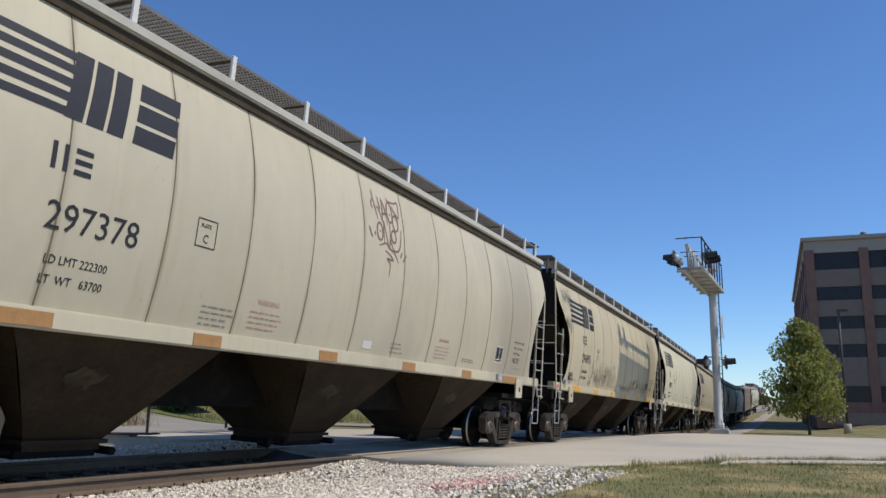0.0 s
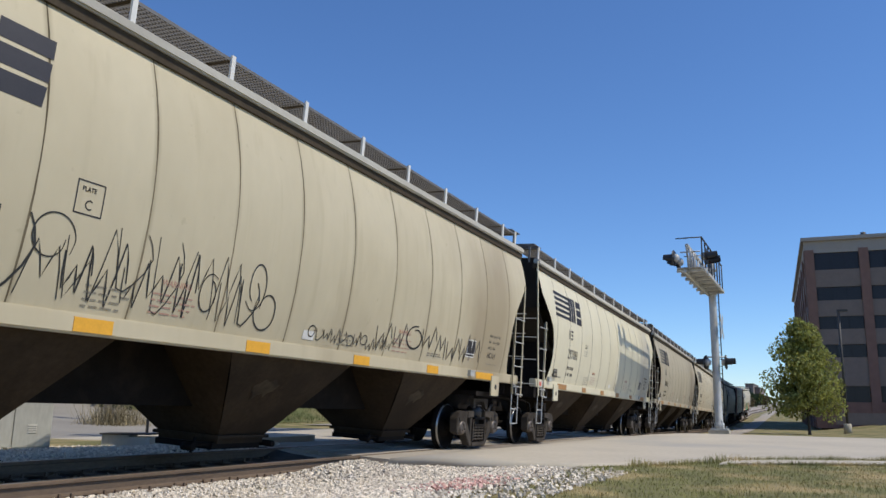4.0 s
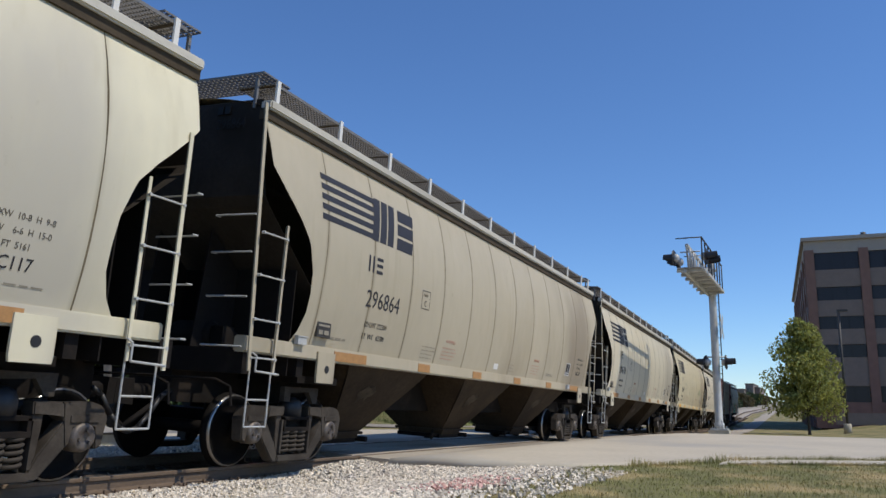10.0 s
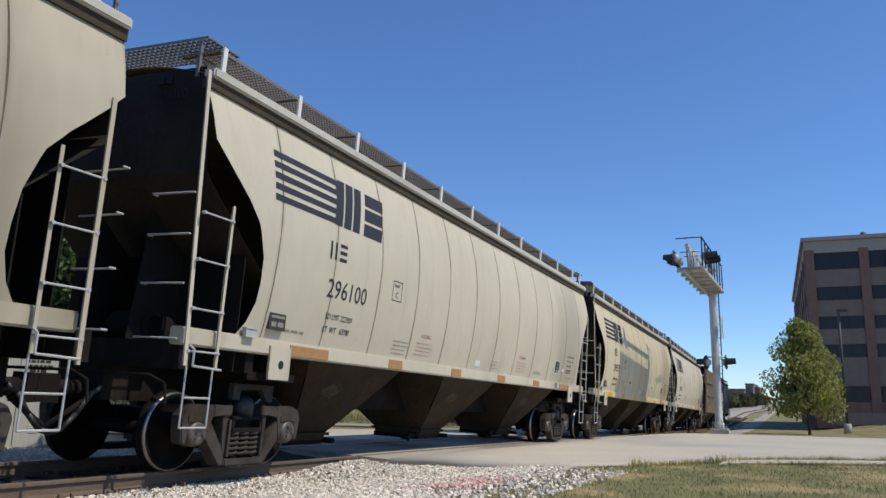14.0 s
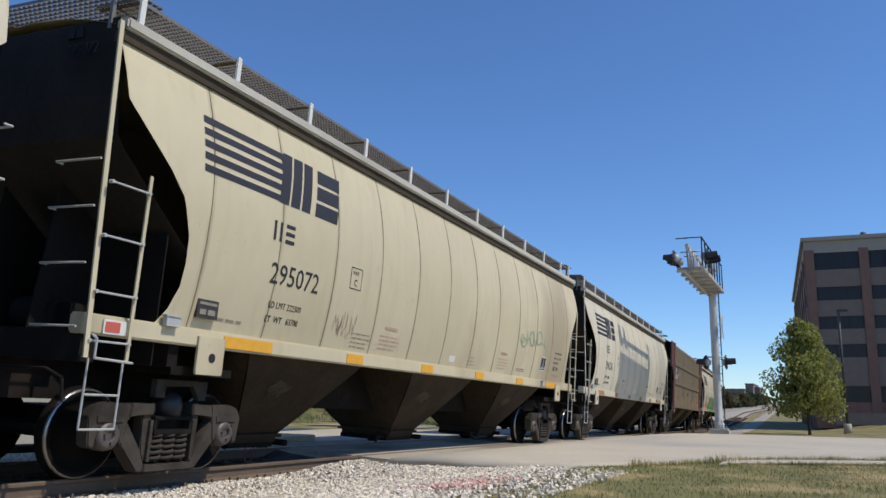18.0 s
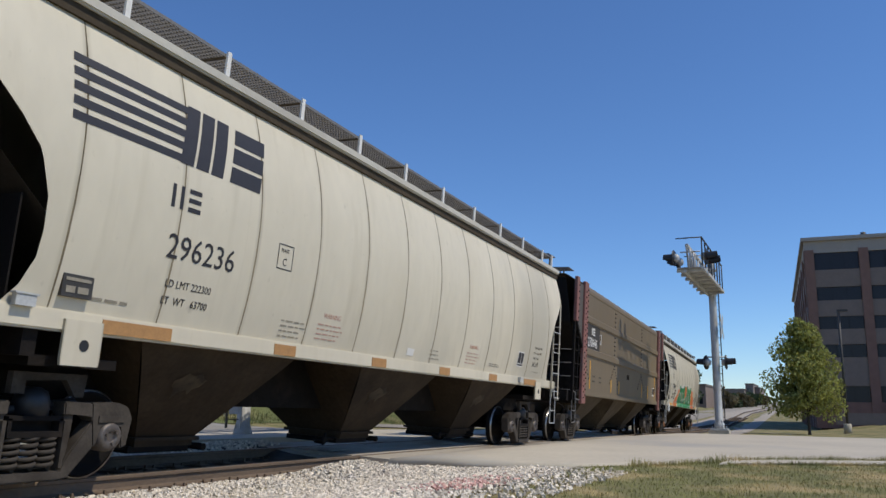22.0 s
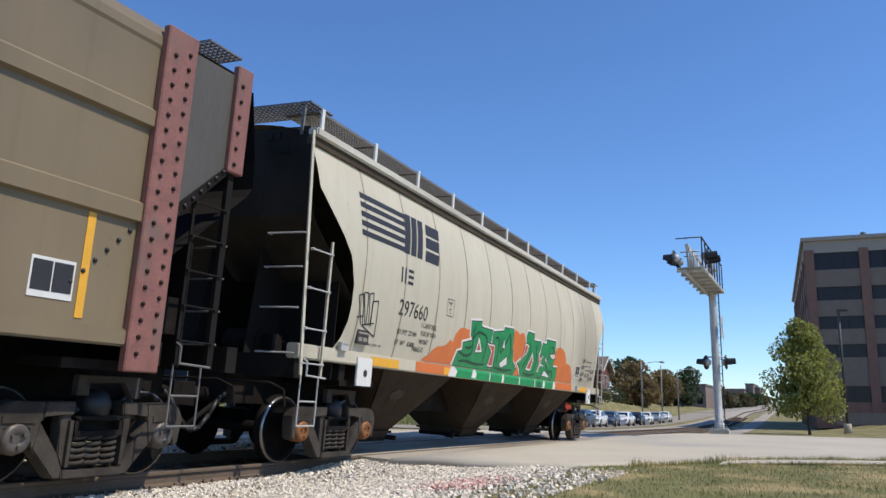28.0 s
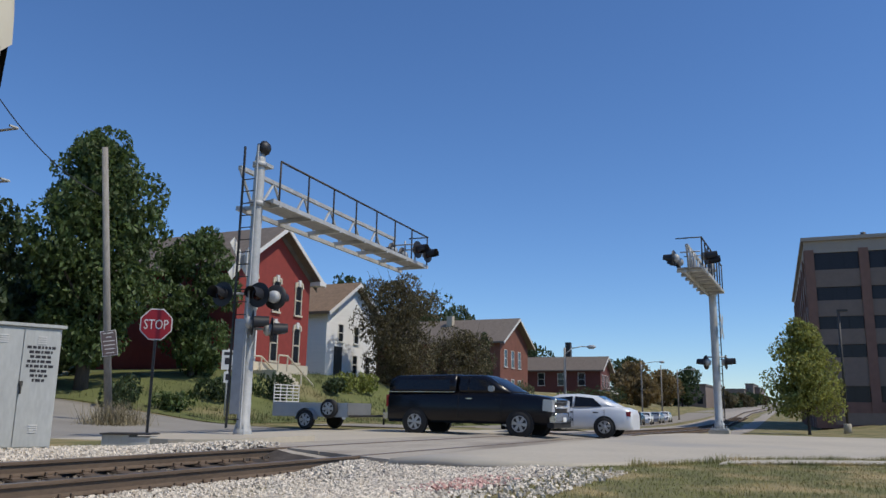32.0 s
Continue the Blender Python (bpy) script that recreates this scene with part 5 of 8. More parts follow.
    # chalk drawings and a faded builder's panel
    for pts in ([(3.20, 1.68), (3.25, 1.85), (3.3, 1.72), (3.36, 1.9), (3.42, 1.75), (3.5, 1.92), (3.56, 1.78), (3.62, 1.9)], ring_flat(3.92, 1.82, 0.13, 0.26), ring_flat(3.92, 1.86, 0.05, 0.08), [(3.80, 2.14), (3.86, 2.06), (3.98, 2.06), (4.05, 2.16)]):
        part("chalk_line", flat_stroke(pts, 0.012), M["chalk"], car)
    b = bmesh.new()
    flat_patch(b, -0.30, 0.14, 2.16, 2.34, -1.549)
    part("builder_panel", b, M["under"], car)
    return car


def ring_flat(x, z, rx, rz):
    return [(x + rx * math.cos(a), z + rz * math.sin(a)) for a in (2 * math.pi * k / 12 for k in range(13))]


def flat_stroke(pts, width):
    """A chalk line on the flat side."""
    bm = stroke(pts, width, 0.0, 4, False)
    for v in bm.verts:
        v.co.y = -1.5475
    return bm


CARS = []        # (car, place of its middle at the start)
FIRST, PITCH_LEN = 10.57, 18.33
SPECS = [("297378", "tan_a", "amber", "bearing", "222300", "63700", "HC117"), ("294895", "tan_b", "yellow", "bearing", "222600", "63400", "HC114"),
         ("297081", "tan_c", "amber", "bearing", "222300", "63700", "HC117"), ("296864", "tan_d", "amber", "bearing", "222300", "63700", "HC117"),
         ("296100", "tan_e", "amber", "bearing", "222300", "63700", "HC117"), ("295072", "tan_f", "yellow", "bearing", "222300", "63700", "HC114"),
         ("296236", "tan_g", "amber", "bearing", "222300", "63700", "HC117"), None, ("297660", "tan_i", "yellow", "bearing_rust", "222400", "63600", "HC117")]
LABELS = ["tan curved-side covered hopper car with faint maroon scrawl", "sand-coloured covered hopper car with black scrawled tags", "clean ivory covered hopper car with faded amber reflectors",
          "dusty drab covered hopper car with faded reflectors", "beige covered hopper car with faded reflectors", "buff covered hopper car with pale green scrawl", "pale grey-tan covered hopper car", "",
          "stone-coloured covered hopper car with green and orange spray paint"]
BY_PLACE = {}
for i, spec in enumerate(SPECS):
    if spec is None:
        car = brown_car()
    else:
        num, paint, strip, cap, ld, lt, code = spec
        car = hopper_car(num, M[paint], M[strip], M[cap], LABELS[i], ld, lt, code, M["white"] if i == 8 else None)
    BY_PLACE[i] = car
    CARS.append((car, FIRST + PITCH_LEN * i))



# ---- spray paint and scrawls on the cars ----
def scrawl(car, seed, x0, x1, z0, z1, strokes, material, width=0.025, name="scrawl_stroke"):
    """Loose looping marker strokes that cannot be read."""
    rnd = random.Random(seed)
    step = (x1 - x0) / strokes
    for k in range(strokes):
        cx, cz_ = x0 + step * (k + 0.5), (z0 + z1) / 2 + rnd.uniform(-0.12, 0.12) * (z1 - z0)
        kind = rnd.choice(("loop", "zig", "hook", "arch", "zig"))
        rx, rz = step * rnd.uniform(0.35, 0.7), (z1 - z0) * rnd.uniform(0.28, 0.46)
        a0 = rnd.uniform(0, 6.28)
        if kind == "loop":
            pts = [(cx + rx * math.cos(a0 + a) * (1 - 0.04 * i), cz_ + rz * math.sin(a0 + a) * (1 - 0.03 * i)) for i, a in enumerate(0.62 * n for n in range(12))]
        elif kind == "hook":
            pts = [(cx - rx, cz_ + rz), (cx - rx * 0.6, cz_ - rz), (cx + rx * 0.2, cz_ - rz * 0.8), (cx + rx, cz_ + rz * 0.2), (cx + rx * 0.5, cz_ + rz)]
        elif kind == "zig":
            pts = [(cx - rx, cz_ + rz * 0.6), (cx - rx * 0.7, cz_ - rz * 0.9), (cx - rx * 0.1, cz_ + rz * 0.1), (cx + rx * 0.2, cz_ - rz), (cx + rx * 0.6, cz_ + rz), (cx + rx, cz_ - rz * 0.2)]
        else:
            pts = [(cx - rx, cz_ - rz), (cx - rx * 0.5, cz_ + rz), (cx, cz_ - rz * 0.3), (cx + rx * 0.5, cz_ + rz * 0.9), (cx + rx, cz_ - rz)]
        pts = [(min(max(x, x0), x1), min(max(z, z0), z1)) for x, z in pts]
        part(name, stroke(pts, width * rnd.uniform(0.8, 1.2), 0.014 + 0.0004 * k, 6 if kind == "loop" else 2), material, car)


def ring(x, z, rx, rz):
    return [(x + rx * math.cos(a), z + rz * math.sin(a)) for a in (0.3 + 2 * math.pi * k / 10 for k in range(11))]


first = BY_PLACE[0]
TAG = [[(-0.34, 4.2), (-0.32, 4.05), (-0.27, 3.89), (-0.22, 3.74)], [(-0.35, 4.06), (-0.4, 3.96), (-0.36, 3.9)], [(-0.17, 4.13), (-0.14, 4.0), (-0.11, 3.94)], [(-0.24, 3.95), (-0.17, 3.93), (-0.09, 3.74)],
       [(-0.05, 4.14), (-0.05, 3.95), (-0.09, 3.74)], [(-0.03, 4.11), (0.03, 3.98), (0.09, 3.72)], [(-0.09, 3.87), (0.04, 3.89)]]
TAG += [[(0.16, 4.19), (0.18, 4.14), (0.39, 4.15), (0.53, 4.18), (0.5, 3.9)], [(0.31, 4.09), (0.35, 4.01), (0.5, 3.91)], [(-0.05, 3.4), (-0.05, 3.76), (0.02, 3.54), (0.12, 3.35), (0.16, 3.78)],
        [(0.54, 3.72), (0.5, 3.48), (0.4, 3.34), (0.24, 3.35), (0.16, 3.49)], [(-0.21, 3.33), (0.01, 3.4), (0.11, 3.34), (0.29, 3.29), (0.42, 3.15)]]
TAG += [[(-0.02, 3.28), (0.13, 3.24), (0.24, 3.16), (0.05, 3.16), (0.15, 3.08), (0.13, 2.88)], [(-0.52, 3.58), (-0.43, 3.42)], [(-0.35, 3.53), (-0.33, 3.47)], [(0.49, 3.25), (0.55, 3.35)], [(0.58, 3.2), (0.7, 3.33)],
        ring(0.19, 3.95, 0.09, 0.17), ring(-0.18, 3.56, 0.09, 0.14), ring(0.36, 3.8, 0.09, 0.13), ring(0.27, 3.56, 0.08, 0.10), [(0.19, 3.93), (0.2, 3.90)], [(-0.18, 3.58), (-0.17, 3.55)]]
for k, pts in enumerate(TAG):
    part("scrawl_stroke", stroke(pts, 0.034, 0.014 + 0.0003 * k, taper=len(pts) < 8), M["spray_maroon"], first)
scrawl(BY_PLACE[1], 5, -4.9, -1.0, 1.68, 2.45, 11, M["spray_black"], 0.022)
scrawl(BY_PLACE[1], 15, -4.6, -1.2, 1.75, 2.6, 7, M["spray_black"], 0.018)
scrawl(BY_PLACE[1], 6, -0.2, 2.2, 1.68, 1.95, 12, M["spray_black"], 0.018)
scrawl(BY_PLACE[1], 7, 1.6, 5.9, 1.66, 2.35, 8, M["spray_black"], 0.035)
scrawl(BY_PLACE[1], 8, -8.2, -7.0, 3.55, 4.35, 5, M["spray_black"], 0.022)
scrawl(BY_PLACE[1], 16, -8.0, -7.4, 3.0, 3.6, 3, M["spray_black"], 0.022)
LOOPS = [[(3.65, 2.61), (3.51, 2.58), (3.47, 2.46), (3.61, 2.42), (3.73, 2.49), (3.65, 2.55), (3.56, 2.49), (3.55, 2.38), (3.68, 2.33), (3.83, 2.36), (3.88, 2.46), (3.78, 2.53), (3.7, 2.48)], [(3.91, 2.72), (3.91, 2.58), (3.99, 2.41)], [(4.1, 2.72), (4.04, 2.57), (3.94, 2.52)], [(4.04, 2.57), (4.17, 2.45)], [(4.18, 2.71), (4.15, 2.54), (4.22, 2.42), (4.38, 2.42), (4.37, 2.61), (4.28, 2.73), (4.18, 2.71)]]
LOOPS += [[(4.36, 2.75), (4.43, 2.57), (4.55, 2.44), (4.64, 2.48), (4.64, 2.75)], [(4.68, 2.76), (4.71, 2.46)], [(4.68, 2.76), (4.92, 2.78), (5.03, 2.64), (4.95, 2.51), (4.69, 2.46)], [(4.95, 2.51), (5.15, 2.51)], [(5.34, 2.63), (5.23, 2.57), (5.28, 2.48), (5.43, 2.41)]]
for k, pts in enumerate(LOOPS):
    part("scrawl_stroke", stroke(pts, 0.05, 0.014 + 0.0003 * k), M["spray_pale"], BY_PLACE[5])
scrawl(BY_PLACE[5], 10, -4.45, -3.85, 1.8, 2.2, 5, M["spray_maroon"], 0.01)
last = BY_PLACE[8]
SKETCH = [[(-7.35, 2.46), (-7.23, 2.5)], [(-7.35, 2.46), (-7.16, 2.04)], [(-7.23, 2.5), (-7.1, 2.02)], [(-7.22, 2.52), (-7.09, 2.53)], [(-7.22, 2.52), (-7.04, 2.06)], [(-7.09, 2.53), (-7.0, 2.04)], [(-7.05, 2.52), (-6.93, 2.55)], [(-7.05, 2.52), (-6.93, 2.04)]]
SKETCH += [[(-6.93, 2.55), (-6.87, 2.03)], [(-6.93, 2.42), (-6.76, 2.45)], [(-6.76, 2.45), (-6.68, 1.9)], [(-6.68, 1.9), (-7.13, 2.04)], [(-6.93, 2.42), (-6.89, 2.06)], [(-7.31, 2.14), (-7.12, 2.18)], [(-7.13, 2.04), (-6.78, 2.1)]]
for k, pts in enumerate(SKETCH):
    part("scrawl_stroke", stroke(pts, 0.020, 0.014 + 0.0003 * k, taper=False), M["spray_black"], last)
for k in range(4):
    scrawl(last, 30 + k, 5.82 - 0.02 * k, 6.20 - 0.02 * k, 2.30 - 0.19 * k, 2.46 - 0.19 * k, 4, M["spray_black"], 0.018)
for k in range(2):
    scrawl(last, 40 + k, 6.75, 7.28, 2.02 - 0.2 * k, 2.2 - 0.2 * k, 5, M["spray_black"], 0.018)
for words, x, z in (("PULL", -0.17, 1.49), ("JACK", -0.17, 1.19), ("LIFT", 0.09, 1.36), ("HERE", 0.09, 1.27)):
    writing(words, 0.05, M["ink"], last, pose(6.88 + x, -1.5325, z, 90, 0, 0))
for k, words in enumerate(("I CANT FEEL", "YOU IF YOU", "WONT", "MAKE IT")):
    side_word(last, words, (-5.15, -5.13, -5.13, -5.31)[k], 2.21 - 0.14 * k, 0.125, M["spray_black"])

# orange clouds with scalloped tops
CLOUD_A = [(-4.87, 1.66), (-4.8, 1.72), (-4.65, 1.76), (-4.55, 1.86), (-4.35, 1.95), (-4.2, 1.96), (-4.02, 2.0), (-3.85, 2.12), (-3.73, 2.07), (-3.66, 2.25), (-3.5, 2.37), (-3.3, 2.40), (-3.1, 2.38), (-2.95, 2.43), (-2.8, 2.4), (-2.75, 1.66)]
CLOUD_B = [(-0.4, 1.66), (-0.5, 2.5), (-0.42, 2.63), (-0.25, 2.66), (-0.05, 2.57), (0.08, 2.64), (0.24, 2.63), (0.36, 2.52), (0.42, 2.4), (0.5, 2.1), (0.4, 1.66)]
CLOUD_C = [(2.9, 1.66), (2.85, 2.34), (3.05, 2.52), (3.3, 2.56), (3.6, 2.53), (3.8, 2.46), (4.0, 2.3), (4.08, 2.16), (4.3, 2.18), (4.55, 2.12), (4.75, 2.0), (4.9, 1.85), (5.0, 1.66)]
for k, pts in enumerate((CLOUD_A, CLOUD_B, CLOUD_C)):
    part("spray_cloud", side_patch(bmesh.new(), pts, 0.022 + 0.0006 * k, 14), M["spray_orange"], last)
bm = bmesh.new()
box(bm, -5.1, 5.0, -1.5045, -1.499, 1.46, 1.632)
part("spray_band", bm, M["spray_orange"], last)
bm = bmesh.new()
box(bm, -3.5, 3.3, -1.5085, -1.503, 1.448, 1.636)
part("spray_band", bm, M["spray_green"], last)
bm = bmesh.new()
box(bm, -3.45, 3.25, -1.5098, -1.5085, 1.585, 1.63)
part("spray_band", bm, M["spray_bright"], last)
for k, (x, w, z0) in enumerate(((-3.52, 0.22, 1.45), (-2.45, 0.14, 1.47), (-1.55, 0.03, 1.45), (-0.75, 0.08, 1.45), (0.38, 0.03, 1.45), (1.55, 0.03, 1.45), (2.3, 0.10, 1.45), (3.2, 0.12, 1.45))):
    b = bmesh.new()
    plate(b, [(x - w, z0), (x + w * 0.6, z0), (x + w, 1.56), (x + w * 0.3, 1.632), (x - w * 0.4, 1.632), (x - w * 0.7, 1.54)], -1.5105, -1.5085)
    part("spray_drip", b, M["spray_white"], last)

LETTER_A = [(-3.24, 2.11), (-2.78, 2.2), (-2.93, 2.31), (-2.97, 2.56), (-2.46, 2.61), (-2.45, 2.5), (-1.78, 2.49), (-1.83, 2.2), (-1.68, 2.01), (-1.6, 1.66), (-2.34, 1.66), (-3.51, 1.66), (-3.42, 1.92), (-3.2, 1.97)]
LETTER_B = [(-1.72, 2.47), (-1.11, 2.55), (-1.09, 2.63), (-0.50, 2.65), (-0.44, 2.29), (-0.24, 1.94), (0.05, 1.8), (-0.02, 1.66), (-0.44, 1.66), (-1.54, 1.66), (-1.58, 2.02), (-1.73, 2.19)]
LETTER_C = [(0.1, 1.93), (0.57, 2.18), (0.68, 2.39), (0.5, 2.42), (0.46, 2.6), (0.55, 2.7), (1.0, 2.69), (1.02, 2.53), (1.56, 2.55), (1.64, 2.47), (1.52, 2.27), (1.7, 2.05), (1.62, 1.84), (1.78, 1.66), (0.47, 1.66), (0.33, 1.79), (0.21, 1.89)]
LETTER_D = [(1.81, 1.66), (1.66, 1.81), (1.84, 1.96), (2.17, 1.97), (1.86, 2.05), (1.92, 2.25), (1.68, 2.2), (1.67, 2.36), (1.74, 2.53), (2.08, 2.53), (2.08, 2.65), (2.83, 2.66), (2.86, 2.39), (2.46, 2.32), (2.91, 2.23), (2.87, 1.99), (3.27, 2.0), (3.34, 1.66)]


def outset(pts, d):
    """Move a closed outline outward by d; a negative d moves it in."""
    area = sum(a[0] * b[1] - b[0] * a[1] for a, b in zip(pts, pts[1:] + pts[:1]))
    s = 1 if area > 0 else -1
    out = []
    for a, b, c in zip(pts[-1:] + pts[:-1], pts, pts[1:] + pts[:1]):
        u, v = (Vector(b) - Vector(a)).normalized(), (Vector(c) - Vector(b)).normalized()
        nrm = Vector((u.y, -u.x)) * s + Vector((v.y, -v.x)) * s
        ln = max(nrm.length, 0.6)
        p = Vector(b) + nrm * (2 * d / (ln * ln))
        out.append((p.x, max(p.y, 1.655)))
    return out


for k, g in enumerate((LETTER_A, LETTER_B, LETTER_C, LETTER_D)):
    part("spray_edge", side_patch(bmesh.new(), [(x - 0.03, z + 0.012) for x, z in outset(g, 0.05)], 0.0245 + 0.0006 * k, 14), M["spray_white"], last)
    part("spray_shadow", side_patch(bmesh.new(), outset(g, 0.022), 0.0275 + 0.0006 * k, 14), M["spray_black"], last)
    part("spray_letter", side_patch(bmesh.new(), g, 0.0305 + 0.0006 * k, 14), M["spray_green"], last)
VEINS = [[(-3.34, 1.93), (-2.99, 1.88), (-2.73, 1.96), (-2.81, 2.2)], [(-2.79, 2.45), (-2.82, 2.24), (-2.58, 2.38), (-2.08, 2.30), (-2.05, 1.81)], [(-3.1, 2.04), (-2.9, 2.04), (-2.75, 2.1)], [(-3.3, 1.76), (-2.9, 1.78), (-2.4, 1.75), (-1.9, 1.78)],
         [(-1.6, 2.36), (-1.38, 2.34), (-1.25, 1.85)], [(-1.2, 2.42), (-1.13, 2.08), (-0.73, 2.5), (-0.6, 2.3), (-0.48, 2.0)], [(-1.35, 1.75), (-0.8, 1.72), (-0.2, 1.76)], [(0.76, 2.52), (0.8, 2.21), (0.5, 1.85)]]
VEINS += [[(1.23, 2.4), (1.43, 2.03), (1.3, 1.78)], [(2.36, 2.51), (2.37, 2.26), (2.25, 2.04), (2.72, 1.8)], [(0.6, 1.74), (1.0, 1.71), (1.5, 1.75)], [(2.0, 1.8), (2.3, 1.76), (2.8, 1.9), (3.0, 1.75)], [(2.5, 2.5), (2.7, 2.48), (2.7, 2.3)]]
for k, pts in enumerate(VEINS):
    part("spray_vein", stroke([(x + 0.02 * math.sin(9 * z), z) for x, z in smooth_line(pts, 3)], 0.062, 0.0345 + 0.0002 * k, 3), M["spray_dark"], last)
GAPS = [[(-2.57, 1.98), (-2.5, 2.3), (-2.22, 2.01)], [(-1.99, 2.22), (-1.8, 2.21), (-1.55, 2.22), (-1.45, 1.75), (-1.75, 1.75), (-1.7, 2.06)], [(-1.07, 2.2), (-1.04, 2.38), (-0.93, 2.19)], [(-1.08, 1.85), (-0.72, 2.02), (-0.61, 1.86), (-0.94, 1.77)],
        [(0.73, 1.82), (1.02, 2.25), (1.16, 2.08), (1.09, 1.81)], [(1.46, 2.26), (1.6, 2.09), (1.91, 2.26), (1.78, 2.07), (1.69, 1.8), (1.6, 1.82), (1.69, 2.02)], [(2.46, 2.31), (2.88, 2.33), (2.87, 2.22), (2.57, 2.23)],
        [(2.16, 2.22), (2.25, 2.11), (2.52, 1.99), (2.12, 2.14)], [(0.39, 2.19), (0.4, 2.41), (0.5, 2.42), (0.69, 2.39), (0.57, 2.18), (0.1, 1.93)], [(2.07, 1.75), (2.23, 1.88), (2.56, 1.79), (2.69, 1.73)]]
for k, g in enumerate(GAPS):
    part("spray_shadow", side_patch(bmesh.new(), outset(g, 0.018), 0.0375 + 0.0003 * k, 8), M["spray_black"], last)
    part("spray_edge", side_patch(bmesh.new(), g, 0.0405 + 0.0003 * k, 8), M["spray_white"], last)
    if k in (0, 1, 4, 5, 6, 8):
        part("spray_heart", side_patch(bmesh.new(), outset(g, -0.045 if k not in (1, 5, 8) else -0.03), 0.0435, 8), M["spray_red"], last)
for o in last.children:      # the sill's reflectors are sprayed over
    if o.name.split(".")[0] == "reflector" and -2.0 < o.location.x < 4.5:
        o.material_slots[0].link = "OBJECT"
        o.material_slots[0].material = M["spray_orange"] if o.location.x > 3 else M["spray_green"]
# torn paper on the beige car
scrap = [(5.88, 1.93), (5.93, 2.02), (5.98, 1.99), (6.05, 2.06), (6.10, 1.97), (6.03, 1.93), (5.96, 1.95)]
part("torn_paper", side_patch(bmesh.new(), scrap, 0.014, 3), M["white"], BY_PLACE[4])
# red and white placards on the front corners
for k in (1, 2, 5):
    b = bmesh.new()
    box(b, -8.42, -8.12, -1.522, -1.512, 1.46, 1.60)
    pc = part("placard", b, M["white"], BY_PLACE[k])
    b = bmesh.new()
    box(b, -8.40, -8.22, -1.527, -1.522, 1.48, 1.58)
    part("placard_field", b, M["redtape"], pc)


# ---- level-crossing signals ----
def head_part(parent, m):
    """One flashing light: round backboard, silver lamp housing, lens and hood, that looks along local -y."""
    def board():
        return lathe(bmesh.new(), [(0.30, 0.0), (0.30, 0.012), (0.10, 0.02)], "y", 20)

    def housing():
        return lathe(bmesh.new(), [(0.15, 0.02), (0.145, 0.13), (0.10, 0.18), (0.03, 0.195)], "y", 14)

    def hood():
        n = 12
        rows = []
        for y, lo in ((-0.01, 0.0), (-0.18, 0.15), (-0.36, 0.55)):
            rows.append([(0.165 * math.cos(a), y, 0.165 * math.sin(a)) for a in (math.pi * (1.22 - lo * 0.2) - (math.pi * (1.44 - lo * 0.4)) * i / n for i in range(n + 1))])
        return grid(bmesh.new(), rows)

    def lens():
        return lathe(bmesh.new(), [(0.14, -0.012), (0.10, -0.03), (0.03, -0.04)], "y", 14)
    h = part("signal_head", shared("signal_head", board), M["black"], parent, m=m)
    part("housing", shared("housing", housing), M["galv"], h, "silver lamp housing")
    part("hood", shared("hood", hood), M["black"], h)
    part("lens", shared("lens", lens), M["lens"], h, "unlit dark red lens")
    return h


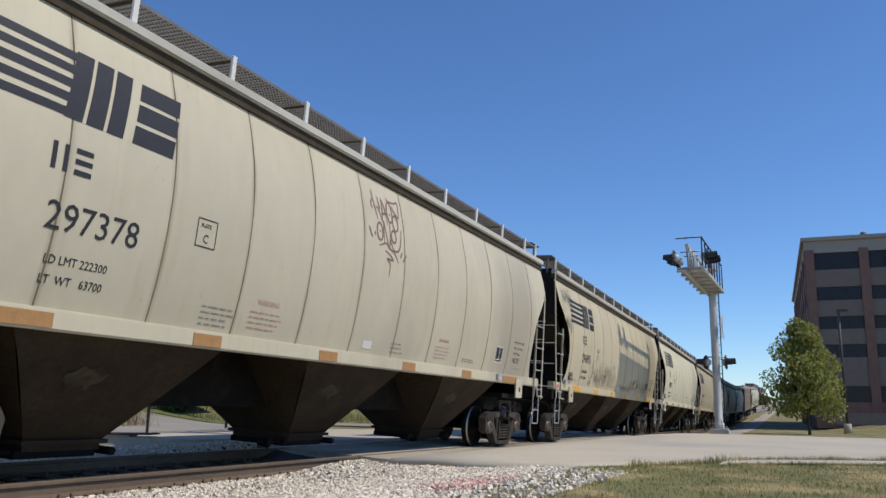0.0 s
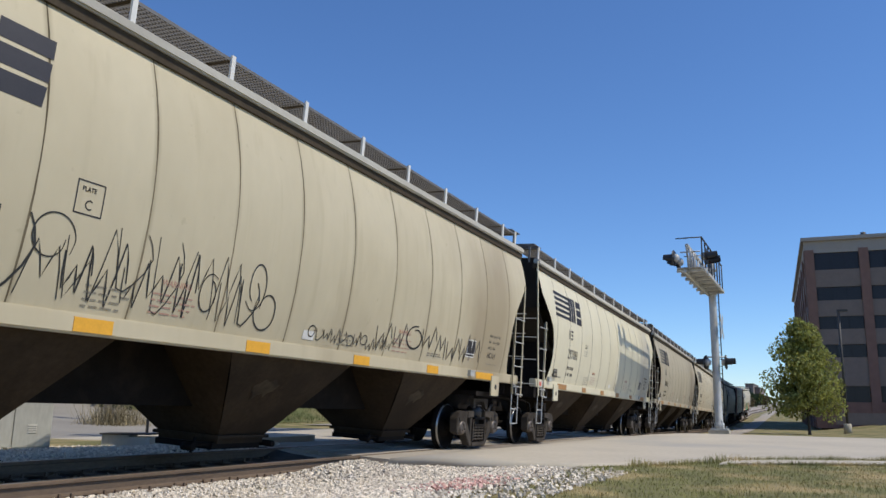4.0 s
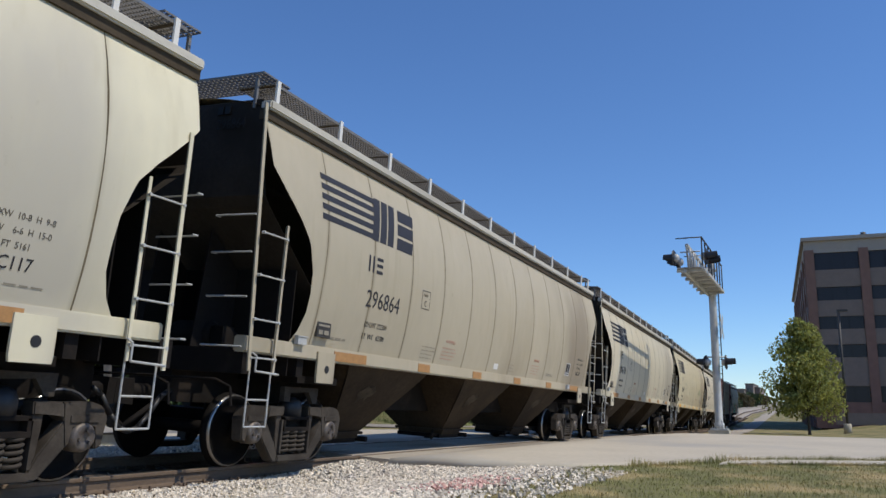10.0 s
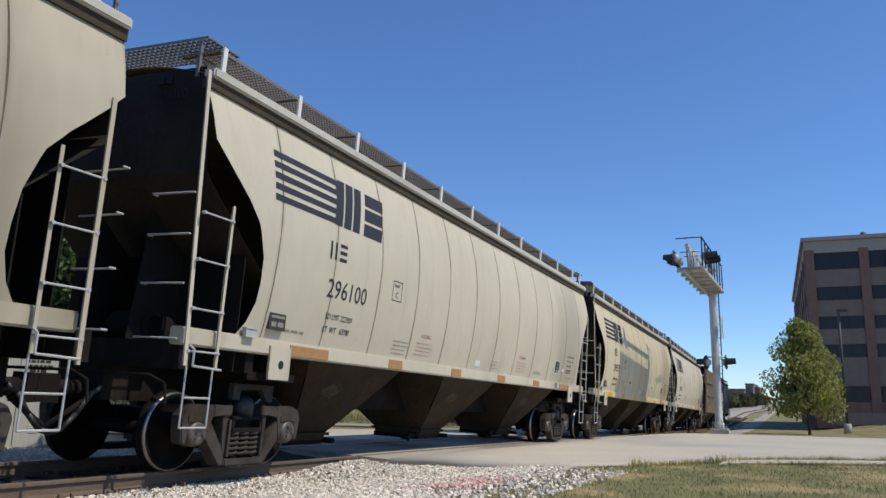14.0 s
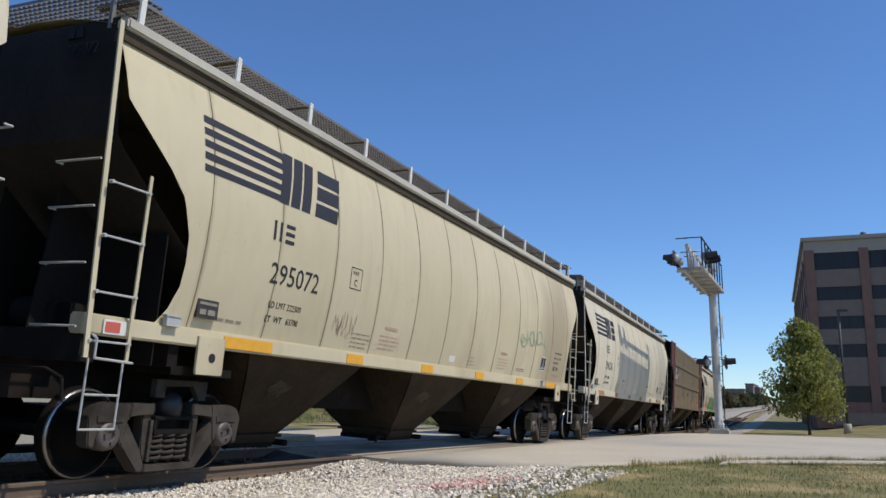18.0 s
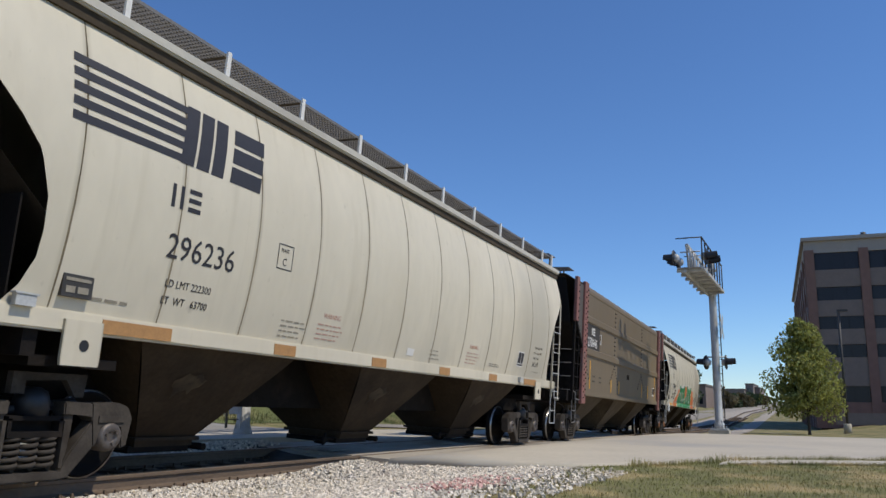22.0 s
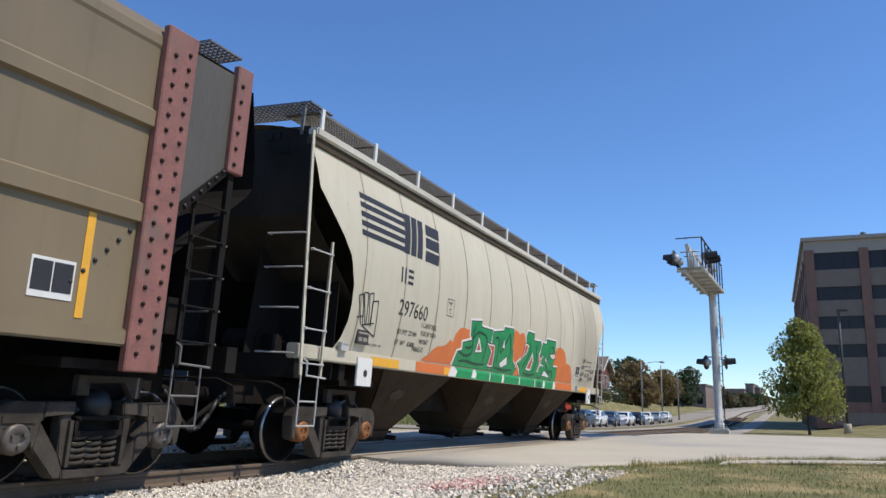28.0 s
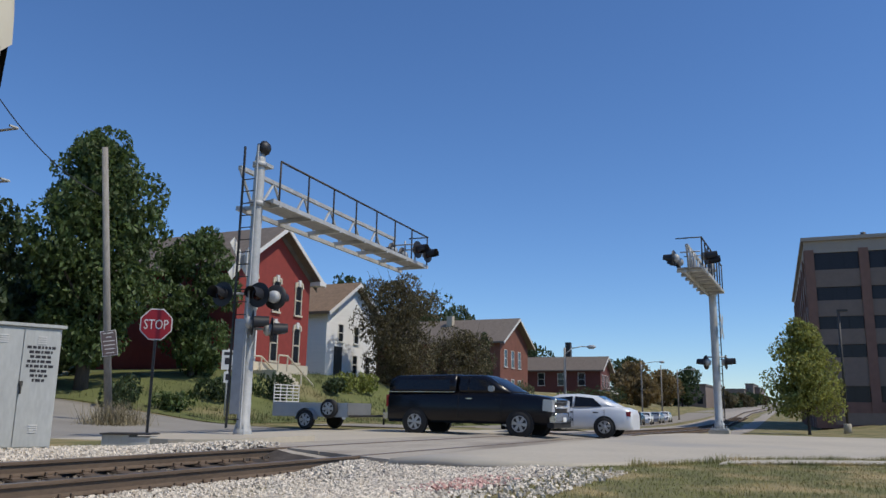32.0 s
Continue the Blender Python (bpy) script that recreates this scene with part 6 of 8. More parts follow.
def cantilever(label, m, length, deck, top, sgn, y0, y1):
    """Mast with an overhead arm along local x; y0 to y1 is its walkway."""
    ob = thing("crossing_signal", label, "railway signal", group="crossing signals", m=m)
    bm = bmesh.new()
    lathe(bm, [(0.20, 0.0), (0.20, 0.25), (0.155, 0.30), (0.145, 2.0), (0.13, top - 0.2), (0.11, top)], "z", 18)
    part("mast", bm, M["galv"], ob)
    bm = bmesh.new()
    for a in range(4):
        c, s = math.cos(a * math.pi / 2 + 0.78), math.sin(a * math.pi / 2 + 0.78)
        plate(bm, [(0.14, 0.0), (0.27, 0.0), (0.15, 0.45), (0.14, 0.45)], -0.015, 0.015, Matrix.Rotation(a * math.pi / 2 + 0.78, 4, "Z"))
    box(bm, -0.34, 0.34, -0.34, 0.34, -0.02, 0.04)
    part("base_flange", bm, M["galv"], ob)
    bm = bmesh.new()
    box(bm, -0.40, 0.40, -0.40, 0.40, -0.5, -0.03)
    part("foundation", bm, M["concrete"], ob)
    for a in range(4):
        b = bmesh.new()
        bar(b, (0.28 * math.cos(a * 1.571 + 0.2), 0.28 * math.sin(a * 1.571 + 0.2), 0.02), (0.28 * math.cos(a * 1.571 + 0.2), 0.28 * math.sin(a * 1.571 + 0.2), 0.14), 0.022, 6)
        part("anchor_bolt", b, M["galv"], ob)
    # walkway
    bm = bmesh.new()
    for k in range(int(abs(y1 - y0) / 0.05) + 1):
        y = min(y0, y1) + 0.05 * k
        box(bm, 0.0, length, y - 0.006, y + 0.006, deck, deck + 0.03)
    for k in range(int(length / 0.1)):
        box(bm, 0.1 * k - 0.012, 0.1 * k + 0.082, min(y0, y1), max(y0, y1), deck + 0.003, deck + 0.02)
    part("walkway", bm, M["galv_dark"], ob)
    for k in range(7):
        b = bmesh.new()
        x = 0.3 + (length - 0.6) * k / 6
        box(b, x - 0.05, x + 0.05, min(y0, y1) - 0.05, max(y1 + 0.30, y0 + 0.05), deck - 0.10, deck - 0.004)
        part("joist", b, M["galv"], ob)
    for y in (y0, y1 + 0.28):
        b = bmesh.new()
        low = 0.0 if y == y0 else 0.10
        box(b, 0.0, length, y - 0.04, y + 0.04, deck - 0.06 - low, deck + 0.05 - low)
        part("chord", b, M["galv"], ob)
    b = bmesh.new()
    box(b, 0.0, length - 0.6, y1 + 0.23, y1 + 0.33, deck + 0.90, deck + 1.0)
    part("chord", b, M["galv"], ob)
    n = 12
    for k in range(n):
        xa, xb = (length - 0.6) * k / n, (length - 0.6) * (k + 1) / n
        b = bmesh.new()
        bar(b, (xa, y1 + 0.28, deck - 0.1 if k % 2 else deck + 0.94), (xb, y1 + 0.28, deck + 0.94 if k % 2 else deck - 0.1), 0.04, 6)
        part("brace", b, M["galv"], ob)
    for y in (y0,):
        b = bmesh.new()
        bar(b, (0.3, y, deck + 1.08), (length, y, deck + 1.08), 0.03, 8)
        bar(b, (0.3, y, deck + 0.06), (0.3, y, deck + 1.08), 0.025, 8)
        part("handrail", b, M["post"], ob)
        for k in range(8):
            b = bmesh.new()
            x = 0.3 + (length - 0.34) * k / 7
            bar(b, (x, y, deck), (x, y, deck + 1.08), 0.025, 6)
            part("rail_post", b, M["post"], ob)
    for z, r in ((1.08, 0.022),):
        b = bmesh.new()
        bar(b, (length, y0, deck + z), (length, y1, deck + z), r, 8)
        part("handrail", b, M["post"], ob)
    # brackets that clamp the arm
    for z in (deck - 0.05, deck + 0.95):
        b = bmesh.new()
        lathe(b, [(0.18, z - 0.06), (0.18, z + 0.06)], "z", 16)
        box(b, 0.0, 0.3, -0.2, 0.2, z - 0.04, z + 0.04)
        part("clamp", b, M["galv"], ob)
    # ladder
    for y in (-0.19, 0.19):
        b = bmesh.new()
        box(b, -0.40, -0.355, y - 0.02, y + 0.02, 0.3, top + 0.05)
        part("ladder_stile", b, M["galv" if y < 0 else "post"], ob)
    for k in range(int((top - 0.8) / 0.30)):
        b = bmesh.new()
        bar(b, (-0.378, -0.19, 0.5 + 0.30 * k), (-0.378, 0.19, 0.5 + 0.30 * k), 0.013, 6)
        part("ladder_rung", b, M["post"], ob)
    # heads on the mast and over the lanes
    if sgn > 0:
        for x, y, z, turn in ((-0.30, 0.62, 3.42, -92), (-0.20, -0.34, 3.38, -88), (0.03, -0.67, 3.34, 94), (-0.24, -0.26, 2.72, 42), (0.14, -0.54, 2.58, 42)):
            b = bmesh.new()
            bar(b, (0, 0, z + 0.02), (x, y, z + 0.02), 0.03, 8)
            part("cross_arm", b, M["galv"], ob)
            head_part(ob, pose(x, y, z, 0, 0, turn))
        b = bmesh.new()
        box(b, -0.42, -0.405, -0.17, 0.10, 0.62, 2.80)
        part("ladder_guard", b, M["galv_dark"], ob, "flat sheet that bars the ladder")
    else:
        z = 2.75
        b = bmesh.new()
        bar(b, (0, -0.44, z + 0.22), (0, 0.44, z + 0.22), 0.03, 8)
        part("cross_arm", b, M["galv"], ob)
        head_part(ob, pose(0, -0.40, z, 0, 0, -18))
        head_part(ob, pose(0, 0.40, z, 0, 0, 174))
    for x in (length - 0.25, length - 1.1):
        b = bmesh.new()
        bar(b, (x, (y0 + y1) / 2, deck), (x, (y0 + y1) / 2, deck + 0.75), 0.03, 8)
        bar(b, (x, y0 - 0.1, deck + 0.62), (x, y1 + 0.1, deck + 0.62), 0.025, 8)
        part("cross_arm", b, M["galv"], ob)
        head_part(ob, pose(x, min(y0, y1) - 0.12, deck + 0.42, 0, 0, -8))
        head_part(ob, pose(x, max(y0, y1) + 0.12, deck + 0.42, 0, 0, 175))
    b = bmesh.new()
    lathe(b, [(0.19, -0.02), (0.18, -0.08), (0.12, -0.15), (0.03, -0.18)], "y", 16, (0.02, -0.06, top + 0.10))
    bar(b, (0, 0, top - 0.05), (0, 0, top + 0.2), 0.10, 10)
    part("bell", b, M["black"], ob)
    # crossbuck
    for a in (45, -45):
        b = bmesh.new()
        box(b, -0.11, 0.11, -0.008, 0.008, -0.62, 0.62)
        part("crossbuck_board", b, M["white"] if sgn > 0 else M["galv"], ob, "crossbuck board", m=pose(-0.05, 0.30, 4.25, 0, a, 0))
    return ob


cantilever("tall galvanised crossing signal with an overhead walkway and black lights", pose(14.9, 4.45, -0.10, 0, 0, 3.4), 9.6, 5.72, 7.0, 1, -0.42, 0.32)
cantilever("far galvanised crossing signal with an overhead arm over the road", pose(34.9, -3.80, 0.06, 0, 0, 180), 6.4, 5.70, 7.1, -1, 0.44, -0.44)

# curbed island round the mast
bm = bmesh.new()
pts = []
for k in range(24):
    a = 2 * math.pi * k / 24
    pts.append((14.0 + 2.3 * math.copysign(abs(math.cos(a)) ** 0.5, math.cos(a)), 4.4 + 1.5 * math.copysign(abs(math.sin(a)) ** 0.5, math.sin(a))))
a = [bm.verts.new((x, y, 0.06)) for x, y in pts]
b = [bm.verts.new((x, y, -0.35)) for x, y in pts]
bm.faces.new(a)
for i in range(24):
    bm.faces.new((a[i], a[(i + 1) % 24], b[(i + 1) % 24], b[i]))
solid("kerb_island", bm, M["concrete"], "pale concrete kerb island round the signal mast", "kerb", kind="structure")

# ---- relay cabinet and small things by the track ----
cab = thing("relay_cabinet", "grey aluminium relay cabinet with double doors", "cabinet", m=pose(9.28, 4.77, -0.22, 0, 0, -24) @ Matrix.Diagonal((1, 1, 1.09, 1)))
# local x along its front, -y to the camera
bm = bmesh.new()
box(bm, -1.30, 0.62, 0.0, 0.75, 0.12, 2.05)
bmesh.ops.bevel(bm, geom=bm.edges[:], offset=0.015, segments=1, affect="EDGES")
part("body", bm, M["cabinet"], cab)
bm = bmesh.new()
box(bm, -1.36, 0.68, -0.06, 0.80, 2.05, 2.10)
part("roof", bm, M["cabinet"], cab)
bm = bmesh.new()
box(bm, -1.25, 0.58, 0.04, 0.7, -0.1, 0.12)
part("plinth", bm, M["concrete"], cab)
for x0, x1 in ((-1.26, -0.62), (-0.60, -0.01), (0.01, 0.59)):
    bm = bmesh.new()
    box(bm, x0, x1, -0.022, -0.004, 0.16, 2.0)
    d = part("door", bm, M["cabinet"], cab)
    for zz in (1.78, 0.38):
        b = bmesh.new()
        for k in range(4):
            box(b, (x0 + x1) / 2 - 0.07, (x0 + x1) / 2 + 0.07, -0.034, -0.022, zz + 0.035 * k, zz + 0.035 * k + 0.018)
        part("louvre", b, M["white"], d)
b = bmesh.new()
bar(b, (0.03, -0.05, 0.98), (0.03, -0.05, 1.16), 0.018, 8)
box(b, 0.0, 0.06, -0.05, -0.02, 1.1, 1.18)
part("handle", b, M["post"], cab)
for k in range(8):
    b = bmesh.new()
    w = (0.46, 0.38, 0.34, 0.42, 0.44, 0.30, 0.28, 0.20)[k]
    x = 0.30 - w / 2
    while x < 0.30 + w / 2 - 0.02:
        e = min(x + random.uniform(0.03, 0.1), 0.30 + w / 2)
        box(b, x, e, -0.0265, -0.0225, 1.70 - 0.075 * k, 1.745 - 0.075 * k)
        x = e + 0.018
    part("notice_line", b, M["ink"], cab)

bx = thing("trackside_box", "low weathered grey box beside the track", "box", m=pose(11.75, 4.55, -0.22, 0, 0, -62))
bm = bmesh.new()
box(bm, -0.52, 0.0, -0.25, 0.25, -0.2, 0.34)
part("body", bm, M["cabinet"], bx)
bm = bmesh.new()
box(bm, 0.0, 0.40, -0.26, 0.26, -0.2, 0.30)
part("front", bm, M["cabinet"], bx)
bm = bmesh.new()
box(bm, -0.55, 0.42, -0.3, 0.3, 0.34, 0.37)
part("lid", bm, M["post"], bx)

sg = thing("stop_sign", "red octagonal stop sign on a dark post", "road sign", m=pose(14.36, 6.88, -0.15, 0, 0, -58))
bm = bmesh.new()
box(bm, -0.03, 0.03, 0.0, 0.05, 0.0, 2.95)
part("post", bm, M["post"], sg)
for r, y, mm, nm in ((0.415, -0.004, "white", "border"), (0.385, -0.012, "signred", "face")):
    bm = bmesh.new()
    plate(bm, [(r * math.cos(math.pi / 8 + k * math.pi / 4), 2.78 + r * math.sin(math.pi / 8 + k * math.pi / 4)) for k in range(8)], y, y + 0.006)
    part(nm, bm, M[mm], sg)
writing("STOP", 0.345, M["white"], sg, pose(0, -0.016, 2.66, 90) @ Matrix.Diagonal((0.72, 1, 1, 1)), align="CENTER")

# leaning utility pole with a small notice
up = thing("utility_pole", "leaning bare grey wooden utility pole", "pole", m=pose(19.3, 13.65, 0.35, 0, 0, 0))
bm = bmesh.new()
bar(bm, (0, 0, -0.4), (-1.65, -0.42, 8.7), 0.13, 12, 0.095)
part("pole", bm, M["wood"], up)
bm = bmesh.new()
box(bm, -0.24, 0.24, -0.012, 0.0, -0.42, 0.42)
nt = part("notice", bm, M["white"], up, "brown notice board with a white border", m=pose(-0.55, -0.28, 2.3, 0, -10, -50))
bm = bmesh.new()
box(bm, -0.225, 0.225, -0.018, -0.012, -0.405, 0.405)
part("notice_face", bm, M["signbrown"], nt)
for k in range(6):
    bm = bmesh.new()
    w = (0.15, 0.08, 0.17, 0.17, 0.15, 0.12)[k]
    box(bm, -w, w, -0.022, -0.018, 0.32 - 0.13 * k, 0.345 - 0.13 * k)
    part("notice_line", bm, M["white"], nt)


def wire(name, pts, r, label):
    cu = bmesh.new()
    fine = []
    for (p, q, sag) in pts:
        p, q = Vector(p), Vector(q)
        fine += [p.lerp(q, k / 14) - Vector((0, 0, sag * 4 * (k / 14) * (1 - k / 14))) for k in range(15)]
    for p, q in zip(fine, fine[1:]):
        if (q - p).length > 1e-4:
            bar(cu, p, q, r, 5, caps=False)
    return solid(name, cu, M["black"], label, "cable")


wire("overhead_cable", [((17.95, 13.3, 7.4), (15.34, 16.56, 11.33), 0.55), ((15.34, 16.56, 11.33), (10.0, 22.0, 16.0), 0.3)], 0.02, "thin black overhead cable slung from the pole")

ps = thing("road_notice", "small white black-marked road sign on a thin post", "road sign", m=pose(24.0, 12.85, 0.30, 0, 0, -55))
bm = bmesh.new()
bar(bm, (0, 0.02, 0), (0, 0.02, 2.55), 0.03, 8)
part("post", bm, M["galv"], ps)
for z0, z1, w in ((1.75, 2.5, 0.24), (1.25, 1.68, 0.12)):
    bm = bmesh.new()
    box(bm, -w, w, -0.01, 0.0, z0, z1)
    part("plate", bm, M["white"], ps)
for q in ((-0.16, 0.16, 2.3, 2.42), (-0.12, 0.12, 1.95, 2.2), (-0.05, 0.05, 1.35, 1.58)):
    bm = bmesh.new()
    box(bm, q[0], q[1], -0.016, -0.01, q[2], q[3])
    part("mark", bm, M["ink"], ps)

wk = thing("work_sign", "orange diamond road-works sign on a low stand", "road sign", m=pose(47.5, 6.95, land(47.5, 6.95), 0, 0, -70))
bm = bmesh.new()
plate(bm, [(0, 0.25), (0.96, 1.21), (0, 2.17), (-0.96, 1.21)], -0.01, 0.0)
part("face", bm, M["signorange"], wk)
for k, w in enumerate((0.26, 0.40, 0.30)):
    bm = bmesh.new()
    box(bm, -w, w, -0.016, -0.010, 1.50 - 0.30 * k, 1.66 - 0.30 * k)
    part("mark", bm, M["signdark"], wk)
bm = bmesh.new()
for s in (-1, 1):
    bar(bm, (0, 0.03, 0.5), (0.5 * s, 0.25, 0.0), 0.02)
    bar(bm, (0, 0.03, 0.5), (0.45 * s, -0.25, 0.0), 0.02)
bar(bm, (0, 0.03, 0.4), (0, 0.03, 1.9), 0.02)
part("stand", bm, M["post"], wk)


# ---- street lamps ----
def lamp(x, y, h, arm, name="street_lamp", mm="wood", label="tall street lamp with a curved arm"):
    ob = thing(name, label, "street lamp", group="street lamps", m=pose(x, y, land_cut(x, y), 0, 0, 0))
    bm = bmesh.new()
    bar(bm, (0, 0, -0.2), (0, 0, h), 0.13, 10, 0.08)
    part("pole", bm, M[mm], ob)
    if arm:
        pts = [(0, 0, h - 0.5), (0, -arm * 0.3, h - 0.05), (0, -arm * 0.7, h + 0.08), (0, -arm, h + 0.05)]
        bm = bmesh.new()
        for p, q in zip(pts, pts[1:]):
            bar(bm, p, q, 0.04, 8)
        part("arm", bm, M["galv"], ob)
        bm = bmesh.new()
        lathe(bm, [(0.05, -0.32), (0.15, -0.15), (0.16, 0.15), (0.08, 0.32)], "y", 10, (0, -arm - 0.2, h + 0.03))
        part("lamp_head", bm, M["galv"], ob)
    return ob


lamp(58.6, 9.9, 6.0, 1.9)
lamp(101.6, 12.9, 7.6, 2.4)
lamp(118.0, 13.4, 8.0, 0)
lamp(126.0, 12.4, 7.6, 2.2)
pl = thing("parking_lamp", "slim dark parking-lot lamp on a concrete base", "street lamp", m=pose(62.3, -9.1, land(62.3, -9.1), 0, 0, 0))
bm = bmesh.new()
bar(bm, (0, 0, 0.6), (0, 0, 8.55), 0.09, 8)
part("pole", bm, M["post"], pl)
bm = bmesh.new()
box(bm, -0.1, 0.6, -0.12, 0.12, 8.45, 8.59)
part("lamp_head", bm, M["post"], pl, m=pose(0, 0, 0, 0, 0, -90))
bm = bmesh.new()
lathe(bm, [(0.26, -0.1), (0.26, 0.62), (0.22, 0.66)], "z", 14)
part("foot", bm, M["concrete"], pl)


# ---- trees ----
def leaves(bm, centre, radii, n, size, rnd):
    cx, cy_, cz_ = centre
    for _ in range(n):
        v = Vector((rnd.gauss(0, 1), rnd.gauss(0, 1), rnd.gauss(0, 1))).normalized() * rnd.uniform(0.55, 1.0) ** 0.5
        p = Vector((cx + v.x * radii[0], cy_ + v.y * radii[1], cz_ + v.z * radii[2]))
        q = Euler((rnd.uniform(0, 6.28), rnd.uniform(0, 6.28), rnd.uniform(0, 6.28))).to_matrix()
        s = size * rnd.uniform(0.6, 1.4)
        pts = [p + q @ Vector(c) for c in ((-s, 0, 0), (0, -s * 0.55, s * 0.15), (s, 0, 0), (0, s * 0.55, s * 0.15))]
        bm.faces.new([bm.verts.new(c) for c in pts])
    return bm


def tree(name, label, x, y, z, height, trunk, clumps, n, size, material, seed, spread=(2.5, 2.5), low=0.25, rtrunk=0.25, shape="round", group="", twigs=0):
    rnd = random.Random(seed)
    ob = thing(name, label, "tree", group=group, m=pose(x, y, z))
    bm = bmesh.new()
    bar(bm, (0, 0, -0.3), (0.05, 0, trunk), rtrunk, 10, rtrunk * 0.7)
    bar(bm, (0.05, 0, trunk), (0.1, 0.05, height * 0.8), rtrunk * 0.7, 8, 0.03)
    part("trunk", bm, M["bark"], ob)
    cl = []
    for k in range(clumps):
        u = (k + 0.5) / clumps
        zz = height * (low + (0.97 - low) * u)
        if shape == "round":
            w = math.sqrt(max(0.05, 1 - ((zz / height - (low + 1) / 2) / ((1.06 - low) / 2)) ** 2))
        elif shape == "drop":
            w = min(1.0, 0.6 + 1.5 * u) * max(0.06, 1 - u) ** 0.6 * 1.18
        elif shape == "cone":
            w = max(0.08, 1.05 - u)
        else:
            w = max(0.12, (1 - u ** 2.2)) * min(1, 0.65 + u)
        a = rnd.uniform(0, 6.28)
        r = rnd.uniform(0.15, 0.78) * w
        cl.append((spread[0] * r * math.cos(a), spread[1] * r * math.sin(a), zz, w))
    for k, (cx, cy_, zz, w) in enumerate(cl[::max(1, clumps // 7)]):
        b = bmesh.new()
        bar(b, (0.05, 0, max(trunk * 0.8, zz - height * 0.22)), (cx, cy_, zz), rtrunk * 0.35, 6, 0.02)
        part("limb", b, M["bark"], ob)
    bm = bmesh.new()
    for cx, cy_, zz, w in cl:
        rr = spread[0] * rnd.uniform(0.30, 0.46) * (0.45 + 0.6 * w)
        leaves(bm, (cx, cy_, zz), (rr, rr * spread[1] / spread[0], rr * rnd.uniform(0.7, 1.0)), n // clumps, size, rnd)
    if twigs:
        tw = bmesh.new()
        for _ in range(twigs):
            cx, cy_, zz, w = rnd.choice(cl)
            p = Vector((cx, cy_, zz)) + Vector((rnd.gauss(0, 0.3), rnd.gauss(0, 0.3), rnd.gauss(0, 0.2)))
            bar(tw, p, p + Vector((cx * 0.3 + rnd.gauss(0, 0.4), cy_ * 0.3 + rnd.gauss(0, 0.4), rnd.uniform(0.3, 1.2))), 0.016, 3, 0.006, False)
        tagged(part("twig", tw, M["bark"], ob), kind="stuff")
    me = bpy.data.meshes.new("crown")
    bm.to_mesh(me)
    bm.free()
    tagged(part("crown", me, material, ob), kind="stuff")
    return ob


tree("broadleaf_tree", "tall dense green broadleaf tree on the lawn", 23.3, 19.9, land(23.3, 19.9), 10.9, 2.0, 80, 26000, 0.125, M["leaf"], 1, (3.05, 2.9), 0.14, 0.32)
tree("broadleaf_tree", "smaller green broadleaf tree beside the tall one", 28.6, 19.0, land(28.6, 19.0), 6.9, 1.4, 34, 9500, 0.12, M["leaf"], 2, (2.2, 2.2), 0.06, 0.18)
tree("broadleaf_tree", "dark green tree at the edge of the lawn", 19.5, 23.5, land(19.5, 23.5), 7.6, 1.5, 34, 8500, 0.16, M["leaf_dark"], 3, (3.4, 3.4), 0.10, 0.2)
tree("bare_tree", "half-bare brownish tree in front of the white house", 45.9, 17.5, land(45.9, 17.5), 7.0, 1.2, 50, 24000, 0.08, M["leaf_brown"], 4, (3.2, 3.0), 0.04, 0.16, twigs=420)
tree("bare_tree", "thin brownish tree beside the brick house", 55.0, 16.9, land(55.0, 16.9), 4.7, 1.0, 34, 16000, 0.085, M["leaf_brown"], 5, (3.0, 3.0), 0.03, 0.13, twigs=260)
tree("conifer", "narrow dark conifer beside the brick house", 63.5, 18.6, land(63.5, 18.6), 4.9, 0.5, 26, 3600, 0.13, M["leaf_dark"], 6, (1.2, 1.2), 0.05, 0.1, "cone")
tree("street_tree", "young light green street tree on the verge", 58.4, -6.75, land(58.4, -6.75), 7.4, 1.6, 64, 17000, 0.11, M["leaf_street"], 14, (3.0, 3.0), 0.22, 0.11, "drop", twigs=30)
for k, (x, y, h, w, mm) in enumerate(((150, 24, 7.6, 5.2, "leaf_autumn"), (160, 28, 9.0, 6.0, "leaf_dark"), (141, 21, 5.0, 3.6, "leaf_autumn"), (172, 23, 7.0, 5.0, "leaf_autumn"), (185, 21, 8, 4.8, "leaf_dark"),
                                      (108, 46, 10.0, 6.5, "leaf_dark"), (124, 50, 13.0, 7.0, "leaf_dark"), (148, 45, 9.6, 8.0, "leaf_dark"), (101, 44, 11.5, 8.0, "leaf_dark"), (66, 34, 10.4, 4.2, "leaf_dark"), (58, 40, 12.0, 5.5, "leaf_dark"),
                                      (14, 34, 9.5, 5.0, "leaf_dark"), (26, 36, 9.0, 5.0, "leaf"), (6, 28, 8.0, 4.2, "leaf_dark"), (27, 27, 6.0, 3.4, "leaf_dark"), (20, 28, 7.0, 3.6, "leaf_dark"), (23, 25, 4.5, 3.0, "leaf_dark"))):
    tree("background_tree", "full green tree behind the houses" if mm != "leaf_autumn" else "tree turning yellow-brown beside the street", x, y, land(x, y), h, h * 0.2, 22, 2600, 0.36 if x > 80 else 0.24, M[mm], 20 + k, (w, w), 0.12, 0.2, group="trees behind the street")


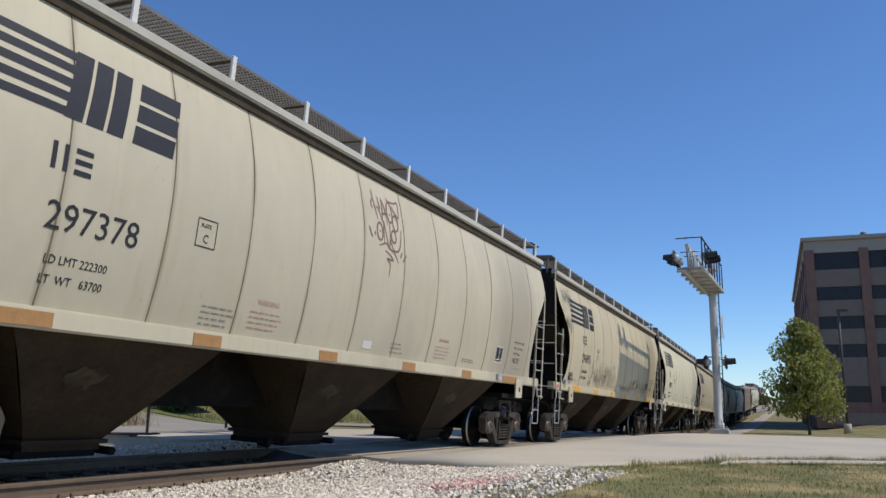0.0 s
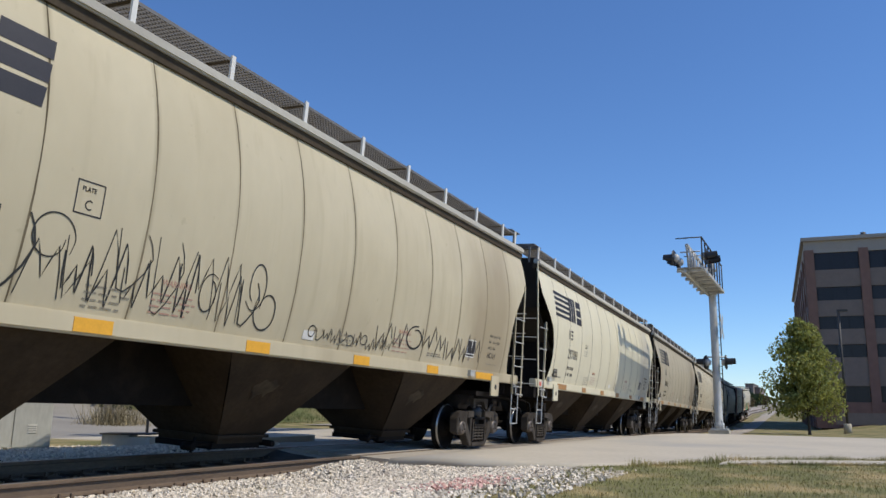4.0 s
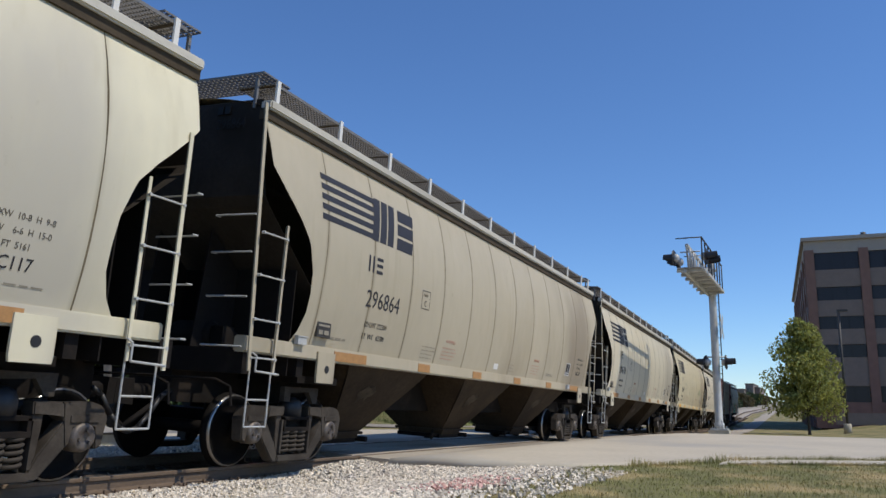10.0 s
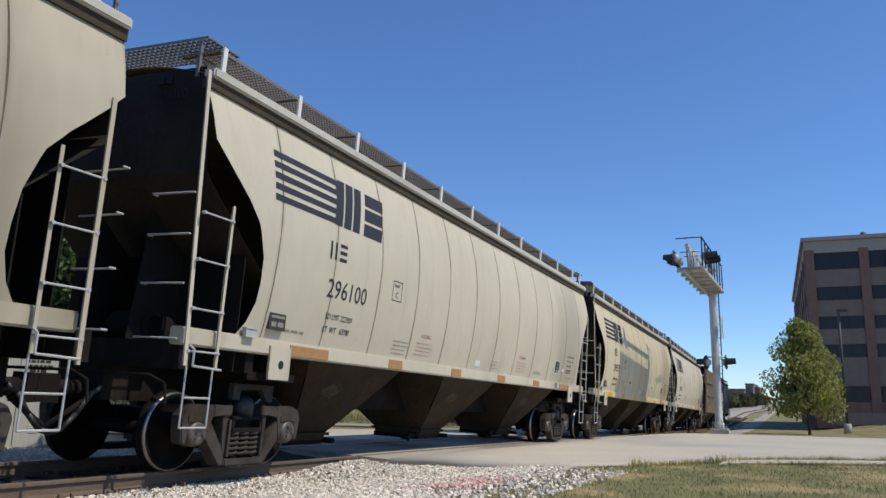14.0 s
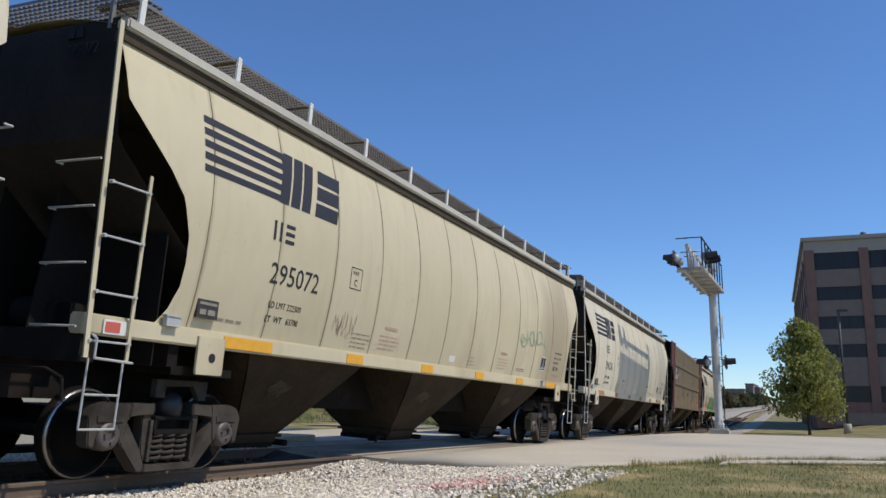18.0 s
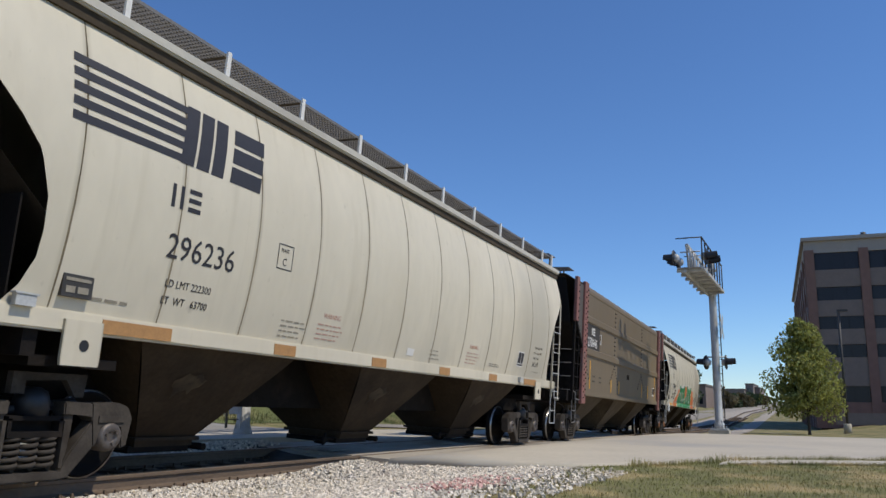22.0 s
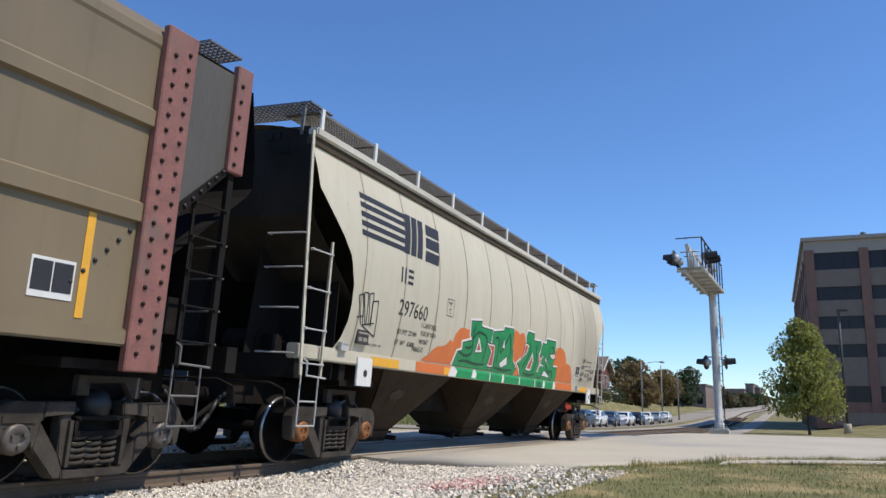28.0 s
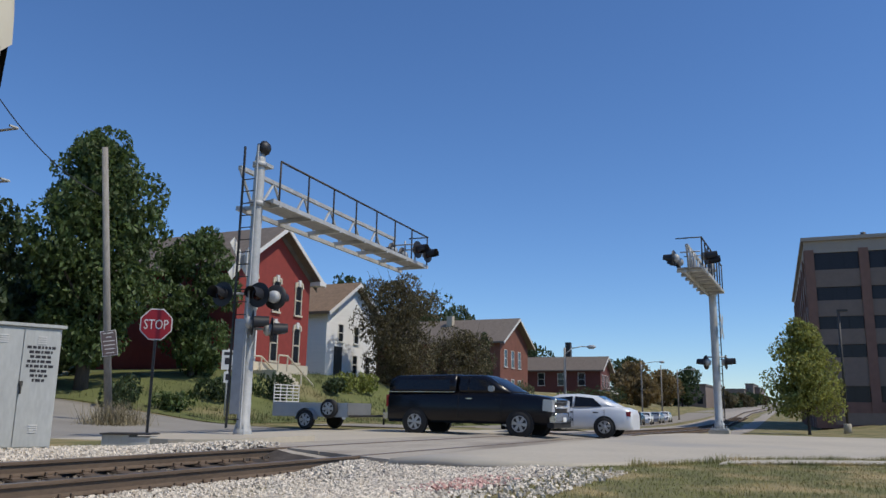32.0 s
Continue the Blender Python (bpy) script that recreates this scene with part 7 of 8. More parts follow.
def bush(x, y, w, h, material, seed, label, n=700, size=0.1):
    rnd = random.Random(seed)
    bm = bmesh.new()
    for k in range(7):
        leaves(bm, (rnd.uniform(-0.5, 0.5) * w, rnd.uniform(-0.5, 0.5) * w, h * rnd.uniform(0.3, 0.6)), (w * 0.42, w * 0.42, h * 0.42), n // 7, size, rnd)
    me = bpy.data.meshes.new("bush")
    bm.to_mesh(me)
    bm.free()
    return solid("bush", me, material, label, "bush", group="bushes on the lawn", m=pose(x, y, land_cut(x, y)))


for k, (x, y, w, h, mm) in enumerate(((38.2, 16.5, 0.9, 1.2, "leaf_light"), (40.2, 16.6, 1.0, 1.3, "leaf_light"), (36.4, 16.2, 0.8, 0.9, "leaf_dark"), (43.0, 15.0, 1.6, 1.5, "leaf_pale"), (47.0, 14.2, 2.0, 1.9, "leaf"),
                                      (51.5, 14.0, 2.2, 2.0, "leaf_pale"), (56.5, 14.2, 2.2, 2.2, "leaf"), (61.5, 14.6, 1.5, 2.4, "leaf_pale"), (66.0, 15.8, 1.3, 3.0, "leaf_pale"), (30.0, 15.4, 1.2, 1.4, "leaf_dark"),
                                      (27.2, 16.0, 1.3, 1.2, "leaf_dark"), (24.2, 15.5, 1.0, 0.8, "leaf"), (46.0, 13.4, 1.3, 1.2, "leaf_dark"), (49.5, 13.2, 1.5, 1.5, "leaf"), (54.0, 13.6, 1.6, 1.6, "leaf_dark"), (59.5, 13.8, 1.5, 1.9, "leaf"), (22.4, 16.4, 1.2, 1.3, "leaf_dark"), (84.0, 17.0, 1.8, 2.0, "leaf"), (96.0, 18.0, 2.5, 2.4, "leaf_dark"),
                                      (118.0, 20.0, 3.0, 2.6, "leaf_dark"))):
    bush(x, y, w, h, M[mm], 60 + k, {"leaf_light": "round yellow-green shrub by the house", "leaf_dark": "dark green shrub on the lawn", "leaf_pale": "tall pale weedy bush", "leaf": "green bush on the bank", "leaf_autumn": "dry straw-coloured scrub beside the pole"}[mm], 900 if w > 1.2 else 600, 0.10)


# ---- houses ----
def window(parent, face, u, z, w, h, frame_m="trim", arch=False):
    """Window on a wall; face is ('y', y) for a wall square to y that looks to -y, or ('x', x) for one that looks to -x."""
    ax, at_ = face

    def place(bm, u0, u1, z0, z1, d0, d1):
        if ax == "y":
            box(bm, u0, u1, at_ - d1, at_ - d0, z0, z1)
        else:
            box(bm, at_ - d1, at_ - d0, u0, u1, z0, z1)
        return bm
    bm = bmesh.new()
    t = 0.065
    place(bm, u - w / 2 - t, u - w / 2, z - t, z + h + t, -0.05, 0.05)
    place(bm, u + w / 2, u + w / 2 + t, z - t, z + h + t, -0.05, 0.05)
    place(bm, u - w / 2, u + w / 2, z + h, z + h + t * (2.0 if arch else 1), -0.05, 0.06)
    place(bm, u - w / 2, u + w / 2, z + h * 0.5 - 0.03, z + h * 0.5 + 0.03, -0.04, 0.03)
    wd = part("window", bm, M[frame_m], parent)
    part("pane", place(bmesh.new(), u - w / 2, u + w / 2, z, z + h, -0.06, 0.012), M["pane"], wd)
    part("sill", place(bmesh.new(), u - w / 2 - 0.12, u + w / 2 + 0.12, z - 0.12, z - 0.02, -0.02, 0.11), M[frame_m], wd)
    return wd


def house(name, label, x0, x1, y0, y1, base, eave, peak, wall, roofm, over=0.45):
    """Gabled house with its gable to the street (-y) and its ridge along y. Walls reach into the slope."""
    ob = thing(name, label, "house", group="houses on the rise")
    bm = bmesh.new()
    zb = base - 2.2
    xm = (x0 + x1) / 2
    pts = [(x0, zb), (x1, zb), (x1, eave), (xm, peak), (x0, eave)]
    plate(bm, pts, y0, y1)
    part("wall", bm, M[wall], ob)
    for s, xe in ((-1, x0), (1, x1)):
        bm = bmesh.new()
        k = (peak - eave) / (xm - x0)
        xo = xe + s * over
        zo = eave - over * k
        plate(bm, [(xm, peak + 0.12), (xo, zo + 0.12), (xo, zo + 0.32), (xm, peak + 0.34)], y0 - over, y1 + over)
        part("roof_slope", bm, M[roofm], ob)
        bm = bmesh.new()
        plate(bm, [(xm, peak + 0.02), (xo, zo + 0.02), (xo, zo + 0.26), (xm, peak + 0.26)], y0 - over - 0.06, y0 - over)
        part("bargeboard", bm, M["trim"], ob)
    return ob


h = house("brick_house", "red-painted two-storey brick house with white trim", 31.2, 37.4, 18.7, 29.0, 2.7, 7.9, 10.1, "brick_red", "roof_grey", 0.6)
for u in (32.3, 34.3, 36.3):
    window(h, ("y", 18.7), u, 5.75, 0.52, 1.6, "cream", True)
for u in (34.3, 36.3):
    window(h, ("y", 18.7), u, 3.1, 0.52, 1.85, "cream", True)
bm = bmesh.new()
box(bm, 31.9, 32.8, 18.63, 18.72, 2.7, 4.9)
d = part("door", bm, M["trim"], h)
bm = bmesh.new()
box(bm, 32.05, 32.65, 18.60, 18.66, 3.0, 4.7)
part("pane", bm, M["pane"], d)
for y in (20.5, 23.0, 25.5):
    window(h, ("x", 31.2), y, 5.75, 0.75, 1.6)
for u, zt in [(32.3, 7.35), (34.3, 7.35), (36.3, 7.35), (34.3, 4.95), (36.3, 4.95)]:
    bm = bmesh.new()
    plate(bm, [(u - 0.08, zt + 0.02), (u + 0.08, zt + 0.02), (u + 0.12, zt + 0.36), (u - 0.12, zt + 0.36)], 18.58, 18.68)
    part("keystone", bm, M["trim"], h)
    bm = bmesh.new()
    for d in (-1, 1):
        plate(bm, [(u + d * 0.40, zt - 0.1), (u + d * 0.26, zt - 0.1), (u + d * 0.24, zt + 0.12), (u + d * 0.08, zt + 0.17), (u + d * 0.08, zt + 0.27), (u + d * 0.34, zt + 0.20)], 18.60, 18.68)
    part("lintel", bm, M["cream"], h)
bm = bmesh.new()
box(bm, 31.15, 37.45, 18.62, 18.72, 0.5, 2.95)
part("foundation", bm, M["cream"], h)
for s in (-1, 1):
    bm = bmesh.new()
    box(bm, 34.3 + s * 3.1, 34.3 + s * 3.72, 18.0, 18.75, 7.55, 7.78)
    part("eave_return", bm, M["trim"], h)
    bm = bmesh.new()
    plate(bm, [(34.3, 10.22), (34.3 + s * 3.75, 7.57), (34.3 + s * 3.75, 7.27), (34.3, 9.90)], 18.69, 18.76 - 0.12)
    part("frieze_board", bm, M["roof_grey"], h)
st = thing("porch_stairs", "stone porch stairs with pale railings", "stairs", m=pose(33.5, 17.4, 1.12))
for k in range(8):
    bm = bmesh.new()
    box(bm, -1.2, 1.9 - 0.30 * k, -0.55, 1.3, 0.17 * k - (0.9 if k == 0 else 0), 0.17 * (k + 1))
    part("step_stone", bm, M["cream"], st)
for y in (-0.55, 1.1):
    bm = bmesh.new()
    pts = [Vector(p) for p in ((-1.1, y, 2.1), (-0.35, y, 2.1), (2.0, y, 0.72))]
    for p, q in zip(pts, pts[1:]):
        bar(bm, p, q, 0.045, 6)
    for x, z0, z1 in ((-1.1, 1.3, 2.1), (-0.35, 1.3, 2.1), (0.9, 0.55, 1.36), (2.0, -0.3, 0.72)):
        bar(bm, (x, y, z0), (x, y, z1), 0.04, 6)
    part("railing", bm, M["cream"], st)

h = house("white_house", "white clapboard two-storey house with a brown roof", 43.6, 50.2, 21.6, 31.0, 2.8, 6.9, 9.0, "siding", "roof_brown", 0.5)
for u in (45.3, 47.3):
    window(h, ("y", 21.6), u, 5.1, 0.55, 1.1, "trim")
for u in (47.2, 48.9):
    window(h, ("y", 21.6), u, 3.0, 0.55, 1.2, "trim")
bm = bmesh.new()
box(bm, 44.6, 45.5, 21.53, 21.62, 2.7, 4.7)
part("door", bm, M["post"], h)

h = house("brick_house", "brown brick house with a long shingle roof", 80.6, 89.5, 23.8, 41.0, 2.6, 8.1, 10.7, "brick", "roof_grey", 0.7)
for u in (82.2, 84.4, 86.6):
    window(h, ("y", 23.8), u, 5.4, 0.8, 1.8)
for u in (82.2, 84.4, 86.6):
    window(h, ("y", 23.8), u, 2.4, 0.8, 1.6)
bm = bmesh.new()
box(bm, 83.5, 84.2, 31.0, 31.7, 10.0, 11.4)
part("chimney", bm, M["concrete"], h)
h = house("brick_house", "dark red brick house with a grey roof", 129.6, 136.0, 25.3, 38.6, 1.2, 7.5, 9.5, "brick_dark", "roof_grey", 0.7)
for y in (28.5, 32.0, 35.5):
    window(h, ("x", 129.6), y, 4.9, 1.1, 2.0)
    window(h, ("x", 129.6), y, 1.6, 1.1, 2.0)
for u in (131.0, 132.8, 134.6):
    window(h, ("y", 25.3), u, 4.6, 0.8, 2.0)
bm = bmesh.new()
box(bm, 133.5, 134.4, 31.5, 32.4, 9.0, 12.4)
part("chimney", bm, M["post"], h)
bm = bmesh.new()
plate(bm, [(129.0, 3.9), (135.4, 3.5), (135.4, 3.75), (129.0, 4.15)], 23.6, 25.4)
part("porch_roof", bm, M["trim"], h)


def far_block(name, label, x, y, w, d, h, wall, seed, z=None):
    """Far flat-roofed building with rows of windows."""
    ob = thing(name, label, "building", group="far buildings", m=pose(x, y, land_cut(x, y) if z is None else z))
    bm = bmesh.new()
    box(bm, 0, d, 0, w, -1.5, h)
    part("wall", bm, M[wall], ob)
    bm = bmesh.new()
    box(bm, -0.2, d + 0.2, -0.2, w + 0.2, h, h + 0.4)
    part("roof", bm, M["roof_grey"], ob)
    for k in range(int(h / 3.4)):
        for j in range(int(w / 2.4)):
            bm = bmesh.new()
            box(bm, -0.06, 0.04, 0.7 + 2.4 * j, 2.0 + 2.4 * j, 1.0 + 3.3 * k, 2.6 + 3.3 * k)
            part("window", bm, M["pane"], ob)
    return ob


far_block("brown_building", "low brown building at the end of the street", 203, 18.2, 7.4, 20, 5.4, "bld_tan", 1)
far_block("downtown_building", "far red-brown downtown block", 300, 17.6, 7.2, 25, 5.6, "far_grey", 2)
far_block("downtown_building", "far dark downtown block with a tower", 306, 15.0, 2.6, 25, 7.3, "far_grey", 3)
far_block("downtown_building", "far pale downtown block", 312, 13.2, 2.4, 25, 6.0, "far_grey", 4)
far_block("downtown_building", "far low downtown block", 280, 27.0, 14, 20, 4.0, "bld_tan", 5)
for k, (x, y, hh, w) in enumerate(((215, 15, 3.5, 3), (228, 14.5, 3.2, 3), (245, 13.5, 3.6, 3), (262, 12.5, 3.5, 3.5), (240, 20, 5, 5), (320, -2.0, 4, 4), (350, 1.0, 4, 4), (390, 4.0, 4.5, 5), (300, 12, 3, 3))):
    tree("background_tree", "far dark street tree", x, y, land(x, y), hh, 1.2, 12, 900, 0.5, M["leaf_dark"] if k % 2 else M["leaf_brown"], 90 + k, (w, w), 0.1, 0.2, group="far street trees")

# ---- office building ----
ob = thing("office_building", "five-storey brick and tan office building with dark ribbon windows", "building", m=pose(84.0, -7.0, 0.5, 0, 0, 3.0))
DEEP, WIDE = 46.0, 60.0    # its sides along x and along -y
LEVELS = [(1.45, 2.95), (5.62, 6.85), (8.32, 9.55), (11.1, 12.4), (14.1, 15.8)]
BAY = 4.75
bm = bmesh.new()
box(bm, 0.35, DEEP, -WIDE, -0.35, -1.5, 16.9)
part("core", bm, M["bld_glass"], ob)
edges = [-1.0] + [v for lv in LEVELS for v in lv] + [17.0]
for i in range(0, len(edges), 2):
    z0, z1 = edges[i], edges[i + 1]
    mm = "bld_band" if z0 > 15.5 else ("bld_band" if 3.0 < z0 < 3.5 else "bld_tan")
    if 3.0 < z0 < 3.5:
        segs = [(z0, 4.1, "bld_brick"), (4.1, z1, "bld_band")]
    elif z0 < 0:
        segs = [(z0, z1, "bld_brick")]
    else:
        segs = [(z0, z1, mm)]
    for a, b_, m_ in segs:
        bm = bmesh.new()
        box(bm, 0.05, 0.36, -WIDE, 0.0, a, b_)
        part("spandrel", bm, M[m_], ob)
        bm = bmesh.new()
        box(bm, 0.36, DEEP, -0.36, -0.05, a, b_)
        part("spandrel", bm, M[m_], ob)
bm = bmesh.new()
box(bm, -0.25, DEEP + 0.3, -WIDE, 0.25, 17.0, 17.35)
part("parapet", bm, M["bld_band"], ob)
for k in range(13):
    y = -0.45 - BAY * k
    bm = bmesh.new()
    box(bm, -0.08, 0.37, y - 0.38, y + 0.45, -1.0, 16.1)
    part("pier", bm, M["bld_brick"], ob)
for k in range(9):
    x = 0.9 + 5.4 * k
    bm = bmesh.new()
    box(bm, x - 0.5, x + 0.5, -0.37, 0.06, -1.0, 16.1)
    part("pier", bm, M["bld_brick"], ob)
for z0, z1 in LEVELS:
    for k in range(12):
        for j in range(3):
            bm = bmesh.new()
            y = -0.9 - BAY * k - 0.05 - 1.27 * j
            box(bm, 0.20, 0.26, y - 1.21, y, z0 + 0.03, z1 - 0.03)
            part("window_pane", bm, M["bld_glass"], ob)
bm = bmesh.new()
bar(bm, (2.0, -5.5, 17.3), (2.0, -5.5, 18.0), 0.25, 8)
part("roof_vent", bm, M["post"], ob)
bm = bmesh.new()
lathe(bm, [(3.2, -1.0), (3.2, 5.0), (3.0, 5.3)], "z", 20, (-1.0, -15.5, 0))
part("entrance_drum", bm, M["brick_dark"], ob)

# low wall and clutter before the building
bm = bmesh.new()
box(bm, 0, 0.3, -14, 0, -0.3, 0.75)
solid("garden_wall", bm, M["bld_tan"], "low tan masonry wall before the office building", "wall", m=pose(80.5, -8.6, 0.2), kind="structure")


# ---- vehicles ----
def wheel_part(parent, name, x, y, r, w, store=None, detail=True):
    """Tyre and rim; y is the outer face's side."""
    s = 1 if y > 0 else -1
    base = Matrix.Translation((x, y, r))
    bm = bmesh.new()
    lathe(bm, [(r * 0.64, -w / 2), (r * 0.95, -w / 2), (r, -w / 2 + 0.03), (r, w / 2 - 0.03), (r * 0.95, w / 2), (r * 0.64, w / 2)], "y", 24)
    t = part("wheel", shared("wheel:%g:%g" % (r, w), lambda: bm), M["tyre"], parent, m=base)
    rim = bmesh.new()
    o = w / 2 + 0.012
    lathe(rim, [(r * 0.66, o - 0.10), (r * 0.66, o), (r * 0.60, o), (r * 0.56, o - 0.05)], "y", 24)
    for k in range(6):
        a = 2 * math.pi * k / 6
        plate(rim, [(0.04, -0.035), (r * 0.62, -0.055), (r * 0.62, 0.055), (0.04, 0.035)], o - 0.03, o - 0.005, Matrix.Rotation(a, 4, "Y"))
    lathe(rim, [(0.07, o - 0.04), (0.07, o), (0.03, o + 0.012)], "y", 12)
    part("rim", shared("rim:%g:%g" % (r, w), lambda: rim), M["alloy"], t, m=None if s > 0 else pose(0, 0, 0, 0, 0, 180))
    disc = bmesh.new()
    lathe(disc, [(r * 0.6, -0.02), (r * 0.6, 0.0)], "y", 16)
    part("hub", shared("hub:%g" % r, lambda: disc), M["post"], t)
    if store is not None:
        store.append((t, base, r))
    return t


def shell(sections, bm=None):
    """A body lofted through cross sections; each is x, then half-width, z pairs from the bottom up."""
    bm = bm or bmesh.new()
    loops = []
    for x, prof in sections:
        ring = [bm.verts.new((x, w, z)) for w, z in prof] + [bm.verts.new((x, -w, z)) for w, z in reversed(prof)]
        loops.append(ring)
    n = len(loops[0])
    for a, b in zip(loops, loops[1:]):
        for i in range(n):
            j = (i + 1) % n
            f = bm.faces.new((a[i], a[j], b[j], b[i]))
            f.smooth = True
    bm.faces.new(loops[0][::-1])
    bm.faces.new(loops[-1])
    return bm


def low_body(xs, half, zb, top):
    """Sections of a lower body: xs are x, half-width factor, top height."""
    out = []
    for x, f, t in xs:
        w = half * f
        out.append((x, [(w * 0.86, zb), (w * 0.97, zb + 0.12), (w, zb + 0.35), (w * 0.99, t - 0.12), (w * 0.93, t - 0.02), (w * 0.6, t)]))
    return out


def arch_part(parent, xs, r, half):
    for x in xs:
        for s in (-1, 1):
            bm = bmesh.new()
            lathe(bm, [(r * 1.17, s * (half - 0.13)), (r * 1.17, s * (half + 0.004))], "y", 24, (x, 0, r))
            part("wheel_arch", bm, M["tyre"], parent)


PICK_WHEELS, SEDAN_WHEELS = [], []
PICKUP = thing("pickup_truck", "black pickup truck with a cap over its bed", "pickup", m=pose(24.5, 17, 0, 0, 0, -90))
secs = low_body([(-2.92, 0.90, 1.26), (-2.86, 0.96, 1.32), (-1.0, 1.0, 1.34), (1.0, 1.0, 1.35), (1.45, 1.0, 1.34), (2.30, 0.98, 1.27), (2.72, 0.95, 1.20), (2.86, 0.90, 1.10)], 0.99, 0.36, 0)
part("body", shell(secs), M["car_black"], PICKUP)
cap = [(-2.84, [(0.93, 1.30), (0.89, 1.50), (0.82, 1.74), (0.5, 1.78)]), (-2.60, [(0.94, 1.32), (0.90, 1.60), (0.82, 1.86), (0.5, 1.90)]), (-0.45, [(0.94, 1.32), (0.90, 1.62), (0.82, 1.88), (0.5, 1.93)]), (-0.38, [(0.93, 1.32), (0.89, 1.60), (0.80, 1.85), (0.5, 1.89)])]
part("bed_cap", shell(cap), M["car_black"], PICKUP, "black fibreglass cap with dark side glass")
cabin = [(-0.33, [(0.92, 1.32), (0.86, 1.60), (0.74, 1.84), (0.5, 1.87)]), (-0.20, [(0.93, 1.32), (0.87, 1.61), (0.75, 1.87), (0.5, 1.91)]), (0.50, [(0.93, 1.32), (0.86, 1.60), (0.74, 1.86), (0.5, 1.90)]),
         (0.76, [(0.93, 1.32), (0.85, 1.57), (0.72, 1.78), (0.5, 1.82)]), (1.52, [(0.93, 1.32), (0.90, 1.34), (0.84, 1.36), (0.5, 1.38)])]
part("cab", shell(cabin), M["car_black"], PICKUP)
for nm, pts in (("front_window", [(0.10, 1.40), (1.18, 1.40), (0.72, 1.72), (0.10, 1.78)]), ("rear_window", [(-0.24, 1.40), (0.04, 1.40), (0.04, 1.78), (-0.24, 1.77)]), ("cap_window", [(-2.62, 1.42), (-0.60, 1.42), (-0.60, 1.74), (-2.50, 1.74)])):
    for s in (-1, 1):
        bm = bmesh.new()
        plate(bm, pts, -0.004, 0.004)
        for v in bm.verts:
            v.co.y += s * (0.945 - (v.co.z - 1.32) * (0.16 if nm == "cap_window" else 0.27))
        part(nm, bm, M["glass_dark"], PICKUP)
bm = bmesh.new()
rows = [[(1.47, -0.80, 1.385), (1.47, 0.80, 1.385)], [(0.79, -0.68, 1.795), (0.79, 0.68, 1.795)]]
grid(bm, rows)
part("windscreen", bm, M["glass_sky"], PICKUP)
for z0, z1 in ((0.62, 0.72), (0.86, 0.96), (1.04, 1.16)):
    bm = bmesh.new()
    box(bm, 2.80, 2.91, -0.62, 0.62, z0, z1)
    bmesh.ops.bevel(bm, geom=bm.edges[:], offset=0.02, segments=1, affect="EDGES")
    part("grille_bar", bm, M["chrome"], PICKUP)
bm = bmesh.new()
box(bm, 2.80, 2.88, -0.60, 0.60, 0.60, 1.14)
part("grille", bm, M["tyre"], PICKUP)
bm = bmesh.new()
box(bm, 2.74, 2.99, -0.94, 0.94, 0.44, 0.64)
bmesh.ops.bevel(bm, geom=bm.edges[:], offset=0.05, segments=2, affect="EDGES")
part("front_bumper", bm, M["chrome"], PICKUP)
bm = bmesh.new()
box(bm, 2.70, 2.92, -0.90, 0.90, 0.28, 0.44)
part("air_dam", bm, M["tyre"], PICKUP)
bm = bmesh.new()
box(bm, 2.985, 2.995, -0.16, 0.16, 0.46, 0.60)
part("number_plate", bm, M["white"], PICKUP)
bm = bmesh.new()
box(bm, -3.06, -2.88, -0.92, 0.92, 0.46, 0.66)
part("rear_bumper", bm, M["chrome"], PICKUP)
for s in (-1, 1):
    bm = bmesh.new()
    plate(bm, [(2.56, 0.80), (2.87, 0.76), (2.87, 1.12), (2.60, 1.15)], s * 0.79 - 0.16, s * 0.79 + 0.16)
    part("headlight", bm, M["lamp_clear"], PICKUP)
    bm = bmesh.new()
    box(bm, -2.94, -2.82, s * 0.86 - 0.08, s * 0.86 + 0.08, 0.85, 1.24)
    part("tail_light", bm, M["lamp_red"], PICKUP)
    bm = bmesh.new()
    box(bm, 0.86, 1.02, s * 1.10 - 0.11, s * 1.10 + 0.11, 1.36, 1.54)
    bmesh.ops.bevel(bm, geom=bm.edges[:], offset=0.03, segments=2, affect="EDGES")
    part("mirror", bm, M["car_silver"], PICKUP)
    bm = bmesh.new()
    box(bm, 0.02, 0.22, s * 0.998 - 0.012, s * 0.998 + 0.012, 1.12, 1.16)
    part("door_handle", bm, M["chrome"], PICKUP)
    for x in (-0.26, 1.22):
        bm = bmesh.new()
        box(bm, x - 0.006, x + 0.006, s * 0.990 - 0.004, s * 0.990 + 0.004, 0.55, 1.24)
        part("door_gap", bm, M["tyre"], PICKUP)
    bm = bmesh.new()
    box(bm, -2.84, -0.40, s * 0.95 - 0.02, s * 0.95 + 0.02, 1.335, 1.355)
    part("cap_rail", bm, M["chrome"], PICKUP)
arch_part(PICKUP, (-1.83, 1.83), 0.38, 0.985)
for x in (-1.83, 1.83):
    for s in (-1, 1):
        wheel_part(PICKUP, "wheel", x, s * 0.87, 0.38, 0.25, PICK_WHEELS)

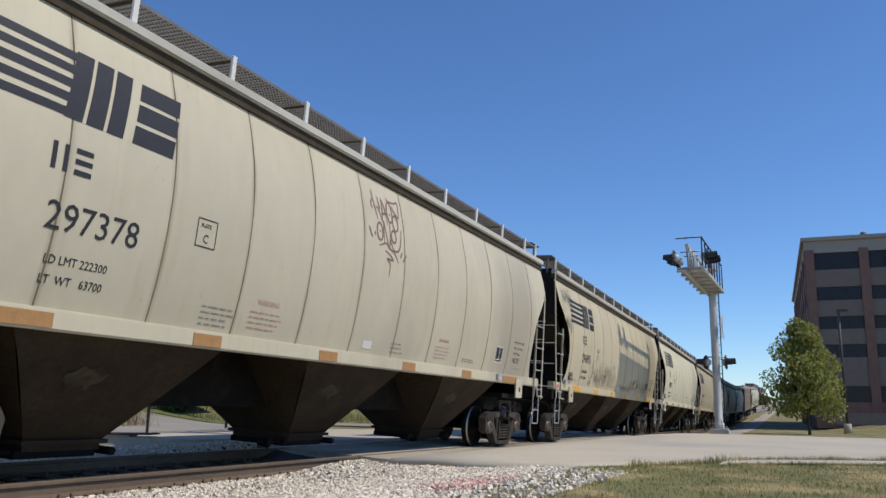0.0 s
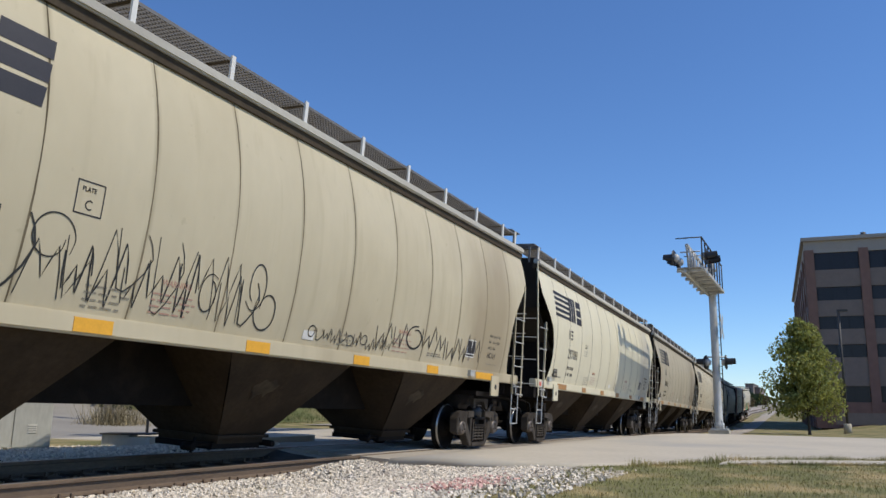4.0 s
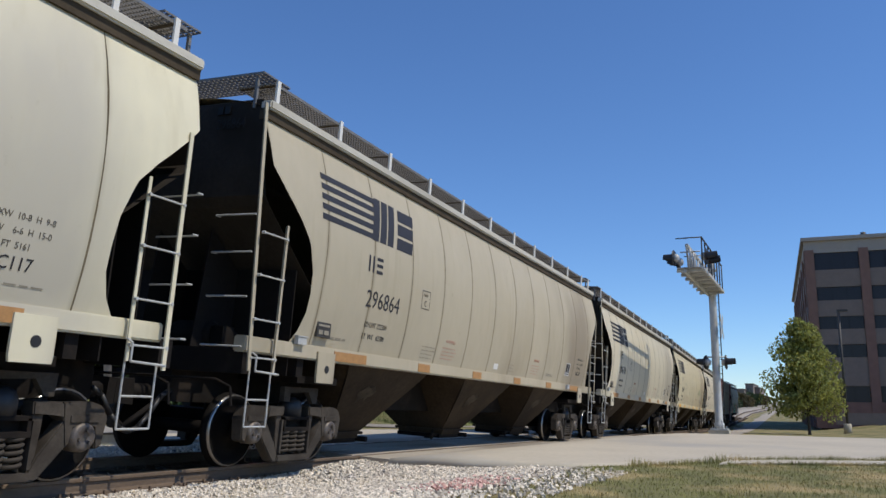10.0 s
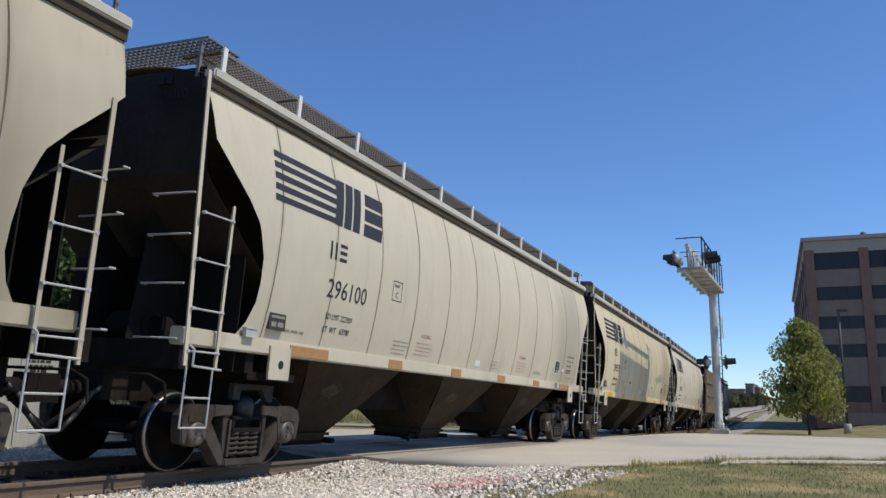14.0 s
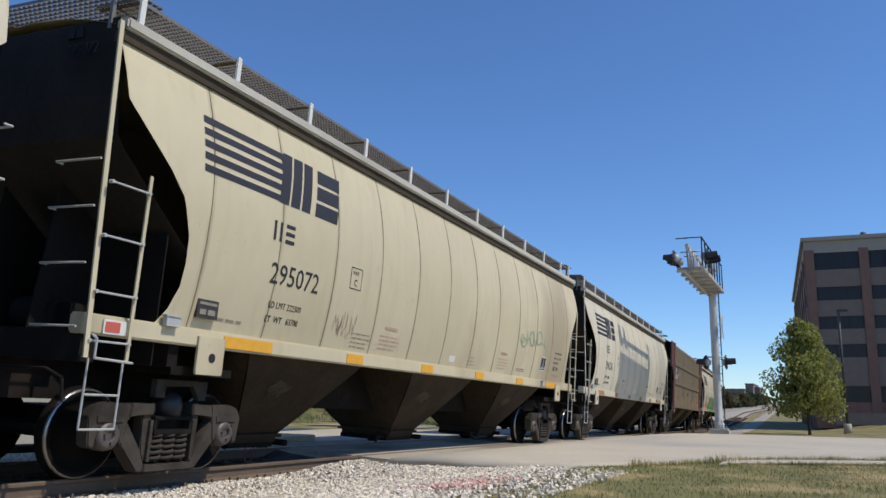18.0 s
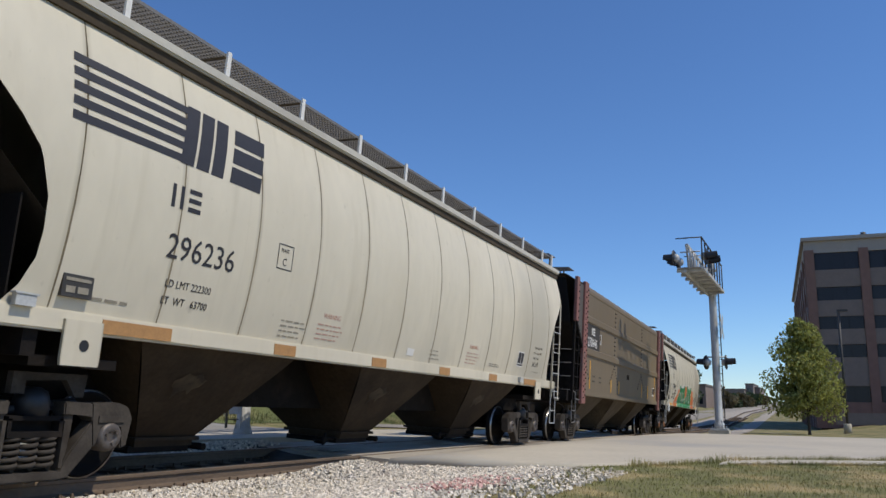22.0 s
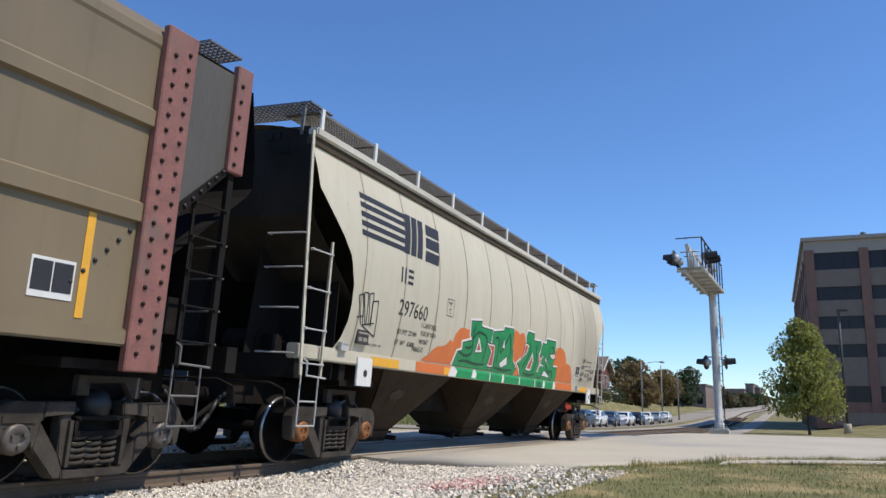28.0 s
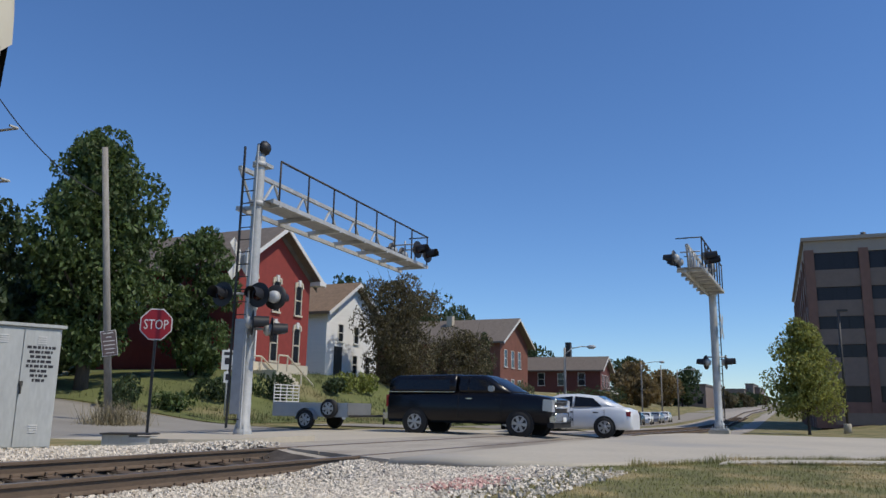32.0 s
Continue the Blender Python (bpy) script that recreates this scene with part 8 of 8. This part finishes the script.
TRAILER = thing("utility_trailer", "small silver single-axle utility trailer with a mesh ramp gate", "trailer", m=pose(24.5, 23, 0, 0, 0, -90))
bm = bmesh.new()
for s in (-1, 1):
    box(bm, -1.7, 1.5, s * 0.78 - 0.02, s * 0.78 + 0.02, 0.45, 0.92)
box(bm, 1.46, 1.5, -0.78, 0.78, 0.45, 0.92)
box(bm, -1.7, 1.5, -0.78, 0.78, 0.43, 0.50)
part("box_body", bm, M["bare_alu"], TRAILER)
bm = bmesh.new()
for k in range(6):
    bar(bm, (-1.7, -0.76, 0.95 + 0.12 * k), (-1.7, 0.76, 0.95 + 0.12 * k), 0.018, 6)
for k in range(5):
    bar(bm, (-1.7, -0.76 + 0.38 * k, 0.5), (-1.7, -0.76 + 0.38 * k, 1.58), 0.02, 6)
part("ramp_gate", bm, M["trim"], TRAILER)
bm = bmesh.new()
bar(bm, (1.5, -0.7, 0.47), (2.9, 0, 0.5), 0.04, 6)
bar(bm, (1.5, 0.7, 0.47), (2.9, 0, 0.5), 0.04, 6)
bar(bm, (2.5, 0.0, 0.2), (2.5, 0.0, 0.75), 0.035, 8)
part("drawbar", bm, M["post"], TRAILER)
for x in (-0.12,):
    for s in (-1, 1):
        wheel_part(TRAILER, "wheel", x, s * 0.92, 0.33, 0.2, None)
        bm = bmesh.new()
        rows = [[(x + 0.40 * math.cos(a), s * y, 0.33 + 0.40 * math.sin(a)) for y in (0.80, 1.04)] for a in (math.pi * k / 8 for k in range(9))]
        grid(bm, rows)
        part("fender", bm, M["bare_alu"], TRAILER)
sp = wheel_part(TRAILER, "spare_wheel", 0.78, -0.84, 0.33, 0.2, None)
sp.location.z = 0.72


def sedan(parent, paint, store):
    secs = low_body([(-2.36, 0.78, 0.76), (-2.28, 0.88, 0.92), (-2.05, 0.95, 1.0), (-1.6, 0.99, 1.03), (-0.6, 1.0, 0.98), (0.6, 1.0, 0.97), (1.25, 0.99, 0.94), (1.9, 0.95, 0.82), (2.2, 0.86, 0.71), (2.32, 0.72, 0.60)], 0.89, 0.24, 0)
    part("body", shell(secs), paint, parent)
    cab = [(-1.85, [(0.78, 0.98), (0.74, 1.00), (0.68, 1.02), (0.4, 1.03)]), (-1.15, [(0.82, 0.98), (0.73, 1.20), (0.62, 1.36), (0.4, 1.39)]), (-0.45, [(0.83, 0.97), (0.74, 1.22), (0.62, 1.43), (0.4, 1.46)]),
           (0.25, [(0.83, 0.96), (0.74, 1.2), (0.62, 1.41), (0.4, 1.44)]), (0.55, [(0.83, 0.95), (0.74, 1.16), (0.64, 1.32), (0.4, 1.35)]), (1.38, [(0.80, 0.93), (0.76, 0.94), (0.70, 0.95), (0.4, 0.96)])]
    part("roof", shell(cab), paint, parent)
    for nm, pts in (("front_window", [(-0.28, 1.0), (0.98, 0.99), (0.48, 1.30), (-0.28, 1.37)]), ("rear_window", [(-1.35, 1.02), (-0.36, 1.0), (-0.36, 1.37), (-1.0, 1.31)])):
        for s in (-1, 1):
            bm = bmesh.new()
            plate(bm, pts, -0.004, 0.004)
            for v in bm.verts:
                v.co.y += s * (0.852 - (v.co.z - 0.97) * 0.42)
            part(nm, bm, M["glass_dark"], parent)
    for nm, rows in (("windscreen", [[(1.30, -0.66, 0.985), (1.30, 0.66, 0.985)], [(0.58, -0.56, 1.355), (0.58, 0.56, 1.355)]]), ("back_glass", [[(-1.76, -0.6, 1.055), (-1.76, 0.6, 1.055)], [(-1.16, -0.55, 1.395), (-1.16, 0.55, 1.395)]])):
        bm = bmesh.new()
        grid(bm, rows)
        part(nm, bm, M["glass_sky"], parent)
    for s in (-1, 1):
        bm = bmesh.new()
        box(bm, 1.98, 2.32, s * 0.66 - 0.12, s * 0.66 + 0.12, 0.58, 0.72)
        part("headlight", bm, M["lamp_clear"], parent)
        bm = bmesh.new()
        box(bm, -2.31, -2.16, s * 0.68 - 0.13, s * 0.68 + 0.13, 0.70, 0.86)
        part("tail_light", bm, M["lamp_red"], parent)
        bm = bmesh.new()
        box(bm, 0.72, 0.86, s * 0.95 - 0.09, s * 0.95 + 0.09, 0.96, 1.08)
        part("mirror", bm, paint, parent)
        for x in (-0.32, -1.22):
            bm = bmesh.new()
            box(bm, x, x + 0.18, s * 0.892 - 0.012, s * 0.892 + 0.012, 0.80, 0.84)
            part("door_handle", bm, M["chrome"], parent)
        for x in (-0.32, 0.98, -1.42):
            bm = bmesh.new()
            box(bm, x - 0.006, x + 0.006, s * 0.889 - 0.004, s * 0.889 + 0.004, 0.36, 0.92)
            part("door_gap", bm, M["tyre"], parent)
    arch_part(parent, (-1.42, 1.42), 0.325, 0.882)
    for x in (-1.42, 1.42):
        for s in (-1, 1):
            wheel_part(parent, "wheel", x, s * 0.79, 0.325, 0.21, store)
    return parent


SEDAN = sedan(thing("sedan", "white four-door sedan on the crossing road", "car", m=pose(28.5, -24, 0, 0, 0, 90)), M["car_white"], SEDAN_WHEELS)

parked = thing("parked_car", "silver sedan parked along the far street", "car", group="cars parked along the street", m=pose(40.6, 7.6, 0))
sedan(parked, M["car_silver"], None)
parked.matrix_local = pose(44.2, 8.0, land_cut(44.2, 8.0) + 0.02, 0, 0, 184)


def repaint(ob, paint, label):
    for o in ob.children:
        if o.name.split(".")[0] in ("body", "roof", "mirror"):
            o.material_slots[0].link = "OBJECT"
            o.material_slots[0].material = paint
    return tagged(ob, label)


PARK = [(49.2, 8.7, "car_white", "white sedan"), (54.0, 9.4, "car_black", "black sedan"), (58.0, 9.9, "car_blue", "dark blue sedan"), (63.6, 10.2, "car_blue", "dark sedan"), (69.5, 10.6, "car_white", "white sedan"),
        (76.0, 10.9, "car_blue", "dark sedan"), (83.0, 11.1, "car_white", "white sedan"), (90.0, 11.4, "car_black", "black sedan"), (97.0, 11.7, "car_white", "white sedan"), (105.0, 12.0, "car_silver", "silver sedan"),
        (113.0, 12.3, "car_white", "white sedan")]
for k, (x, y, pm, what) in enumerate(PARK):
    o = copy_thing(parked, pose(x, y, land_cut(x, y) + 0.02, 0, 0, 182 + (k % 3) * 2))
    repaint(o, M[pm], what + " parked along the far street")
for x, y, pm in ((104, -17.5, "car_white"), (98, -15.0, "car_silver")):
    o = copy_thing(parked, pose(x, y, land(x, y), 0, 0, 80))
    repaint(o, M[pm], ("white" if pm == "car_white" else "silver") + " sedan parked by the office building")

# parallel street beyond the track
bm = bmesh.new()
rows = []
for x in spaced((27, 60, 3), (60, 420, 12)):
    c = lerp_table([(27, 8.8), (60, 10.6), (120, 13.2), (200, 12.0), (420, 10.5)], x)
    wd = 2.6 if x < 150 else 3.0
    rows.append([(x, c - wd, land_cut(x, c - wd) + 0.03), (x, c, land_cut(x, c) + 0.05), (x, c + wd, land_cut(x, c + wd) + 0.03)])
grid(bm, rows)
solid("street", bm, M["asphalt"], "pale asphalt street parallel to the track", "road", kind="structure")

# narrow pavement strip through the near grass
bm = bmesh.new()
rows = []
for y in spaced((-40, -6.2, 1.0)):
    x = lerp_table([(-40, 16.6), (-9, 16.2), (-7.2, 15.2), (-6.2, 14.2)], y)
    rows.append([(x - 0.55, y, land(x, y) + 0.012), (x - 0.55, y, land(x, y) + 0.035), (x + 0.55, y, land(x, y) + 0.035), (x + 0.55, y, land(x, y) + 0.012)])
grid(bm, rows, False)
solid("pavement", bm, M["concrete"], "narrow pale concrete footpath through the grass", "footpath", kind="structure")

# lawn on the rise before the houses
bm = bmesh.new()
rows = []
for y in spaced((12.4, 34, 0.9)):
    x0 = lerp_table(FAR_EDGE, y) + 0.15
    rows.append([(x0 + (76 - x0) * (k / 40) ** 1.4, y, land_cut(x0 + (76 - x0) * (k / 40) ** 1.4, y) + 0.03) for k in range(41)])
grid(bm, rows)
solid("lawn", bm, M["lawn"], "shaded green lawn with dry patches on the rise", "lawn", kind="structure")

# ---- loose ballast and grass ----
STONE = [(-1, -0.8, -0.5), (0.9, -1, -0.4), (1, 0.8, -0.5), (-0.8, 1, -0.5), (-0.5, -0.5, 0.7), (0.6, -0.4, 0.6), (0.4, 0.6, 0.75), (-0.6, 0.4, 0.5)]
STONE_FACES = [(0, 3, 2, 1), (4, 5, 6, 7), (0, 1, 5, 4), (1, 2, 6, 5), (2, 3, 7, 6), (3, 0, 4, 7)]


def bank_point(x, y):
    """A point on the surface of the ballast bank."""
    w = ss(1.5, 4.4, abs(y))
    z = -(0.23 if abs(y) < 0.85 else 0.19) * (1 - w) + w * (land(x, cy(x) + y) - cz(x) + 0.02)
    up = ss(9.0, 11.5, x)
    z = z * (1 - up) + up * (road_z(x, cy(x) + y) - cz(x) - 0.02)
    return on_track(x, y, z) if abs(y) < 2 else (x, cy(x) + y, cz(x) + z + math.sin(CANT) * y * (1 - w))


def pile(name, places, small, large, rnd):
    """Loose angular stones at the given points."""
    verts, faces = [], []
    for p in places:
        s = rnd.uniform(small, large)
        q = Euler((rnd.uniform(0, 6), rnd.uniform(0, 6), rnd.uniform(0, 6))).to_matrix()
        n = len(verts)
        for c in STONE:
            v = q @ Vector((c[0] * s * rnd.uniform(0.7, 1.2), c[1] * s * rnd.uniform(0.7, 1.2), c[2] * s * rnd.uniform(0.8, 1.3)))
            verts.append((p[0] + v.x, p[1] + v.y, p[2] + v.z + s * 0.4))
        faces += [tuple(n + i for i in f) for f in STONE_FACES]
    me = bpy.data.meshes.new(name)
    me.from_pydata(verts, [], faces)
    return me


def bank_places(rnd, count):
    out = []
    for _ in range(count):
        if rnd.random() < 0.72:
            x, y = rnd.uniform(2.6, 11.8), rnd.uniform(-5.4, -0.85)
            if y < -4.3 + 0.9 * noise.noise((x * 0.7, 0, 0)) and rnd.random() < 0.75:
                continue
        else:
            x, y = rnd.uniform(4.5, 12.6), rnd.uniform(0.85, 5.0)
        if (x > 11.0 and rnd.random() < (x - 11.0)) or (x > 11.4 and y > 2.4):
            continue
        out.append(bank_point(x, y))
    return out


stones = random.Random(5)
solid("ballast_stones", pile("ballast_stones", bank_places(stones, 36000), 0.011, 0.027, stones), M["stone"], "loose pale crushed limestone ballast", "gravel", kind="stuff")
solid("oily_ballast", pile("oily_ballast", [bank_point(stones.uniform(2.5, 8.9), stones.uniform(-0.68, 0.68)) for _ in range(4200)], 0.012, 0.026, stones), M["stone_dirty"], "brown oily stones between the rails", "gravel", kind="stuff")
solid("painted_stones", pile("painted_stones", [bank_point(8.15 + stones.gauss(0, 0.5), -4.1 + stones.gauss(0, 0.22)) for _ in range(420)], 0.014, 0.028, stones), M["stone_pink"], "crushed stones marked with pink spray paint", "gravel", kind="stuff")


def grass_field():
    rnd = random.Random(8)
    verts, faces = [], []
    path = [(-40, 16.6), (-9, 16.2), (-7.2, 15.2), (-6.2, 14.2)]
    for _ in range(80000):
        r = rnd.random()
        if r < 0.84:
            x = 5.2 + 11.3 * rnd.random() ** 1.1
            y = rnd.uniform(-13.5, -4.4)
            if x > lerp_table(NEAR_EDGE, y) - 0.3 or y > -4.4 - 0.30 * (11.5 - x) * 0.5:
                continue
            if abs(x - lerp_table(path, y)) < 0.5 and y < -6.2:
                continue
            hgt = rnd.uniform(0.012, 0.04) * (1.0 + 0.9 * max(0.0, noise.noise((x * 0.8, y * 0.8, 3.0))))
        elif r < 0.93:
            y = rnd.uniform(-13, -5.0)
            x = lerp_table(NEAR_EDGE, y) - 0.1 - abs(rnd.gauss(0, 0.3))
            hgt = rnd.uniform(0.03, 0.12) * (0.5 + max(0.0, noise.noise((x, y * 1.2, 7.0)) + 0.4))
        else:
            y = rnd.uniform(-13.5, -6.3)
            x = lerp_table(path, y) + rnd.choice((-0.58, -0.6, 0.58)) + rnd.gauss(0, 0.05)
            hgt = rnd.uniform(0.03, 0.09)
        z = land_cut(x, y)
        a = rnd.uniform(0, 6.28)
        lean = rnd.uniform(0.005, 0.035)
        w = rnd.uniform(0.003, 0.007)
        dx, dy = math.cos(a), math.sin(a)
        n = len(verts)
        verts += [(x - dy * w, y + dx * w, z - 0.01), (x + dy * w, y - dx * w, z - 0.01), (x + dx * lean, y + dy * lean, z + hgt)]
        faces.append((n, n + 1, n + 2))
    me = bpy.data.meshes.new("grass_blades")
    me.from_pydata(verts, [], faces)
    return me


def weed_field():
    """Unmown tufts on the far verge and the rise."""
    rnd = random.Random(18)
    verts, faces = [], []
    for _ in range(420):
        cx, cy_ = rnd.uniform(17.5, 46.0), 12.6 + 6.5 * rnd.random() ** 1.5
        if lerp_table(NEAR_EDGE, cy_) - 0.5 < cx < lerp_table(FAR_EDGE, cy_) + 0.5:
            continue
        tall = rnd.uniform(0.08, 0.35)
        for _ in range(34):
            x, y = cx + rnd.gauss(0, 0.28), cy_ + rnd.gauss(0, 0.28)
            z = land_cut(x, y)
            a, lean, w = rnd.uniform(0, 6.28), tall * rnd.uniform(0.1, 0.6), rnd.uniform(0.008, 0.016)
            dx, dy = math.cos(a), math.sin(a)
            n = len(verts)
            verts += [(x - dy * w, y + dx * w, z), (x + dy * w, y - dx * w, z), (x + dx * lean, y + dy * lean, z + 0.03 + tall * rnd.uniform(0.5, 1.1))]
            faces.append((n, n + 1, n + 2))
    me = bpy.data.meshes.new("weeds")
    me.from_pydata(verts, [], faces)
    return me


def scrub():
    """Tangled dry stalks at the foot of the pole."""
    rnd = random.Random(28)
    verts, faces = [], []
    for _ in range(1100):
        x, y = 18.5 + rnd.gauss(0, 0.5), 12.5 + rnd.gauss(0, 0.3)
        z = land_cut(x, y)
        a, tall, w = rnd.uniform(0, 6.28), rnd.uniform(0.15, 0.85), rnd.uniform(0.006, 0.013)
        lean = tall * rnd.uniform(0.2, 1.0)
        dx, dy = math.cos(a), math.sin(a)
        n = len(verts)
        verts += [(x - dy * w, y + dx * w, z), (x + dy * w, y - dx * w, z), (x + dx * lean, y + dy * lean, z + tall)]
        faces.append((n, n + 1, n + 2))
    me = bpy.data.meshes.new("dry_scrub")
    me.from_pydata(verts, [], faces)
    return me


solid("dry_scrub", scrub(), M["stalk"], "tangled dry straw-coloured stalks beside the pole", "weeds", kind="stuff")
solid("weeds", weed_field(), M["weed"], "unmown green and straw tufts on the far verge", "weeds", kind="stuff")
M["blade"] = island(mat("grass_blade", (0.245, 0.24, 0.077), rough=0.8, vary=0.45, scale=2.4, fine=9.0, bump=0.0, second=(0.50, 0.38, 0.17), spread=0.16), 0.4)
solid("grass_blades", grass_field(), M["blade"], "short dry mown grass with green tufts", "grass", kind="stuff")


# ---- motions ----
DRIFT = [(0, 0.01), (1, 0.05), (2, 0.08), (3, 0.06), (6, 0.02), (7, -0.05), (8, -0.10), (9, -0.11), (10, -0.11), (11, -0.09), (12, 0.01), (13, 0.06), (14, 0.02), (17, 0.08), (18, 0.10), (19, 0.15), (20, 0.19), (21, 0.22),
         (22, 0.10), (23, -0.02), (24, -0.05), (25, -0.08), (27, -0.14), (28, -0.16), (29, -0.10), (30, 0.04), (31, 0.08), (32, 0.04)]


def travel(t):
    """How far the train has rolled, with the small unevenness of its pace."""
    return 5.0419 * t - 0.01615 * t * t + 0.000517 * t ** 3 - lerp_table(DRIFT, t)


def car_pose(x):
    a, b = x - TRUCK, x + TRUCK
    p, q = Vector((a, cy(a), cz(a))), Vector((b, cy(b), cz(b)))
    d = q - p
    return Matrix.Translation((p + q) / 2) @ pose(0, 0, 0, 0, -math.degrees(math.atan2(d.z, d.x)), math.degrees(math.atan2(d.y, d.x))) @ pose(0, 0, 0, math.degrees(CANT))


def motions():
    ts = [i * 1.0 for i in range(33)]
    for car, x in CARS:
        walk(car, [(t, car_pose(x - travel(t))) for t in ts])
    turn = [i * 0.1 for i in range(321)]
    for w, x in WHEELS:
        walk(w, [(t, Matrix.Translation((x, 0, WHEEL_R)) @ pose(0, 0, 0, 0, math.degrees(-travel(t) / WHEEL_R) % 360)) for t in turn])
    # pickup with its trailer, and the sedan: middle of the wheelbase along y
    pick = [(0.0, 17.0), (28.5, 17.0), (29.5, 14.6), (30.3, 11.2), (31.0, 8.05), (31.3, 6.55), (31.5, 5.45), (32.0, 2.62)]
    sed = [(0.0, -24.0), (26.5, -24.0), (28.0, -16.5), (29.0, -12.2), (29.6, -10.5), (30.0, -9.45), (30.5, -7.62), (31.0, -5.25), (31.3, -3.57), (31.5, -2.36), (31.8, -0.62), (32.0, 0.60)]
    walk(PICKUP, [(t, pose(24.5, y, road_z(24.5, y), 0, 0, -90)) for t, y in pick])
    walk(TRAILER, [(t, pose(24.5, y + 6.05, road_z(24.5, y + 6.05), 0, 0, -90)) for t, y in pick])
    lane = [(-24.0, 33.4), (-12.2, 31.9), (-9.45, 30.8), (-7.62, 30.0), (-5.25, 29.2), (-3.57, 28.75), (-2.36, 28.5), (1.0, 28.4)]
    bend = [(-24.0, 96.0), (-9.45, 112.0), (-5.25, 109.0), (-2.36, 97.0), (1.0, 91.0)]
    walk(SEDAN, [(t, pose(lerp_table(lane, y), y, road_z(lerp_table(lane, y), y), 0, 0, lerp_table(bend, y))) for t, y in sed])
    for wheel, base, rad, way, rows in [(w, b, r, 1, pick) for w, b, r in PICK_WHEELS] + [(w, b, r, -1, sed) for w, b, r in SEDAN_WHEELS]:
        out, ang = [], 0.0
        fine = []
        for (t0, y0), (t1, y1) in zip(rows, rows[1:]):
            n = max(1, math.ceil(abs(y1 - y0) / (rad * 1.2)))
            fine += [(t0 + (t1 - t0) * k / n, y0 + (y1 - y0) * k / n) for k in range(n)]
        fine.append(rows[-1])
        for t, y in fine:
            out.append((t, base @ pose(0, 0, 0, 0, math.degrees(abs(y - fine[0][1]) / rad) % 360)))
        walk(wheel, out)


motions()
